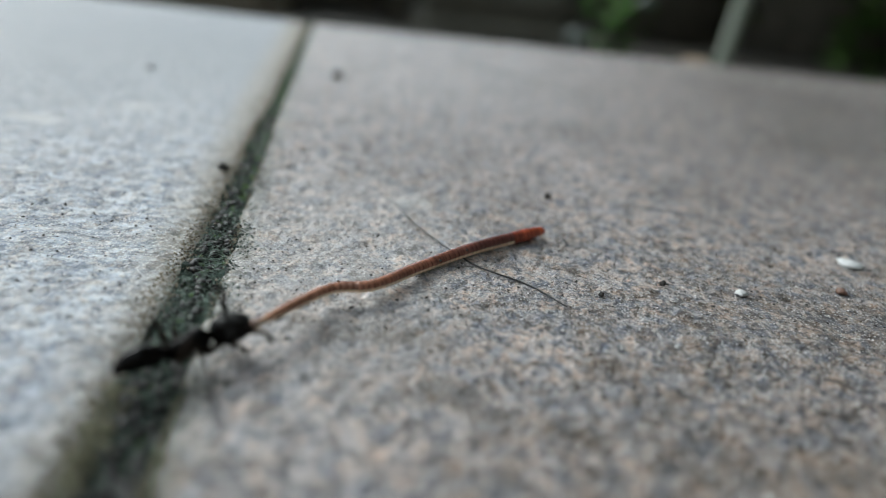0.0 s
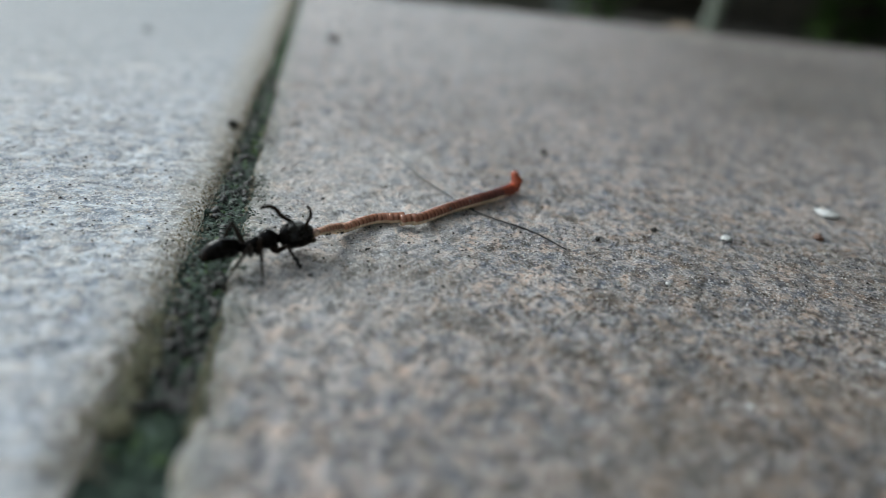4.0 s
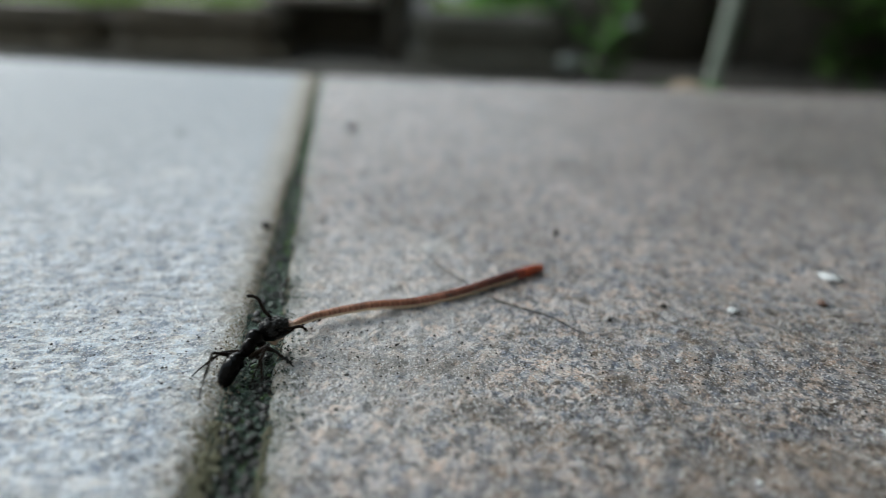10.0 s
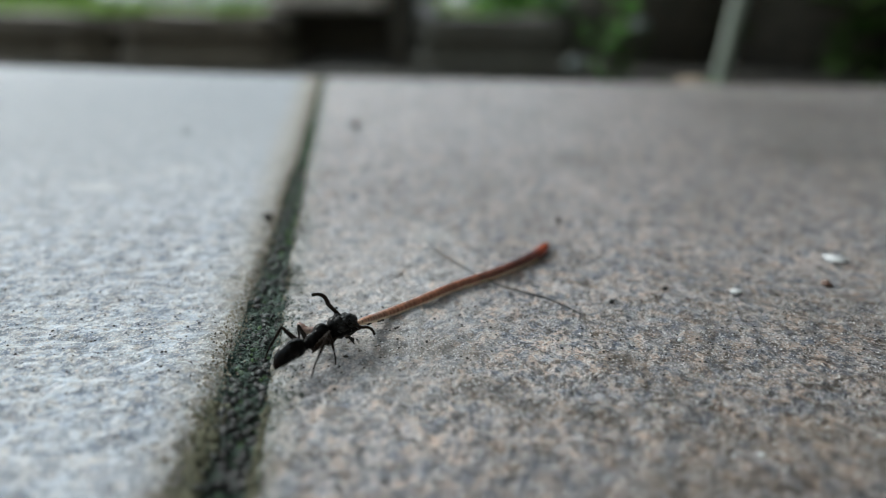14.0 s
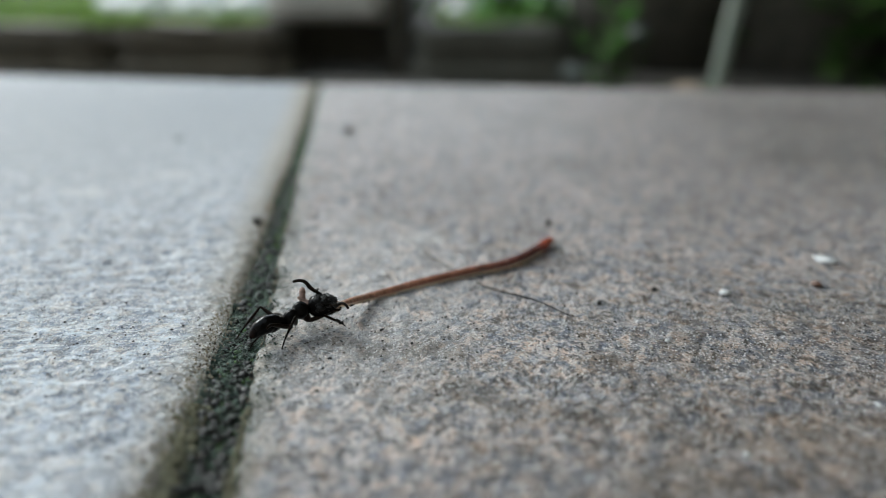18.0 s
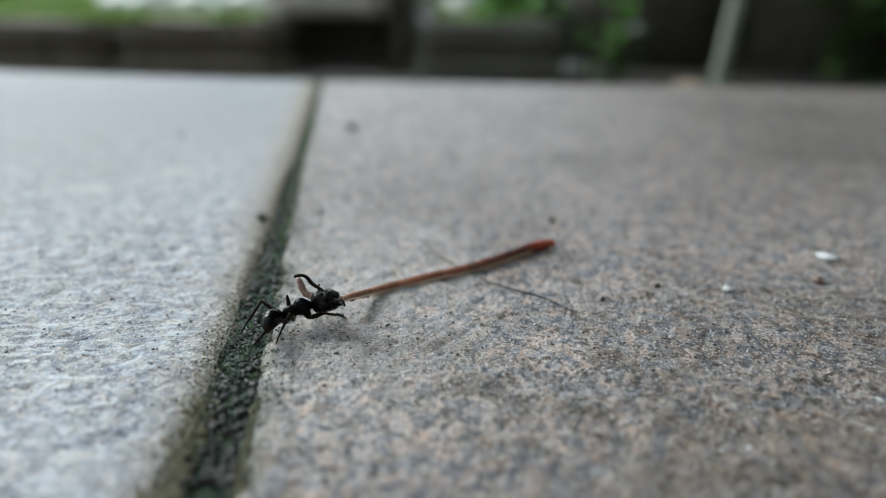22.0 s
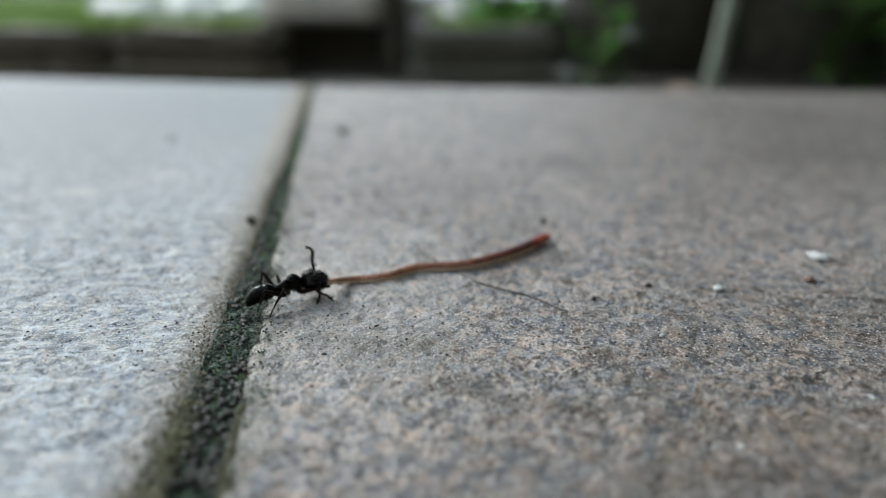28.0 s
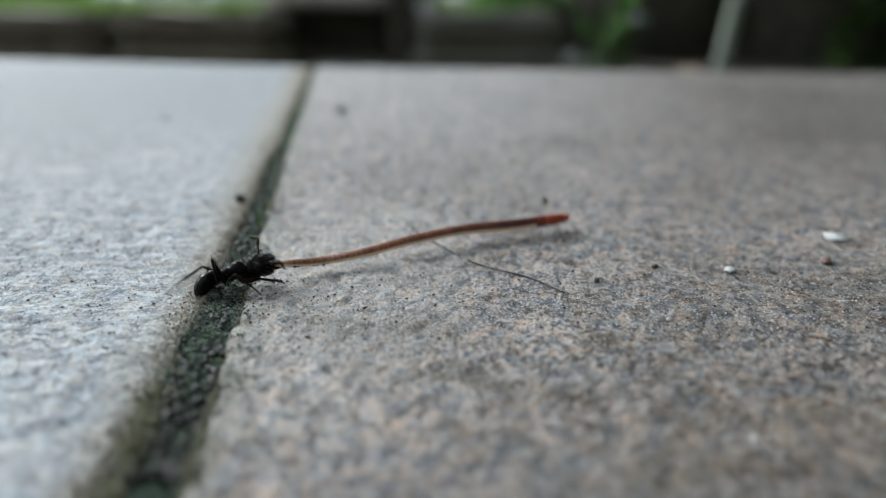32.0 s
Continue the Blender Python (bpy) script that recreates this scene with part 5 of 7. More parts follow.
    worm_at(12.2, (-12.3, 66.3, 2.3), (-8.8, 72.3, 1.3), (-4.4, 77.4, 0.7), (2.0, 81.4, 0.7), (8.4, 85.5, 0.8), (15.2, 92.4, 1.0), (15.7, 92.9, 1.2),
            (-14.4, 66.8, 1.0), (-19.1, 66.5, 3.1))
    worm_at(12.5, (-8.8, 70.6, 2.2), (-6.2, 74.4, 1.2), (-2.8, 78.3, 0.7), (3.2, 82.3, 0.7), (9.4, 86.4, 0.8), (15.4, 93.0, 1.0), (15.8, 93.4, 1.4),
            (-10.6, 71.0, 1.0), (-11.3, 70.6, 2.0))
    worm_at(12.8, (-7.6, 69.3, 2.4), (-4.7, 74.1, 1.3), (-1.3, 79.1, 0.7), (4.4, 83.1, 0.7), (10.4, 87.3, 0.8), (15.5, 93.5, 1.0), (16.0, 93.8, 1.6),
            (-9.6, 69.7, 1.0), (-14.7, 69.5, 2.4))
    worm_at(13, (-8.4, 67.5, 2.7), (-6.8, 73.0, 0.6), (-3.7, 75.8, 0.5), (-0.8, 79.3, 0.6), (4.3, 82.7, 0.7), (10.4, 87.3, 0.8), (14.8, 91.7, 1.8),
            (-13.2, 66.4, 3.2), (-14.5, 65.8, 1.6))
    worm_at(13.2, (-8.9, 67.5, 2.9), (-4.6, 73.4, 1.5), (-0.3, 79.3, 0.7), (5.1, 83.4, 0.7), (10.9, 87.7, 0.8), (15.5, 93.8, 1.0), (15.9, 94.1, 1.6),
            (-10.7, 67.4, 1.0), (-11.3, 66.9, 2.0))
    worm_at(13.5, (-10.1, 65.0, 2.9), (-5.3, 72.1, 1.5), (-0.4, 78.7, 0.7), (4.9, 83.0, 0.7), (10.7, 87.5, 0.8), (15.3, 93.6, 1.0), (15.7, 94.1, 1.4),
            (-11.9, 65.0, 1.0), (-12.6, 64.4, 2.0))
    worm_at(13.8, (-10.4, 64.0, 2.5), (-5.6, 71.6, 1.4), (-0.5, 78.2, 0.7), (4.7, 82.5, 0.7), (10.5, 87.2, 0.8), (15.0, 93.4, 1.0), (15.5, 94.0, 1.2),
            (-12.4, 64.2, 1.0), (-15.9, 63.9, 2.8))
    worm_at(14, (-9.6, 65.2, 2.6), (-7.2, 71.2, 0.6), (-3.3, 75.1, 0.5), (1.4, 79.6, 0.6), (7.1, 84.0, 0.7), (12.3, 89.3, 0.8), (15.1, 94.3, 0.7),
            (-14.4, 64.4, 2.1), (-15.8, 64.7, 2.7))
    worm_at(14.2, (-9.3, 65.4, 2.6), (-5.1, 71.7, 1.4), (-0.7, 77.9, 0.7), (4.1, 82.0, 0.7), (9.4, 86.0, 0.8), (14.8, 93.3, 1.0), (15.3, 93.9, 1.0),
            (-11.5, 65.8, 1.0), (-15.9, 65.5, 2.8))
    worm_at(14.5, (-6.5, 68.0, 1.9), (-3.7, 73.4, 0.6), (-0.8, 78.1, 0.7), (3.3, 81.6, 0.7), (8.0, 84.4, 0.8), (14.6, 93.2, 1.0), (15.1, 93.8, 1.0),
            (-8.5, 68.9, 1.0), (-9.3, 68.8, 2.0))
    worm_at(16.5, (-8.8, 73.1, 2.6), (-4.1, 79.5, 0.6), (1.0, 81.9, 0.7), (5.6, 84.6, 0.7), (10.6, 88.6, 0.8), (16.8, 97.2, 1.0), (17.2, 97.9, 1.0),
            (-10.8, 73.5, 1.0), (-13.5, 73.3, 3.1))
    worm_at(16.8, (-8.2, 73.3, 2.1), (-4.1, 77.4, 1.1), (0.7, 81.3, 0.7), (5.8, 84.9, 0.7), (11.2, 88.9, 0.8), (17.5, 97.6, 1.0), (17.9, 98.2, 1.0),
            (-10.6, 74.2, 1.0), (-13.0, 74.2, 3.1))
    worm_at(17, (-8.7, 71.5, 2.3), (-7.2, 76.5, 0.6), (-2.1, 79.7, 0.5), (4.1, 84.1, 0.6), (10.1, 87.7, 0.7), (14.4, 92.7, 0.8), (17.7, 98.0, 0.7),
            (-12.0, 71.2, 3.1), (-12.8, 71.5, 4.1))
    worm_at(17.5, (-11.1, 71.6, 2.5), (-5.9, 76.6, 1.3), (-0.0, 81.4, 0.7), (5.7, 85.7, 0.7), (12.0, 90.4, 0.8), (17.9, 98.8, 1.0), (18.3, 99.4, 1.0),
            (-13.2, 72.0, 1.0), (-14.0, 71.6, 2.0))
    worm_at(18, (-10.8, 70.2, 2.5), (-7.1, 77.1, 0.6), (-1.5, 81.3, 0.5), (4.8, 84.9, 0.6), (10.7, 88.1, 0.7), (15.0, 92.9, 0.8), (17.8, 97.8, 0.7),
            (-14.5, 70.5, 2.7), (-14.9, 71.0, 4.1))
    worm_at(18.5, (-9.2, 72.9, 2.6), (-5.2, 77.8, 1.4), (-0.0, 82.3, 0.7), (6.2, 86.5, 0.7), (12.1, 91.5, 0.8), (17.7, 99.7, 1.0), (18.1, 100.2, 1.3),
            (-11.4, 73.3, 1.0), (-14.5, 73.0, 3.7))
    worm_at(19, (-10.5, 72.5, 2.8), (-8.1, 77.8, 0.6), (-3.6, 80.0, 0.5), (1.8, 83.6, 0.6), (8.4, 87.3, 0.7), (14.3, 93.9, 0.8), (17.3, 96.9, 1.7),
            (-14.0, 72.5, 2.3), (-14.6, 72.8, 3.0))
    worm_at(19.5, (-12.0, 72.8, 2.7), (-7.1, 76.7, 1.5), (-1.4, 81.5, 0.7), (4.7, 85.8, 0.7), (10.5, 89.9, 1.0), (18.5, 96.3, 1.4), (19.0, 96.6, 1.8),
            (-13.7, 72.8, 1.0), (-14.3, 72.3, 2.0))
    worm_at(19.8, (-12.2, 70.8, 2.5), (-7.7, 75.2, 1.5), (-2.5, 80.7, 0.7), (3.5, 85.3, 0.7), (9.7, 89.1, 1.0), (19.0, 94.3, 1.7), (19.6, 94.6, 1.9),
            (-14.2, 71.1, 1.0), (-13.8, 70.8, 5.3))
    worm_at(20, (-13.0, 69.0, 2.7), (-10.2, 75.0, 0.6), (-6.0, 78.3, 0.5), (0.7, 82.9, 0.6), (7.9, 86.6, 1.1), (14.2, 90.8, 1.9), (19.4, 92.4, 1.9),
            (-14.8, 69.6, 3.9), (-14.6, 70.6, 6.4))
    worm_at(20.2, (-12.9, 69.8, 2.4), (-8.3, 74.5, 1.4), (-3.1, 80.3, 0.7), (3.0, 84.8, 0.7), (9.3, 88.7, 1.0), (19.0, 93.1, 1.7), (19.7, 93.5, 1.7),
            (-15.0, 70.3, 1.0), (-14.9, 70.1, 6.2))
    worm_at(20.5, (-13.7, 70.1, 2.0), (-8.6, 75.0, 1.2), (-2.9, 80.4, 0.7), (3.5, 84.6, 0.7), (9.6, 89.0, 1.0), (18.6, 93.4, 1.4), (19.3, 93.8, 1.5),
            (-15.7, 70.8, 1.0), (-15.4, 70.6, 5.9))
    worm_at(20.8, (-12.7, 68.5, 2.2), (-8.0, 74.7, 1.3), (-2.7, 80.4, 0.7), (4.0, 84.4, 0.7), (9.9, 89.3, 0.9), (18.2, 93.7, 1.2), (18.9, 94.1, 1.2),
            (-14.8, 69.1, 1.0), (-15.3, 68.9, 6.3))
    worm_at(21, (-12.7, 69.2, 2.7), (-9.5, 75.3, 0.6), (-4.6, 79.0, 0.5), (1.6, 82.8, 0.6), (8.2, 87.4, 0.7), (14.1, 93.0, 0.8), (18.4, 94.8, 0.7),
            (-15.6, 69.7, 3.7), (-15.6, 70.6, 5.9))
    worm_at(21.5, (-11.2, 71.6, 2.4), (-6.9, 76.9, 1.3), (-1.8, 81.0, 0.7), (4.6, 84.9, 0.7), (10.5, 89.5, 0.8), (17.5, 94.2, 1.0), (18.2, 94.6, 1.0),
            (-13.1, 72.0, 1.0), (-13.8, 71.6, 2.0))
    worm_at(22, (-11.2, 69.9, 2.8), (-7.4, 77.5, 0.6), (-2.2, 81.2, 0.5), (4.2, 84.8, 0.6), (10.0, 89.3, 0.7), (14.2, 92.9, 0.8), (17.3, 94.9, 0.7),
            (-14.9, 70.3, 3.2), (-16.0, 70.9, 4.9))
    worm_at(22.5, (-11.6, 71.2, 2.3), (-7.4, 77.5, 1.2), (-1.9, 81.5, 0.7), (4.2, 85.1, 0.7), (10.4, 89.5, 0.8), (17.0, 94.5, 1.0), (17.6, 95.0, 1.0),
            (-14.0, 71.9, 1.0), (-15.0, 71.7, 2.0))
    worm_at(23, (-12.1, 69.2, 2.5), (-10.1, 74.5, 0.6), (-6.9, 78.6, 0.5), (-1.6, 81.5, 0.6), (4.8, 85.8, 0.7), (11.7, 89.6, 0.8), (17.2, 95.2, 0.7),
            (-16.0, 69.4, 2.8), (-18.0, 70.3, 5.1))
    worm_at(23.5, (-12.9, 70.0, 2.0), (-8.2, 76.3, 1.1), (-2.8, 81.1, 0.7), (2.9, 84.4, 0.7), (9.8, 89.0, 0.8), (16.8, 94.3, 1.0), (17.5, 94.8, 1.0),
            (-14.8, 70.5, 1.0), (-17.6, 70.4, 3.7))
    worm_at(24, (-11.7, 70.0, 2.6), (-7.5, 76.7, 0.6), (-3.4, 79.2, 0.5), (-0.7, 82.0, 0.6), (4.6, 84.2, 0.7), (12.4, 90.4, 0.8), (17.0, 94.7, 0.7),
            (-16.0, 70.1, 2.6), (-18.2, 70.8, 4.5))
    worm_at(24.5, (-12.6, 70.5, 2.7), (-7.3, 76.9, 0.6), (-0.7, 81.4, 0.7), (4.6, 84.2, 0.7), (10.2, 88.3, 0.8), (17.1, 93.8, 1.0), (17.7, 94.3, 1.0),
            (-14.5, 70.7, 1.0), (-17.3, 70.3, 3.5))
    worm_at(24.6, (-11.6, 75.1, 1.0), (-5.5, 75.8, 0.6), (-2.5, 79.6, 0.7), (2.2, 83.7, 0.7), (8.6, 89.0, 0.8), (17.1, 94.1, 1.0), (17.8, 94.6, 1.0),
            (-12.4, 77.6, 1.0), (-17.5, 78.5, 0.5))
    worm_at(24.7, (-12.0, 78.3, 0.4), (-5.2, 76.8, 0.6), (-2.4, 80.2, 0.7), (2.1, 83.9, 0.7), (8.6, 89.2, 0.8), (17.1, 94.5, 1.0), (17.8, 94.9, 1.0),
            (-12.6, 80.9, 1.0), (-19.0, 81.9, 0.5))
    worm_at(24.8, (-11.3, 76.6, 0.8), (-4.4, 75.9, 0.6), (-2.3, 80.7, 0.7), (2.1, 84.1, 0.7), (8.5, 89.5, 0.8), (17.2, 94.9, 1.0), (17.8, 95.3, 1.0),
            (-12.5, 78.7, 1.0), (-17.9, 79.4, 0.5))
    worm_at(24.9, (-11.3, 76.7, 0.4), (-5.3, 76.7, 0.6), (-3.0, 81.0, 0.7), (2.0, 84.5, 0.7), (8.5, 89.4, 0.8), (17.2, 95.3, 1.0), (17.8, 95.8, 1.0),
            (-12.6, 79.5, 1.0), (-19.0, 80.5, 0.5))
    worm_at(25, (-10.7, 76.1, 0.4), (-5.8, 76.7, 0.6), (-3.6, 81.3, 0.7), (2.0, 84.8, 0.7), (8.4, 89.3, 0.8), (17.1, 95.7, 1.0), (17.8, 96.2, 1.0),
            (-11.9, 78.7, 1.0), (-18.3, 79.7, 0.5))
    worm_at(25.2, (-10.5, 73.8, 1.3), (-5.7, 75.9, 0.8), (-3.8, 80.7, 0.7), (1.4, 84.6, 0.7), (8.3, 89.5, 0.8), (17.0, 95.9, 1.0), (17.6, 96.4, 1.0),
            (-12.7, 75.4, 1.0), (-13.5, 75.7, 2.0))
    worm_at(25.5, (-12.1, 74.7, 1.7), (-6.2, 76.4, 0.6), (-4.1, 79.9, 0.7), (0.6, 84.2, 0.7), (8.2, 89.8, 0.8), (16.8, 96.3, 1.0), (17.4, 96.8, 1.0),
            (-14.5, 75.8, 1.0), (-15.5, 75.9, 2.0))
    worm_at(27.5, (-11.7, 77.3, 2.1), (-7.2, 79.5, 1.2), (-3.2, 83.8, 0.7), (2.7, 85.8, 0.7), (10.1, 89.9, 0.8), (17.8, 96.7, 1.0), (18.4, 97.3, 1.0),
            (-14.1, 78.1, 1.0), (-15.1, 77.9, 2.0))
    worm_at(28, (-12.4, 76.7, 2.1), (-10.1, 80.7, 0.6), (-5.7, 82.1, 0.5), (-1.3, 85.1, 0.6), (5.4, 86.3, 0.7), (12.8, 91.5, 0.8), (18.3, 98.1, 0.7),
            (-14.4, 77.3, 0.9), (-15.2, 77.0, 1.9))
    worm_at(28.5, (-11.3, 77.6, 2.2), (-7.1, 80.7, 1.2), (-2.6, 84.9, 0.7), (3.6, 86.7, 0.7), (10.5, 90.5, 0.8), (17.8, 96.5, 1.0), (18.4, 97.0, 1.0),
            (-13.7, 78.3, 1.0), (-14.7, 78.2, 2.0))
    worm_at(29, (-11.8, 77.9, 2.1), (-8.7, 82.3, 0.6), (-3.3, 84.5, 0.5), (2.4, 86.1, 0.6), (8.3, 89.4, 0.7), (13.7, 94.2, 0.8), (17.7, 96.6, 0.7),
            (-13.8, 78.7, 1.1), (-14.7, 78.5, 2.1))
    worm_at(29.5, (-11.7, 79.0, 2.2), (-6.4, 81.4, 1.3), (-1.2, 85.3, 0.7), (5.0, 86.8, 0.7), (11.3, 91.2, 1.0), (18.9, 97.0, 1.0), (19.5, 97.5, 1.0),
            (-14.2, 79.7, 1.0), (-15.2, 79.5, 2.0))
    worm_at(30, (-12.2, 77.8, 2.1), (-10.3, 81.9, 0.6), (-5.0, 83.7, 0.5), (0.1, 85.5, 0.6), (5.7, 85.1, 1.2), (12.6, 92.2, 0.8), (20.6, 98.3, 0.7),
            (-14.6, 78.5, 0.8), (-15.6, 78.3, 1.8))
    worm_at(30.5, (-11.5, 77.9, 2.5), (-5.5, 81.5, 1.8), (0.1, 86.7, 1.0), (6.3, 88.1, 0.9), (12.1, 92.1, 1.1), (20.4, 98.4, 0.9), (21.0, 98.9, 0.9),
            (-13.8, 78.4, 1.0), (-14.7, 78.1, 2.0))
    worm_at(31, (-11.2, 78.5, 2.3), (-7.2, 82.3, 1.2), (-2.1, 85.6, 1.2), (3.4, 88.2, 1.1), (9.7, 90.6, 1.1), (16.1, 96.0, 0.8), (20.7, 98.4, 0.7),
            (-13.5, 79.0, 0.8), (-14.5, 78.7, 1.8))
    worm_at(31.3, (-11.2, 78.7, 2.6), (-6.1, 82.0, 1.7), (-1.0, 86.5, 1.0), (5.5, 88.7, 1.0), (11.6, 93.0, 1.1), (20.7, 97.6, 1.0), (21.4, 98.0, 1.0),
            (-13.0, 78.8, 1.0), (-13.6, 78.3, 2.0))
    worm_at(31.5, (-12.9, 79.0, 2.4), (-7.4, 82.3, 0.9), (-1.9, 85.5, 0.9), (4.8, 88.0, 1.0), (11.3, 93.1, 1.1), (20.8, 96.7, 1.1), (21.6, 97.0, 1.1),
            (-15.1, 79.5, 1.0), (-16.0, 79.2, 2.0))
    worm_at(31.8, (-15.0, 74.9, 2.3), (-8.9, 78.8, 1.8), (-2.8, 84.4, 1.4), (4.2, 87.2, 1.6), (11.4, 91.2, 1.7), (20.6, 95.4, 1.5), (21.3, 95.7, 1.5),
            (-16.7, 75.0, 1.0), (-17.3, 74.5, 2.0))
    worm_at(32, (-16.3, 74.4, 2.7), (-12.5, 78.3, 1.4), (-7.3, 80.4, 1.7), (-1.3, 84.3, 2.0), (5.3, 88.0, 2.1), (12.3, 91.0, 1.8), (20.3, 94.7, 1.7),
            (-18.4, 75.1, 1.8), (-19.3, 74.9, 2.8))
    ant_at(0, (-21.32, 53.38, 1.47), (-18.23, 55.82, 2.13), (-15.73, 58.44, 2.60), (-12.71, 60.53, 2.64), (-15.23, 58.74, 5.70),
           (-14.9, 61.1, 0.1), (-13.1, 59.6, 0.1), (-19.1, 59.4, -0.9), (-14.6, 55.1, 0.1), (-21.4, 56.6, -0.9), (-17.3, 52.7, 0.1))
    ant_at(0.2, (-22.42, 55.71, 1.52), (-18.84, 57.02, 2.50), (-16.44, 59.39, 2.60), (-13.68, 61.36, 2.35), (-15.89, 59.69, 5.52),
           (-14.9, 61.1, 0.1), (-13.1, 59.6, 0.1), (-19.1, 59.4, -0.9), (-14.6, 55.1, 0.1), (-22.0, 57.8, -0.9), (-18.1, 53.8, -0.9))
    ant_at(0.5, (-21.05, 54.43, 1.52), (-18.60, 57.45, 1.84), (-15.84, 60.11, 2.60), (-12.38, 61.84, 2.52), (-15.42, 60.41, 4.76),
           (-15.0, 62.6, 0.1), (-13.3, 61.0, 0.1), (-19.2, 61.2, -0.9), (-14.9, 56.7, 0.1), (-22.0, 57.8, -0.9), (-18.1, 53.8, -0.9))
    ant_at(0.8, (-17.28, 54.92, 1.86), (-14.86, 57.48, 2.67), (-12.84, 60.19, 2.60), (-9.55, 61.82, 2.54), (-12.73, 60.49, 7.82),
           (-12.2, 63.0, 0.1), (-10.3, 61.7, 0.1), (-16.2, 60.9, 0.1), (-11.2, 57.1, 0.1), (-18.1, 57.8, -0.9), (-13.6, 54.4, 0.1))
    ant_at(1, (-18.47, 56.04, 1.10), (-15.57, 58.97, 2.22), (-12.64, 61.74, 2.63), (-9.94, 62.89, 2.33), (-14.14, 63.29, 6.00),
           (-11.6, 63.6, 0.1), (-9.7, 62.3, 0.1), (-15.9, 63.0, 0.1), (-11.9, 58.3, 0.1), (-20.4, 59.9, -0.7), (-14.8, 56.2, 0.1))
    ant_at(1.2, (-20.97, 57.10, 1.59), (-18.11, 59.60, 2.01), (-15.60, 62.21, 2.60), (-12.04, 63.82, 2.57), (-16.00, 62.51, 7.22),
           (-14.7, 64.3, 0.1), (-12.8, 63.0, 0.1), (-18.9, 63.3, -0.1), (-14.7, 58.8, 0.1), (-22.9, 60.2, -0.7), (-17.5, 56.6, 0.1), droop=(0.19, 0.49, 0.85))
    ant_at(1.5, (-19.35, 52.75, 1.33), (-16.58, 55.59, 2.07), (-14.79, 58.64, 2.60), (-11.81, 60.75, 2.86), (-14.69, 58.94, 7.93),
           (-14.0, 61.0, 0.1), (-12.1, 59.7, 0.1), (-18.1, 59.6, -0.4), (-13.6, 55.4, 0.1), (-21.3, 56.5, -0.8), (-16.2, 53.0, 0.1), droop=(0.19, 0.49, 0.85))
    ant_at(1.8, (-18.73, 53.63, 1.40), (-15.81, 56.22, 2.30), (-13.83, 59.09, 2.60), (-10.63, 60.67, 2.47), (-13.74, 59.39, 7.10),
           (-13.2, 61.7, 0.1), (-11.3, 60.4, 0.1), (-17.2, 59.8, -0.7), (-12.4, 55.9, 0.1), (-19.6, 56.7, -0.9), (-14.9, 53.3, 0.1), droop=(0.19, 0.49, 0.85))
    ant_at(2, (-20.93, 55.23, 2.19), (-16.98, 56.42, 2.78), (-15.35, 60.13, 2.59), (-12.42, 60.85, 2.63), (-15.42, 59.44, 6.69),
           (-14.8, 62.9, 0.1), (-12.9, 61.6, 0.1), (-18.8, 60.7, -0.9), (-13.7, 57.0, 0.1), (-20.6, 57.6, -0.9), (-16.1, 54.3, 0.1))
    ant_at(2.2, (-22.17, 55.64, 1.33), (-19.03, 58.23, 2.24), (-17.05, 61.12, 2.60), (-13.53, 62.30, 2.18), (-16.34, 61.42, 4.34),
           (-16.5, 63.9, 0.1), (-14.6, 62.1, 0.1), (-21.4, 63.4, -0.9), (-16.1, 57.6, 0.1), (-22.4, 58.7, -0.9), (-18.8, 55.2, -0.1), droop=(0.19, 0.49, 0.85))
    ant_at(2.5, (-23.43, 57.02, 1.45), (-19.72, 59.29, 2.13), (-16.87, 61.48, 2.60), (-13.88, 62.97, 2.20), (-16.16, 61.78, 5.07),
           (-16.2, 64.2, 0.1), (-14.4, 61.7, 0.1), (-22.6, 66.2, -0.8), (-17.1, 57.4, 0.1), (-22.3, 59.2, -0.9), (-20.1, 55.5, -0.3), droop=(0.19, 0.49, 0.85))
    ant_at(2.8, (-24.90, 62.36, 2.13), (-20.32, 63.83, 2.21), (-17.46, 65.95, 2.60), (-13.84, 67.25, 2.35), (-15.92, 66.25, 4.45),
           (-16.8, 68.6, 0.1), (-15.0, 65.4, 0.1), (-24.5, 73.2, -0.7), (-18.8, 61.4, 0.1), (-23.0, 63.8, -0.9), (-22.2, 59.9, -0.5), droop=(0.19, 0.49, 0.85))
    ant_at(3, (-19.45, 61.41, 0.77), (-16.10, 63.57, 2.27), (-12.82, 65.93, 2.62), (-10.34, 65.34, 0.95), (-14.34, 65.93, 4.18),
           (-12.1, 68.6, 0.1), (-10.3, 64.9, 0.1), (-20.8, 74.9, -0.7), (-14.9, 61.0, 0.1), (-18.4, 63.9, -0.9), (-18.6, 59.8, -0.7), droop=(0.19, 0.49, 0.85))
    ant_at(3.2, (-17.94, 59.91, 0.81), (-15.00, 62.92, 1.76), (-12.57, 65.67, 2.60), (-9.27, 66.88, 2.35), (-13.78, 65.97, 4.32),
           (-11.8, 68.3, 0.1), (-10.1, 64.4, 0.1), (-20.2, 74.2, -0.6), (-14.5, 60.8, 0.1), (-18.4, 63.7, -0.8), (-18.2, 59.6, -0.6), droop=(0.20, 0.45, 0.87))
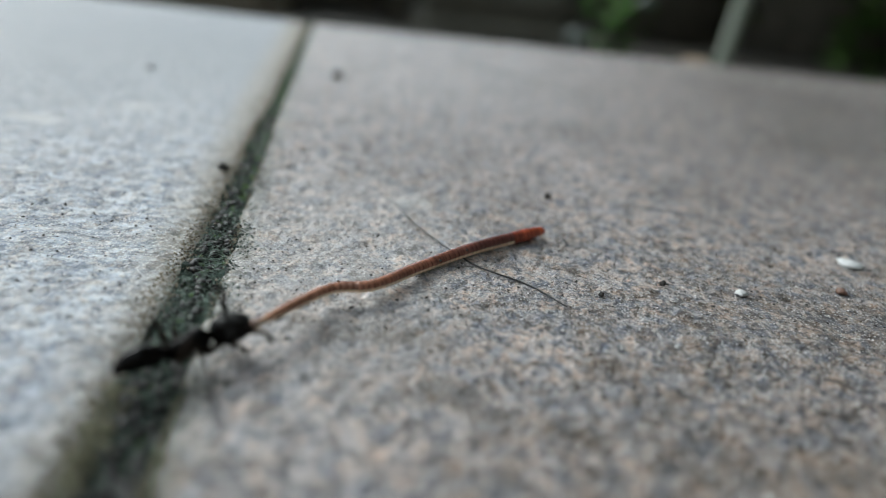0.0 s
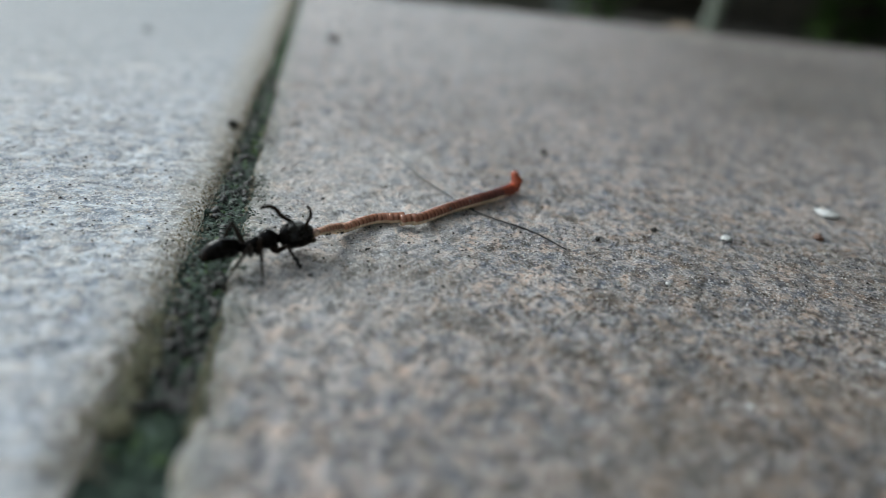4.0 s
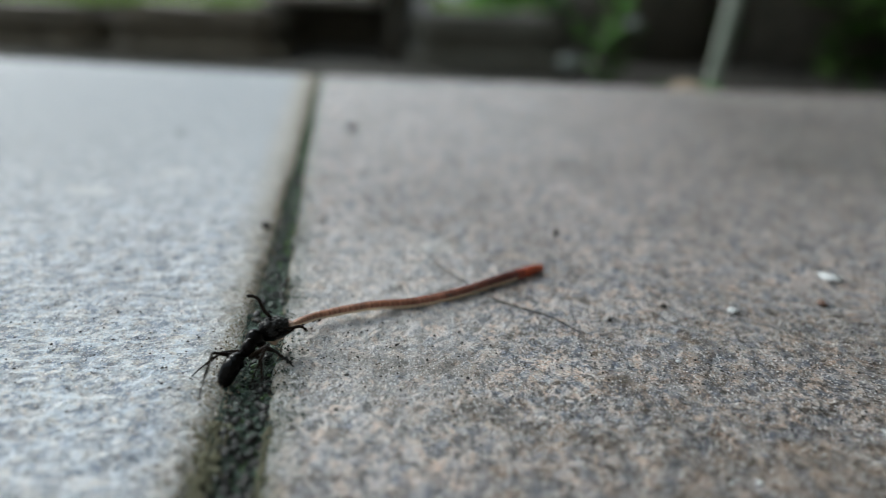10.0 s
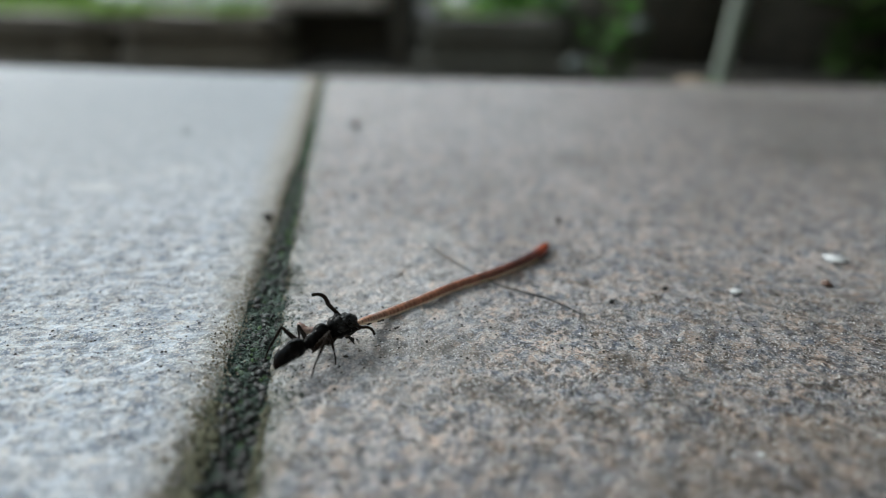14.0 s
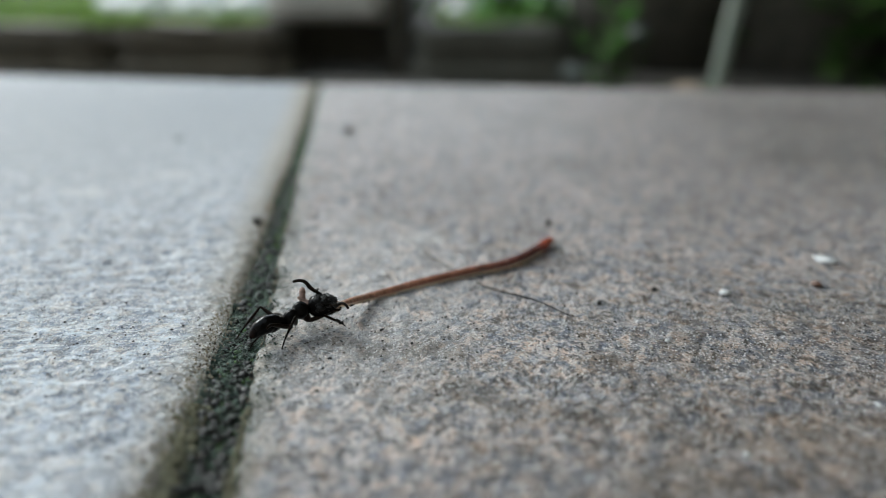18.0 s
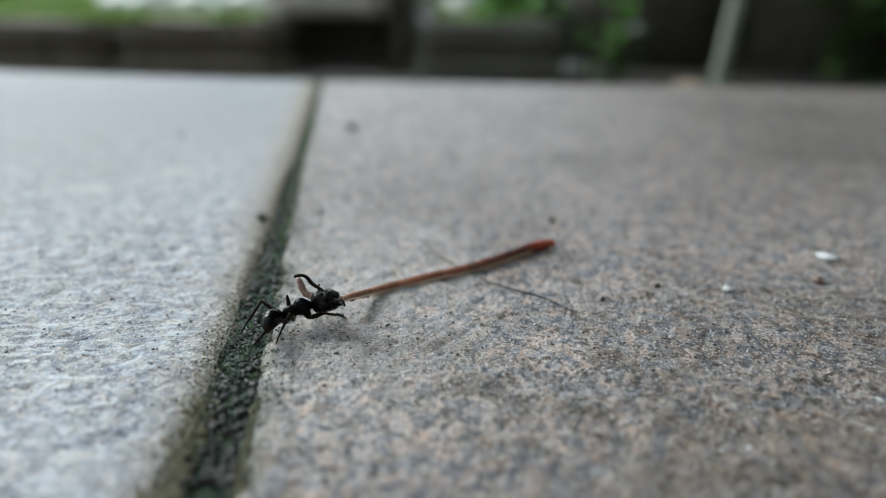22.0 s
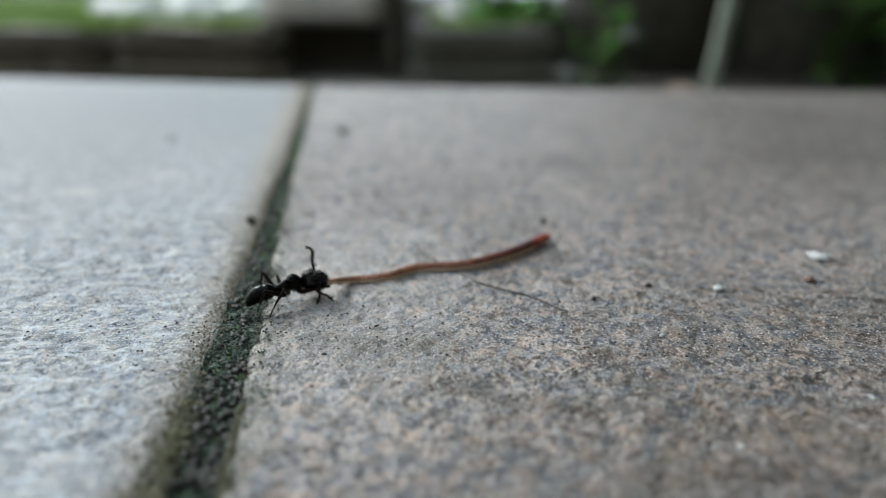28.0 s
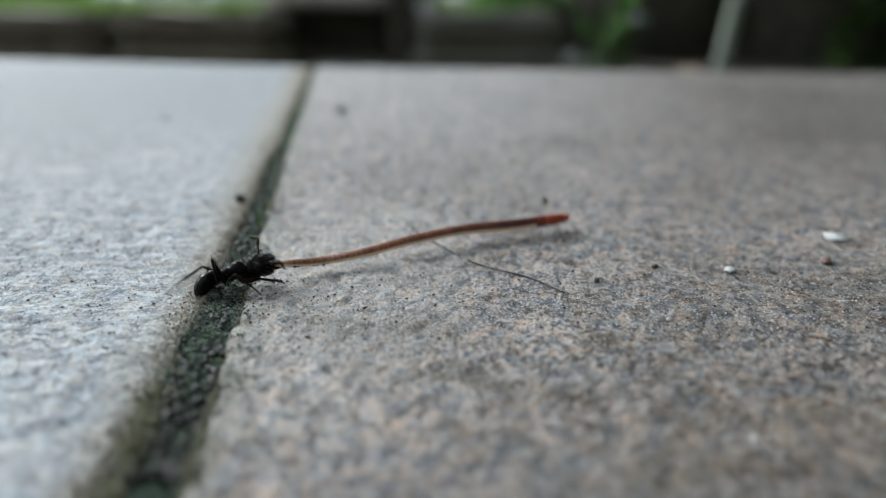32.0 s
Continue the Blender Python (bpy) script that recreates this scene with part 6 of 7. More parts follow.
    ant_at(3.5, (-18.47, 61.01, 1.40), (-15.78, 63.88, 1.76), (-12.68, 66.10, 2.60), (-9.70, 67.60, 2.37), (-15.23, 66.40, 4.69),
           (-11.8, 68.7, 0.1), (-10.2, 64.5, 0.1), (-19.8, 73.9, -0.6), (-14.4, 61.4, 0.1), (-18.8, 64.3, -0.7), (-18.0, 60.1, -0.6), droop=(0.22, 0.37, 0.90))
    ant_at(5.5, (-23.97, 60.38, 1.13), (-20.50, 60.90, 2.30), (-17.44, 62.60, 2.60), (-13.86, 63.32, 1.94), (-16.90, 62.90, 5.38),
           (-16.0, 65.0, 0.1), (-15.2, 58.9, 0.1), (-21.2, 65.6, -0.0), (-17.6, 58.9, 0.1), (-26.0, 61.8, -0.1), (-20.9, 57.3, -0.0), droop=(0.31, -0.18, 0.93))
    ant_at(5.8, (-23.08, 63.55, 1.72), (-20.64, 66.42, 2.13), (-17.59, 68.40, 2.60), (-13.49, 67.84, 0.89), (-16.38, 68.70, 3.58),
           (-16.1, 70.7, 0.1), (-15.4, 64.3, 0.1), (-20.8, 70.7, 0.0), (-17.6, 64.8, 0.1), (-26.5, 67.7, 0.0), (-20.8, 63.2, 0.0), droop=(0.32, -0.26, 0.91))
    ant_at(6, (-21.02, 62.54, 0.21), (-18.85, 65.61, 2.11), (-15.08, 66.99, 2.64), (-12.25, 66.98, 1.78), (-16.18, 65.54, 4.64),
           (-13.5, 69.3, 0.1), (-12.9, 62.7, 0.1), (-18.0, 68.8, 0.1), (-14.9, 63.5, 0.1), (-24.2, 66.4, 0.1), (-18.1, 61.9, 0.1), droop=(0.32, -0.31, 0.90))
    ant_at(6.2, (-20.29, 63.40, 1.25), (-18.96, 67.06, 1.96), (-15.89, 69.21, 2.60), (-12.08, 69.40, 1.62), (-16.35, 69.51, 3.95),
           (-14.4, 71.5, 0.1), (-13.4, 65.5, 0.1), (-18.9, 70.9, -0.1), (-16.0, 65.5, -0.1), (-24.5, 68.6, 0.1), (-18.8, 64.0, -0.1), droop=(0.23, -0.50, 0.84))
    ant_at(6.5, (-19.04, 62.02, 1.40), (-18.05, 65.80, 1.84), (-15.05, 68.07, 2.60), (-11.11, 68.70, 1.96), (-15.82, 68.37, 5.07),
           (-13.8, 70.4, 0.1), (-12.1, 65.3, 0.1), (-18.2, 69.6, -0.4), (-15.6, 64.1, -0.3), (-23.0, 67.4, 0.1), (-17.9, 62.7, -0.4), droop=(-0.23, -0.95, 0.20))
    ant_at(6.8, (-21.43, 61.60, 1.11), (-17.93, 64.14, 2.01), (-15.23, 66.55, 2.60), (-12.48, 68.21, 2.25), (-17.18, 66.85, 6.38),
           (-14.1, 68.9, 0.1), (-11.8, 64.7, 0.1), (-18.5, 68.0, -0.7), (-16.1, 62.3, -0.5), (-22.5, 65.8, 0.1), (-17.9, 61.1, -0.7), droop=(-0.50, -0.62, -0.61))
    ant_at(7, (-22.71, 61.54, 0.54), (-19.87, 64.05, 2.44), (-17.42, 67.28, 2.61), (-14.45, 67.69, 2.50), (-17.87, 67.12, 6.64),
           (-16.4, 69.6, 0.1), (-13.7, 66.1, 0.1), (-20.8, 68.6, -0.9), (-18.6, 62.8, -0.7), (-24.2, 66.5, 0.1), (-20.0, 61.7, -0.9), droop=(-0.50, -0.45, -0.74))
    ant_at(7.2, (-24.84, 60.42, 0.98), (-22.04, 63.50, 1.53), (-19.60, 66.43, 2.60), (-16.26, 67.97, 2.42), (-19.85, 66.73, 6.56),
           (-18.5, 68.8, 0.1), (-16.4, 64.8, 0.1), (-22.9, 67.8, -0.7), (-20.4, 62.2, -0.5), (-26.9, 66.1, -0.1), (-23.4, 61.2, -0.9), droop=(-0.37, -0.36, -0.86))
    ant_at(7.5, (-24.70, 58.26, 1.03), (-22.32, 61.63, 1.47), (-20.40, 64.83, 2.60), (-17.50, 66.82, 2.59), (-20.71, 65.13, 6.23),
           (-19.3, 67.2, 0.1), (-18.0, 62.5, 0.1), (-23.7, 66.2, -0.4), (-20.7, 60.9, -0.3), (-28.5, 65.1, -0.3), (-26.0, 60.1, -0.8), droop=(-0.10, -0.18, -0.98))
    ant_at(7.8, (-23.25, 59.48, 0.86), (-20.72, 62.80, 1.70), (-18.72, 65.86, 2.60), (-15.50, 67.13, 2.15), (-18.39, 66.16, 5.67),
           (-17.5, 68.3, 0.1), (-17.1, 62.9, 0.1), (-21.9, 67.3, -0.1), (-18.5, 62.3, -0.1), (-27.5, 66.8, -0.5), (-26.1, 61.7, -0.7), droop=(0.18, 0.02, -0.98))
    ant_at(8, (-19.95, 59.95, 0.12), (-16.64, 62.15, 1.66), (-13.07, 63.79, 2.67), (-11.16, 65.65, 1.28), (-13.35, 66.71, 6.08),
           (-11.8, 66.3, 0.1), (-12.0, 60.4, 0.1), (-16.2, 65.3, 0.1), (-12.5, 60.4, 0.1), (-22.4, 65.2, -0.7), (-21.6, 60.0, -0.7), droop=(0.33, 0.14, -0.94))
    ant_at(8.2, (-19.08, 59.38, 1.03), (-15.92, 62.22, 2.19), (-13.23, 64.53, 2.60), (-10.47, 65.89, 1.96), (-12.92, 64.83, 8.02),
           (-12.1, 67.1, 0.1), (-11.5, 61.6, 0.1), (-16.5, 65.9, -0.1), (-13.4, 61.4, -0.1), (-21.8, 65.2, -0.7), (-20.3, 60.4, -0.5), droop=(0.31, 0.09, -0.95))
    ant_at(8.5, (-19.63, 59.00, 0.98), (-16.50, 61.91, 2.30), (-13.98, 64.32, 2.60), (-11.29, 66.07, 2.28), (-15.05, 64.62, 7.10),
           (-13.1, 67.1, 0.1), (-11.2, 62.2, 0.1), (-17.3, 65.5, -0.4), (-15.3, 61.5, -0.3), (-21.4, 63.9, -0.8), (-18.8, 59.7, -0.3), droop=(0.27, 0.03, -0.96))
    ant_at(8.8, (-20.97, 58.80, 1.40), (-18.98, 62.14, 2.07), (-16.87, 64.99, 2.60), (-13.31, 66.38, 2.45), (-17.16, 65.29, 6.53),
           (-16.3, 67.9, 0.1), (-13.1, 63.6, 0.1), (-20.4, 66.0, -0.7), (-19.4, 62.5, -0.5), (-23.1, 63.5, -0.9), (-19.5, 59.9, -0.1), droop=(0.24, -0.04, -0.97))
    ant_at(9, (-20.40, 58.03, 0.70), (-19.15, 61.84, 2.07), (-16.30, 64.67, 2.64), (-13.56, 65.71, 2.29), (-17.15, 66.61, 6.35),
           (-15.9, 67.7, 0.1), (-11.8, 63.8, 0.1), (-19.9, 65.6, -0.9), (-19.6, 62.4, -0.7), (-21.8, 62.5, -0.9), (-17.5, 59.3, 0.1), droop=(0.21, -0.09, -0.97))
    ant_at(9.2, (-21.52, 58.48, 1.64), (-19.01, 61.28, 2.27), (-16.91, 64.05, 2.60), (-13.26, 65.20, 2.28), (-16.38, 64.35, 6.90),
           (-16.6, 67.0, -0.1), (-12.1, 62.4, 0.1), (-21.0, 63.7, -0.7), (-19.2, 60.7, -0.7), (-22.1, 60.4, -0.7), (-17.9, 58.4, -0.1), droop=(0.39, -0.12, -0.91))
    ant_at(9.5, (-21.50, 57.30, 0.94), (-19.77, 60.95, 2.01), (-17.65, 63.81, 2.60), (-14.50, 64.94, 2.06), (-18.04, 64.11, 5.26),
           (-17.5, 66.7, -0.4), (-12.3, 61.0, 0.1), (-22.5, 61.6, -0.4), (-18.4, 58.9, -0.7), (-22.4, 58.0, -0.4), (-18.2, 57.8, -0.3), droop=(0.66, -0.17, -0.73))
    ant_at(9.8, (-23.47, 59.30, 0.59), (-22.05, 63.12, 1.93), (-21.30, 66.57, 2.60), (-18.86, 68.86, 2.59), (-24.51, 66.87, 5.56),
           (-21.4, 69.4, -0.7), (-15.5, 62.6, 0.1), (-27.0, 62.4, -0.1), (-20.5, 60.0, -0.7), (-25.7, 58.6, -0.1), (-21.5, 60.1, -0.5), droop=(0.86, -0.19, -0.47))
    ant_at(10, (-23.00, 60.17, -0.86), (-21.48, 62.92, 1.95), (-20.52, 66.79, 2.65), (-17.54, 67.46, 2.98), (-22.08, 67.85, 6.19),
           (-20.7, 69.6, -0.9), (-14.4, 62.1, 0.1), (-26.7, 61.4, 0.1), (-18.7, 59.2, -0.7), (-24.6, 57.4, 0.1), (-20.5, 60.1, -0.7), droop=(0.93, -0.20, -0.30))
    ant_at(10.2, (-20.74, 58.70, 0.84), (-18.95, 62.36, 1.87), (-16.89, 65.33, 2.60), (-14.03, 67.15, 2.45), (-17.13, 65.63, 7.24),
           (-16.8, 68.1, -0.7), (-11.5, 61.7, 0.1), (-22.5, 61.2, 0.1), (-15.9, 58.7, -0.5), (-21.9, 56.9, 0.1), (-17.6, 59.3, -0.7), droop=(0.89, -0.25, -0.38))
    ant_at(10.5, (-18.87, 58.59, 1.11), (-16.60, 61.92, 1.84), (-13.97, 64.49, 2.60), (-11.34, 66.37, 2.33), (-15.39, 64.79, 6.93),
           (-13.6, 67.1, -0.4), (-9.6, 62.6, 0.1), (-18.7, 62.4, 0.1), (-14.1, 59.3, -0.3), (-20.3, 57.6, 0.1), (-15.7, 59.5, -0.7), droop=(0.80, -0.33, -0.50))
    ant_at(10.8, (-18.93, 58.48, 1.64), (-16.70, 61.55, 2.16), (-14.16, 64.04, 2.60), (-10.89, 65.60, 2.59), (-14.88, 64.34, 7.01),
           (-13.4, 66.5, -0.1), (-10.9, 63.8, 0.1), (-18.1, 63.9, 0.1), (-15.5, 60.3, -0.1), (-21.8, 58.6, 0.1), (-17.0, 60.0, -0.7), droop=(0.68, -0.40, -0.61))
    ant_at(11, (-21.35, 61.14, 0.10), (-17.91, 60.71, 2.36), (-15.17, 63.68, 2.62), (-12.19, 63.88, 2.46), (-16.24, 65.09, 6.13),
           (-14.2, 66.1, 0.1), (-12.6, 64.5, 0.1), (-18.5, 64.8, 0.1), (-17.3, 60.9, 0.1), (-23.7, 59.2, 0.1), (-18.7, 60.3, -0.7), droop=(0.60, -0.44, -0.67))
    ant_at(11.2, (-22.64, 58.75, 0.79), (-20.00, 62.07, 1.96), (-18.05, 65.08, 2.60), (-14.61, 66.63, 2.52), (-18.32, 65.38, 6.31),
           (-17.3, 67.5, 0.1), (-15.0, 65.2, 0.1), (-21.4, 66.1, -0.1), (-20.3, 62.4, -0.1), (-26.7, 60.4, 0.1), (-21.2, 62.1, -0.7), droop=(0.72, -0.43, -0.55))
    ant_at(11.5, (-23.72, 58.74, 0.84), (-20.93, 61.94, 2.04), (-19.25, 65.07, 2.60), (-16.11, 66.68, 2.42), (-20.68, 65.37, 5.86),
           (-18.8, 67.4, 0.1), (-15.6, 64.2, 0.1), (-22.6, 66.0, -0.4), (-21.6, 62.6, -0.3), (-28.1, 60.1, 0.1), (-21.7, 62.6, -0.7), droop=(0.88, -0.37, -0.30))
    ant_at(11.8, (-23.95, 58.01, 0.69), (-21.17, 61.38, 1.87), (-18.82, 64.20, 2.60), (-16.48, 66.39, 2.40), (-20.35, 64.50, 6.13),
           (-18.7, 66.5, 0.1), (-14.5, 62.3, 0.1), (-22.2, 65.1, -0.7), (-21.2, 62.0, -0.5), (-27.8, 59.0, 0.1), (-20.6, 62.3, -0.7), droop=(0.96, -0.28, -0.02))
    ant_at(12, (-22.84, 58.72, 0.65), (-20.41, 61.34, 2.89), (-18.00, 64.58, 2.58), (-15.26, 65.67, 2.28), (-19.31, 65.00, 6.09),
           (-18.1, 66.9, 0.1), (-13.2, 62.0, 0.1), (-21.4, 65.4, -0.9), (-20.5, 62.5, -0.7), (-27.1, 59.2, 0.1), (-19.4, 63.1, -0.7), droop=(0.96, -0.22, 0.14))
    ant_at(12.2, (-21.48, 60.07, 1.08), (-18.81, 63.12, 2.10), (-15.54, 64.95, 2.60), (-12.25, 66.28, 2.33), (-15.96, 65.25, 6.84),
           (-15.5, 67.6, 0.1), (-11.2, 63.1, 0.1), (-19.6, 65.6, -0.7), (-17.1, 62.4, -0.5), (-24.0, 59.3, 0.1), (-16.9, 62.5, -0.5), droop=(0.94, -0.34, 0.00))
    ant_at(12.5, (-14.02, 67.10, 0.40), (-12.54, 65.92, 3.10), (-11.60, 69.06, 2.60), (-8.85, 70.60, 2.15), (-14.34, 69.36, 5.93),
           (-11.3, 72.2, 0.1), (-7.8, 68.3, 0.1), (-16.5, 69.4, -0.4), (-11.8, 65.9, -0.3), (-19.1, 62.9, 0.1), (-12.9, 65.2, -0.3), droop=(0.82, -0.52, -0.23))
    ant_at(12.8, (-13.75, 61.20, 1.03), (-12.38, 64.84, 2.13), (-10.60, 67.87, 2.60), (-7.61, 69.34, 2.40), (-12.05, 68.17, 7.56),
           (-10.1, 71.4, 0.1), (-7.5, 68.2, 0.1), (-16.5, 67.9, -0.1), (-9.4, 64.0, -0.1), (-17.1, 61.3, 0.1), (-11.8, 62.6, -0.1), droop=(0.63, -0.64, -0.44))
    ant_at(13, (-14.46, 58.48, 1.45), (-12.42, 62.00, 2.70), (-10.80, 65.71, 2.59), (-8.43, 67.47, 2.72), (-12.84, 67.36, 5.97),
           (-10.2, 69.6, 0.1), (-8.1, 66.8, 0.1), (-17.3, 65.6, 0.1), (-8.7, 61.4, 0.1), (-16.6, 58.8, 0.1), (-12.0, 59.5, 0.1), droop=(0.49, -0.69, -0.54))
    ant_at(13.2, (-15.31, 58.80, 1.25), (-13.72, 62.42, 1.81), (-11.65, 65.36, 2.60), (-8.87, 67.45, 2.91), (-14.07, 65.66, 6.51),
           (-11.0, 69.0, 0.1), (-9.0, 66.5, 0.1), (-17.5, 65.4, 0.1), (-9.7, 61.3, 0.1), (-17.7, 59.4, -0.1), (-12.8, 59.2, 0.1), droop=(0.55, -0.66, -0.52))
    ant_at(13.5, (-16.19, 56.50, 1.89), (-14.58, 59.87, 2.39), (-12.91, 62.92, 2.60), (-10.06, 65.00, 2.89), (-15.01, 63.22, 6.35),
           (-12.3, 66.2, 0.1), (-10.3, 64.1, 0.1), (-17.9, 63.2, 0.1), (-11.2, 59.1, 0.1), (-19.4, 58.5, -0.3), (-14.1, 56.9, 0.1), droop=(0.64, -0.60, -0.48))
    ant_at(13.8, (-18.31, 56.48, 1.28), (-16.03, 59.69, 1.93), (-13.46, 62.26, 2.60), (-10.44, 63.99, 2.54), (-15.15, 62.56, 6.51),
           (-12.8, 65.1, 0.1), (-10.9, 63.5, 0.1), (-17.5, 62.8, 0.1), (-12.0, 58.8, 0.1), (-20.3, 59.3, -0.5), (-14.6, 56.4, 0.1), droop=(0.72, -0.54, -0.43))
    ant_at(14, (-16.87, 57.48, 1.36), (-14.10, 60.48, 2.57), (-12.42, 64.16, 2.60), (-9.63, 65.24, 2.56), (-14.29, 65.40, 5.68),
           (-11.8, 66.8, 0.1), (-9.9, 65.4, 0.1), (-15.9, 64.9, 0.1), (-11.1, 60.9, 0.1), (-19.5, 62.2, -0.7), (-13.6, 58.4, 0.1), droop=(0.77, -0.49, -0.40))
    ant_at(14.2, (-17.21, 57.90, 1.25), (-15.48, 61.45, 1.70), (-12.62, 63.93, 2.60), (-9.32, 65.43, 2.62), (-14.56, 64.23, 6.02),
           (-11.9, 66.6, 0.1), (-10.0, 65.1, 0.1), (-16.1, 64.8, 0.1), (-11.4, 60.6, 0.1), (-19.7, 62.3, -0.6), (-14.3, 58.2, 0.0), droop=(0.74, -0.53, -0.41))
    ant_at(14.5, (-13.30, 65.49, 0.40), (-11.35, 64.56, 3.04), (-9.60, 67.33, 2.60), (-6.52, 68.00, 1.89), (-11.21, 67.63, 5.90),
           (-8.9, 70.0, 0.1), (-6.9, 68.5, 0.1), (-13.0, 68.3, 0.1), (-8.5, 64.0, 0.1), (-16.8, 66.2, -0.6), (-12.1, 61.6, -0.0), droop=(0.68, -0.59, -0.43))
    ant_at(16.5, (-16.95, 66.22, 1.45), (-15.03, 69.61, 1.87), (-11.93, 71.67, 2.60), (-8.77, 73.11, 2.57), (-14.05, 71.97, 4.97),
           (-10.7, 74.4, 0.1), (-8.3, 72.6, 0.1), (-15.0, 73.5, 0.1), (-11.5, 68.1, 0.1), (-19.4, 73.9, -0.0), (-19.5, 66.0, -0.6), droop=(0.17, -0.88, -0.44))
    ant_at(16.8, (-18.32, 68.40, 1.25), (-14.90, 70.60, 1.90), (-11.82, 72.62, 2.60), (-8.20, 73.25, 2.06), (-13.58, 72.92, 5.46),
           (-10.5, 75.3, 0.1), (-8.0, 73.5, 0.1), (-14.9, 74.5, 0.1), (-11.5, 69.1, 0.1), (-19.3, 75.4, 0.0), (-20.1, 66.9, -0.6), droop=(0.09, -0.90, -0.43))
    ant_at(17, (-18.00, 65.93, 0.79), (-14.57, 67.89, 2.37), (-11.39, 70.39, 2.62), (-8.70, 71.52, 2.31), (-13.15, 71.80, 5.73),
           (-10.0, 73.1, 0.1), (-7.5, 71.2, 0.1), (-14.4, 72.4, 0.1), (-11.1, 66.8, 0.1), (-18.9, 73.5, 0.1), (-20.2, 64.7, -0.7), droop=(0.04, -0.91, -0.42))
    ant_at(17.5, (-20.34, 64.93, 0.86), (-17.07, 67.72, 1.90), (-14.31, 70.13, 2.60), (-11.07, 71.56, 2.47), (-15.31, 70.43, 5.37),
           (-13.3, 72.6, 0.1), (-10.4, 70.5, 0.1), (-19.4, 73.5, -0.3), (-15.3, 65.5, 0.1), (-22.3, 70.2, -0.3), (-21.9, 65.0, -0.7), droop=(0.46, -0.88, -0.16))
    ant_at(18, (-19.28, 63.75, 1.40), (-16.27, 66.71, 2.08), (-13.81, 69.88, 2.64), (-10.82, 70.19, 2.53), (-15.45, 69.61, 5.50),
           (-13.2, 72.2, 0.1), (-9.8, 69.9, 0.1), (-20.9, 74.6, -0.7), (-16.1, 64.2, 0.1), (-22.2, 66.9, -0.7), (-20.2, 65.4, -0.7), droop=(0.76, -0.63, 0.14))
    ant_at(18.5, (-17.06, 65.38, 1.42), (-15.34, 68.89, 1.59), (-12.65, 71.45, 2.60), (-9.21, 72.86, 2.64), (-14.35, 71.75, 4.89),
           (-11.5, 73.4, 0.1), (-8.9, 71.1, 0.1), (-17.9, 74.5, -0.3), (-14.0, 65.4, 0.1), (-21.0, 67.3, -0.7), (-19.0, 65.7, -0.7), droop=(0.81, -0.56, -0.18))
    ant_at(19, (-17.48, 65.52, 0.86), (-16.51, 69.47, 1.99), (-13.48, 72.08, 2.64), (-10.55, 72.49, 2.75), (-15.62, 72.57, 5.14),
           (-11.8, 73.6, 0.1), (-9.9, 71.4, 0.1), (-16.8, 73.4, 0.1), (-13.8, 65.6, 0.1), (-21.8, 66.8, -0.7), (-19.8, 65.1, -0.7), droop=(0.77, -0.43, -0.48))
    ant_at(19.5, (-19.42, 65.10, 1.33), (-17.01, 68.16, 2.07), (-14.64, 70.78, 2.60), (-12.03, 72.83, 2.69), (-16.53, 71.08, 5.37),
           (-13.2, 73.3, 0.1), (-10.9, 70.8, 0.1), (-18.0, 71.8, 0.1), (-14.1, 66.3, 0.1), (-21.5, 67.0, -0.8), (-19.7, 65.9, -0.7), droop=(0.71, -0.44, -0.56))
    ant_at(19.8, (-20.45, 63.29, 0.67), (-17.96, 66.62, 1.56), (-15.25, 69.25, 2.60), (-12.15, 70.82, 2.47), (-16.14, 69.55, 5.85),
           (-13.9, 72.3, 0.1), (-11.4, 69.6, 0.1), (-18.7, 70.0, 0.1), (-14.2, 65.9, 0.1), (-21.3, 66.3, -0.9), (-19.6, 65.6, -0.7), droop=(0.67, -0.44, -0.60))
    ant_at(20, (-20.31, 61.57, 2.01), (-18.50, 65.42, 2.17), (-15.96, 68.54, 2.63), (-13.00, 69.01, 2.69), (-16.73, 68.08, 6.47),
           (-14.7, 72.0, 0.1), (-12.1, 69.2, 0.1), (-19.4, 69.2, 0.1), (-14.6, 66.0, 0.1), (-21.4, 66.2, -0.9), (-19.8, 65.7, -0.7), droop=(0.64, -0.44, -0.63))
    ant_at(20.2, (-21.59, 62.95, 0.96), (-18.30, 65.72, 2.24), (-16.16, 68.49, 2.60), (-12.89, 69.83, 2.37), (-16.56, 68.79, 6.31),
           (-15.0, 71.8, 0.1), (-12.4, 69.2, 0.1), (-19.5, 69.0, 0.1), (-14.8, 65.8, 0.1), (-21.5, 66.0, -0.9), (-20.1, 65.8, -0.7), droop=(0.62, -0.53, -0.58))
    ant_at(20.5, (-22.19, 63.37, 0.96), (-18.67, 66.12, 2.36), (-16.76, 69.04, 2.60), (-13.70, 70.08, 1.98), (-17.00, 69.34, 6.19),
           (-15.7, 72.1, 0.1), (-13.2, 69.9, 0.1), (-20.0, 69.3, 0.1), (-15.4, 66.2, 0.1), (-22.0, 66.3, -0.9), (-21.0, 66.5, -0.7), droop=(0.58, -0.66, -0.48))
    ant_at(20.8, (-21.49, 62.18, 1.18), (-18.92, 65.20, 2.01), (-15.94, 67.32, 2.60), (-12.69, 68.54, 2.23), (-16.56, 67.62, 6.83),
           (-15.0, 70.1, 0.1), (-12.5, 68.2, 0.1), (-19.1, 67.3, 0.1), (-14.6, 64.2, 0.1), (-21.1, 64.3, -0.9), (-20.4, 64.9, -0.7), droop=(0.52, -0.77, -0.37))
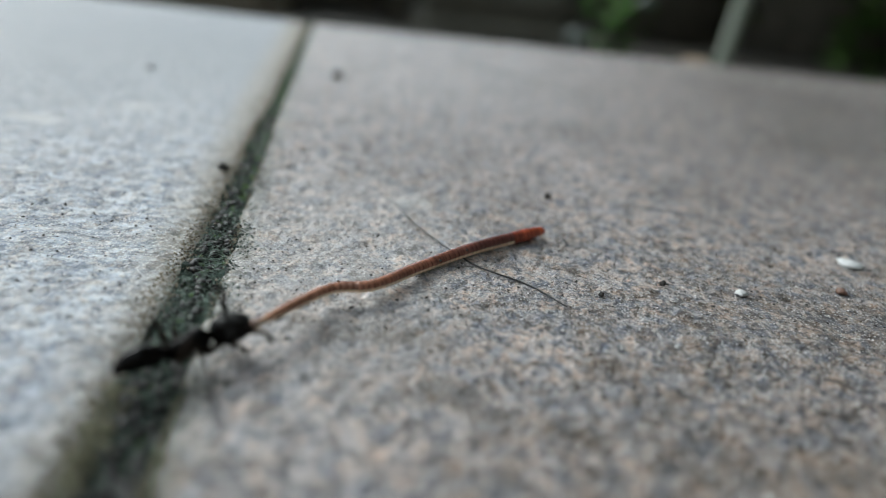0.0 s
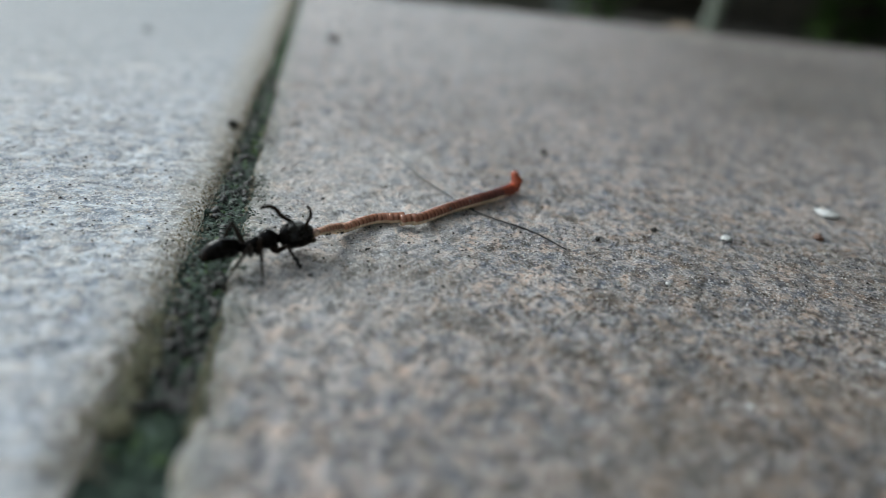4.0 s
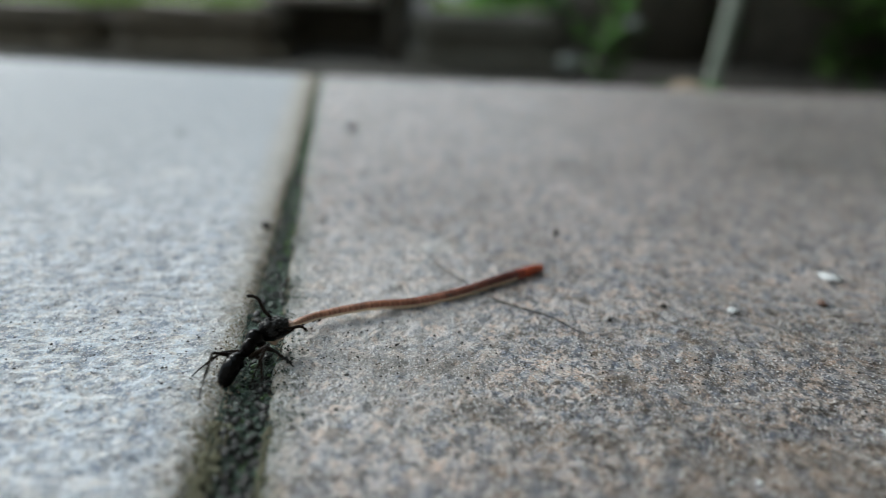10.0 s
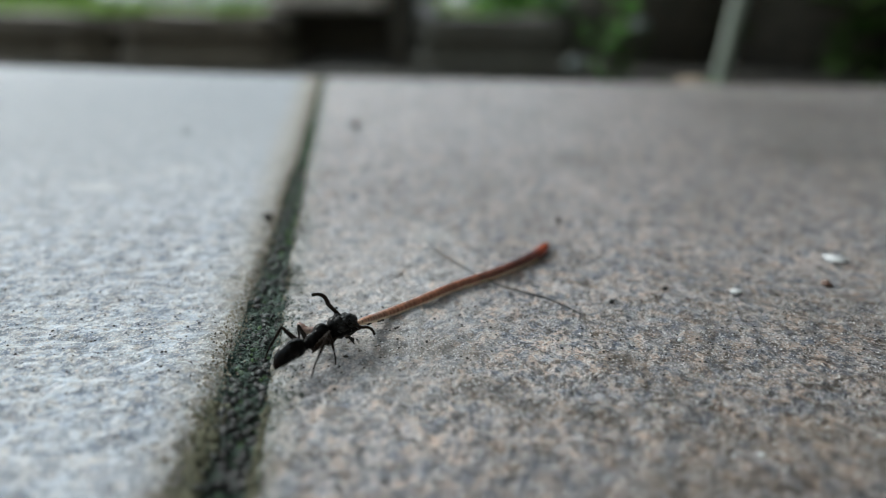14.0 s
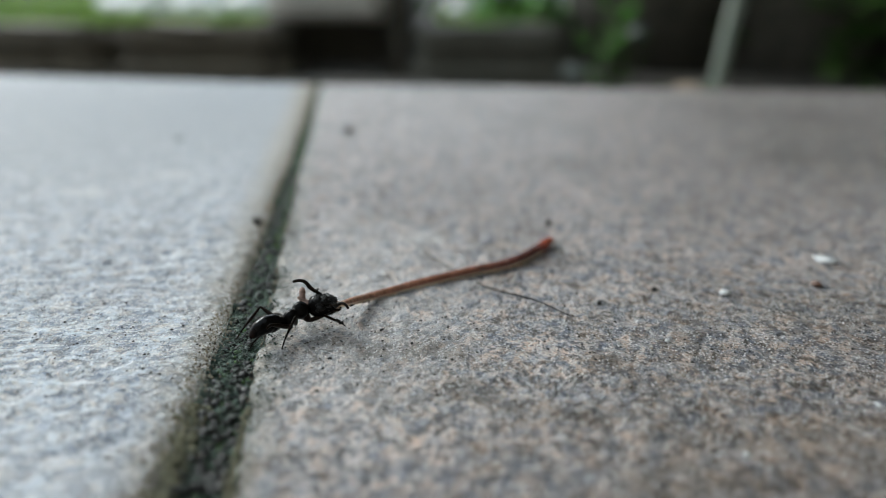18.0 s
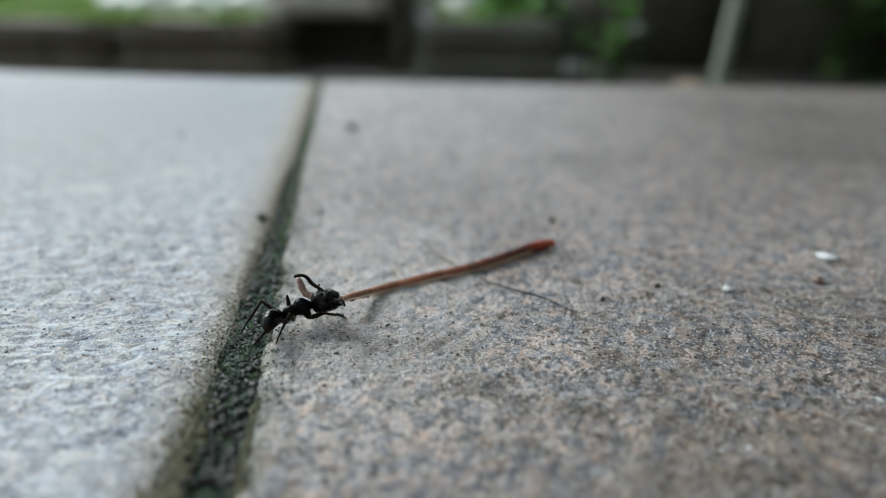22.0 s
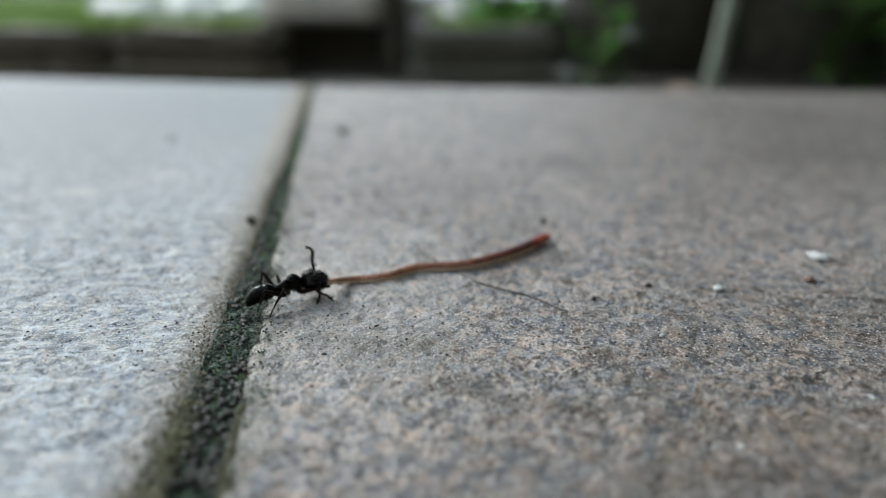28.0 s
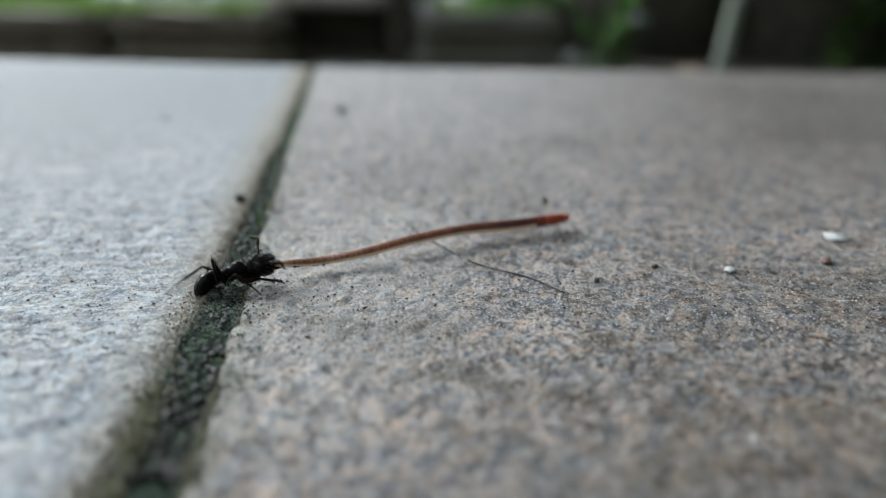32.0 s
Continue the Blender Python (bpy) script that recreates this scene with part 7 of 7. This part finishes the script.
    ant_at(21, (-21.12, 62.81, 0.94), (-18.57, 66.01, 2.14), (-15.61, 68.73, 2.63), (-12.68, 69.19, 2.67), (-16.95, 69.65, 6.24),
           (-14.8, 71.4, 0.1), (-12.3, 69.7, 0.1), (-18.7, 68.6, 0.1), (-14.3, 65.5, 0.1), (-20.7, 65.6, -0.9), (-20.2, 66.4, -0.7), droop=(0.48, -0.83, -0.29))
    ant_at(21.5, (-19.01, 64.80, 1.47), (-16.24, 67.39, 2.41), (-14.14, 70.12, 2.60), (-11.16, 71.61, 2.37), (-15.52, 70.42, 5.59),
           (-13.2, 72.8, 0.1), (-10.7, 71.4, 0.1), (-17.2, 70.3, 0.1), (-15.2, 65.8, 0.1), (-20.9, 67.1, -0.8), (-19.6, 66.3, -0.7), droop=(0.49, -0.86, -0.10))
    ant_at(22, (-17.98, 63.24, 1.82), (-17.50, 67.37, 1.84), (-14.09, 69.41, 2.66), (-11.20, 69.92, 2.82), (-16.20, 70.07, 5.39),
           (-13.1, 72.0, 0.1), (-10.6, 70.9, 0.1), (-17.1, 69.9, 0.1), (-17.5, 63.9, 0.1), (-22.5, 66.5, -0.7), (-20.5, 64.1, -0.7), droop=(0.49, -0.87, 0.10))
    ant_at(22.5, (-20.29, 64.88, 1.62), (-17.61, 67.58, 2.21), (-15.26, 70.20, 2.60), (-11.56, 71.21, 2.25), (-16.68, 70.50, 5.74),
           (-14.4, 72.9, 0.1), (-11.4, 72.3, 0.1), (-18.4, 70.9, 0.1), (-18.0, 65.9, 0.1), (-23.0, 70.4, -0.7), (-20.8, 65.8, -0.7), droop=(0.54, -0.82, -0.18))
    ant_at(23, (-20.62, 63.00, 0.66), (-17.95, 66.19, 1.62), (-15.04, 68.80, 2.67), (-12.08, 69.18, 2.52), (-16.84, 69.49, 5.49),
           (-14.3, 71.6, 0.1), (-10.9, 71.5, 0.1), (-18.4, 69.7, 0.1), (-17.1, 65.8, 0.1), (-22.2, 72.2, -0.7), (-19.8, 65.4, -0.7), droop=(0.55, -0.71, -0.44))
    ant_at(23.5, (-21.62, 63.72, 1.06), (-18.81, 66.63, 1.99), (-15.76, 68.75, 2.60), (-12.91, 70.00, 1.96), (-17.39, 69.05, 5.96),
           (-15.0, 71.0, 0.1), (-12.0, 70.3, 0.1), (-19.4, 69.7, 0.1), (-18.5, 64.1, 0.1), (-23.4, 68.8, -0.7), (-20.8, 64.6, -0.7), droop=(0.59, -0.55, -0.59))
    ant_at(24, (-18.87, 62.51, 2.07), (-17.06, 66.38, 2.17), (-14.66, 69.61, 2.63), (-11.68, 69.98, 2.64), (-16.37, 70.40, 5.71),
           (-13.9, 71.3, 0.1), (-11.2, 70.1, 0.1), (-18.6, 70.6, 0.1), (-18.1, 63.3, 0.1), (-22.8, 66.3, -0.7), (-19.9, 64.7, -0.7), droop=(0.60, -0.37, -0.71))
    ant_at(24.5, (-19.92, 63.07, 1.91), (-17.51, 65.84, 2.47), (-15.59, 68.71, 2.60), (-12.56, 70.50, 2.72), (-17.15, 69.01, 6.56),
           (-14.2, 71.1, 0.1), (-13.2, 70.3, 0.1), (-18.9, 70.4, 0.1), (-13.6, 66.2, 0.1), (-20.8, 66.0, -0.9), (-16.1, 62.9, 0.1))
    ant_at(24.6, (-17.84, 80.87, 6.50), (-15.21, 79.01, 4.29), (-12.84, 76.85, 2.90), (-11.58, 75.07, 0.98), (-6.76, 77.15, 2.87),
           (-11.0, 76.2, 1.0), (-11.9, 75.1, 1.0), (-12.7, 79.2, 1.0), (-15.2, 76.4, 1.0), (-14.9, 81.0, 1.0), (-17.2, 78.5, 1.0))
    ant_at(24.7, (-16.41, 82.93, 7.97), (-14.57, 82.96, 4.51), (-12.95, 80.29, 3.20), (-11.96, 78.26, 0.40), (-6.69, 80.59, 1.42),
           (-11.4, 79.1, 1.3), (-12.5, 78.3, 1.3), (-12.1, 82.4, 1.3), (-15.3, 80.5, 1.3), (-13.7, 84.8, 1.3), (-16.6, 83.1, 1.3))
    ant_at(24.8, (-17.95, 81.29, 7.31), (-15.58, 79.76, 4.37), (-13.13, 77.75, 3.00), (-11.27, 76.58, 0.84), (-6.76, 78.05, 3.36),
           (-11.2, 77.1, 1.1), (-12.1, 76.0, 1.1), (-13.1, 80.1, 1.1), (-15.4, 77.2, 1.1), (-15.4, 81.8, 1.1), (-17.5, 79.2, 1.1))
    ant_at(24.9, (-19.05, 82.64, 5.54), (-15.61, 81.28, 3.94), (-13.24, 78.94, 3.00), (-11.31, 76.65, 0.40), (-6.63, 79.24, 2.66),
           (-11.5, 78.2, 0.9), (-12.4, 77.2, 0.9), (-13.0, 81.3, 0.9), (-15.6, 78.7, 0.9), (-15.2, 83.2, 0.9), (-17.5, 80.8, 0.9))
    ant_at(25, (-18.60, 76.94, 3.74), (-15.73, 79.43, 3.51), (-12.49, 78.09, 3.20), (-10.68, 76.11, 0.40), (-6.61, 78.39, 3.32),
           (-11.5, 77.5, 0.0), (-11.9, 75.5, 0.0), (-16.9, 77.0, 0.0), (-15.3, 73.8, 0.0), (-19.4, 75.4, 0.0), (-15.4, 72.4, 0.0))
    ant_at(25.2, (-18.94, 68.99, 1.79), (-16.37, 71.76, 2.07), (-13.80, 74.21, 2.60), (-10.53, 73.84, 1.25), (-14.16, 74.51, 5.71),
           (-12.8, 76.8, 0.1), (-11.9, 75.5, 0.1), (-17.1, 75.4, 0.1), (-12.8, 70.9, 0.1), (-19.5, 72.7, 0.1), (-15.6, 68.6, 0.1))
    ant_at(25.5, (-22.18, 71.39, 2.11), (-18.03, 71.92, 2.87), (-15.77, 74.36, 2.60), (-12.13, 74.73, 1.67), (-14.64, 74.66, 5.36),
           (-14.9, 77.1, 0.1), (-11.9, 75.5, 0.1), (-19.0, 75.4, 0.1), (-14.5, 71.2, 0.1), (-21.3, 72.5, -0.9), (-17.2, 68.7, 0.1))
    ant_at(27.5, (-20.82, 71.23, 1.57), (-18.32, 74.17, 1.84), (-15.44, 76.43, 2.60), (-11.75, 77.25, 2.13), (-14.49, 76.73, 6.46),
           (-14.0, 79.5, 0.1), (-11.3, 75.3, 0.1), (-18.4, 78.5, 0.1), (-18.4, 70.8, 0.1), (-21.1, 76.0, -0.9), (-20.5, 73.1, -0.7), droop=(0.05, -0.44, -0.90))
    ant_at(28, (-21.35, 72.57, 0.50), (-17.71, 73.21, 2.43), (-15.41, 76.55, 2.61), (-12.43, 76.66, 2.06), (-15.46, 79.56, 5.47),
           (-14.0, 79.6, 0.1), (-11.3, 75.4, 0.1), (-18.4, 78.6, 0.1), (-18.4, 70.9, 0.1), (-21.1, 76.1, -0.9), (-20.5, 73.2, -0.7), droop=(-0.03, -0.44, -0.90))
    ant_at(28.5, (-20.59, 72.11, 1.62), (-17.35, 74.07, 1.93), (-14.96, 76.68, 2.60), (-11.27, 77.58, 2.18), (-14.53, 76.98, 5.94),
           (-13.7, 79.4, 0.1), (-10.7, 76.1, 0.1), (-18.1, 78.4, 0.1), (-18.1, 70.4, 0.1), (-20.7, 75.9, -0.4), (-18.9, 73.7, -0.3), droop=(-0.12, -0.75, -0.65))
    ant_at(29, (-19.67, 71.22, 1.76), (-17.55, 74.90, 2.19), (-14.72, 77.76, 2.63), (-11.77, 77.88, 2.09), (-15.69, 79.36, 5.83),
           (-13.6, 80.2, 0.1), (-10.3, 77.7, 0.1), (-18.0, 79.1, 0.1), (-18.1, 70.8, 0.1), (-20.6, 76.7, 0.1), (-17.5, 75.1, 0.0), droop=(-0.19, -0.94, -0.28))
    ant_at(29.5, (-21.48, 73.73, 1.57), (-18.18, 75.67, 1.93), (-15.49, 78.05, 2.60), (-11.75, 78.96, 2.18), (-14.77, 78.35, 6.06),
           (-14.1, 80.7, 0.1), (-11.4, 77.4, 0.1), (-18.4, 79.6, 0.1), (-18.7, 71.1, 0.1), (-21.1, 77.2, 0.1), (-20.2, 73.1, -0.3), droop=(-0.04, -0.84, -0.54))
    ant_at(30, (-21.50, 72.85, 0.67), (-17.97, 74.79, 2.06), (-15.16, 77.65, 2.64), (-12.21, 77.79, 2.09), (-15.45, 80.65, 5.37),
           (-13.4, 80.6, 0.1), (-11.5, 76.5, 0.1), (-17.8, 79.5, 0.1), (-18.2, 70.7, 0.1), (-20.4, 77.1, 0.1), (-21.9, 70.5, -0.7), droop=(0.12, -0.66, -0.74))
    ant_at(30.5, (-20.90, 71.88, 1.42), (-17.58, 74.02, 1.79), (-15.04, 76.61, 2.60), (-11.47, 77.91, 2.54), (-14.44, 76.91, 6.39),
           (-13.7, 78.9, 0.1), (-11.6, 75.9, 0.1), (-18.0, 78.3, 0.1), (-18.1, 69.5, 0.1), (-20.6, 75.9, 0.1), (-22.2, 70.2, -0.7), droop=(0.25, -0.74, -0.63))
    ant_at(31, (-20.40, 74.41, 0.47), (-16.73, 75.06, 2.37), (-14.21, 78.22, 2.62), (-11.23, 78.52, 2.35), (-15.34, 80.02, 5.85),
           (-13.2, 79.8, 0.1), (-11.0, 78.0, 0.1), (-17.4, 79.8, 0.1), (-17.3, 71.0, 0.1), (-20.1, 77.4, 0.1), (-21.8, 72.5, -0.7), droop=(0.37, -0.79, -0.49))
    ant_at(31.3, (-20.06, 72.96, 1.52), (-16.37, 74.29, 2.10), (-13.91, 76.81, 2.60), (-11.20, 78.68, 2.57), (-14.32, 77.11, 6.38),
           (-12.9, 78.7, 0.1), (-10.4, 77.2, 0.1), (-17.1, 78.3, -0.2), (-15.5, 71.2, 0.1), (-20.8, 75.7, 0.1), (-20.0, 72.1, -0.7), droop=(0.44, -0.79, -0.43))
    ant_at(31.5, (-22.17, 72.78, 1.25), (-18.77, 75.05, 1.90), (-16.34, 77.68, 2.60), (-12.86, 79.02, 2.45), (-16.48, 77.98, 5.98),
           (-15.3, 79.8, 0.1), (-12.6, 78.4, 0.1), (-19.6, 79.2, -0.4), (-16.9, 73.2, 0.1), (-23.9, 76.4, 0.1), (-21.4, 73.6, -0.7), droop=(0.49, -0.79, -0.38))
    ant_at(31.8, (-22.40, 67.39, 1.13), (-19.33, 70.04, 2.50), (-17.58, 73.01, 2.60), (-14.96, 74.88, 2.30), (-16.90, 73.31, 6.05),
           (-16.5, 75.4, 0.1), (-13.5, 74.3, 0.1), (-20.8, 74.4, -0.7), (-16.6, 70.1, 0.1), (-26.2, 71.5, 0.1), (-21.1, 69.9, -0.7), droop=(0.55, -0.77, -0.31))
    ant_at(32, (-24.50, 71.27, -0.55), (-22.69, 74.54, 1.10), (-19.15, 73.42, 2.71), (-16.32, 74.38, 2.69), (-19.81, 77.50, 4.45),
           (-18.0, 76.0, 0.1), (-14.8, 75.1, 0.1), (-22.4, 74.8, -0.9), (-17.2, 71.6, 0.1), (-28.4, 71.7, 0.1), (-21.7, 71.0, -0.7), droop=(0.59, -0.76, -0.26))
    walk(ant, [(t, p["root"]) for t, p in ANT_KEYS])
    walk(gaster, [(t, p["gaster"]) for t, p in ANT_KEYS])
    walk(head, [(t, p["head"]) for t, p in ANT_KEYS])
    walk(antennae[0], [(t, p["antenna_left"]) for t, p in ANT_KEYS])
    walk(antennae[1], [(t, p["antenna_right"]) for t, p in ANT_KEYS])
    for n, (thigh, shin) in enumerate(legs):
        walk(thigh, [(t, p["thigh%d" % n]) for t, p in ANT_KEYS])
        walk(shin, [(t, p["shin%d" % n]) for t, p in ANT_KEYS])
    for k, ring in enumerate(rings + stub):
        walk(ring, [(t, p[k]) for t, p in WORM_KEYS])


motions()
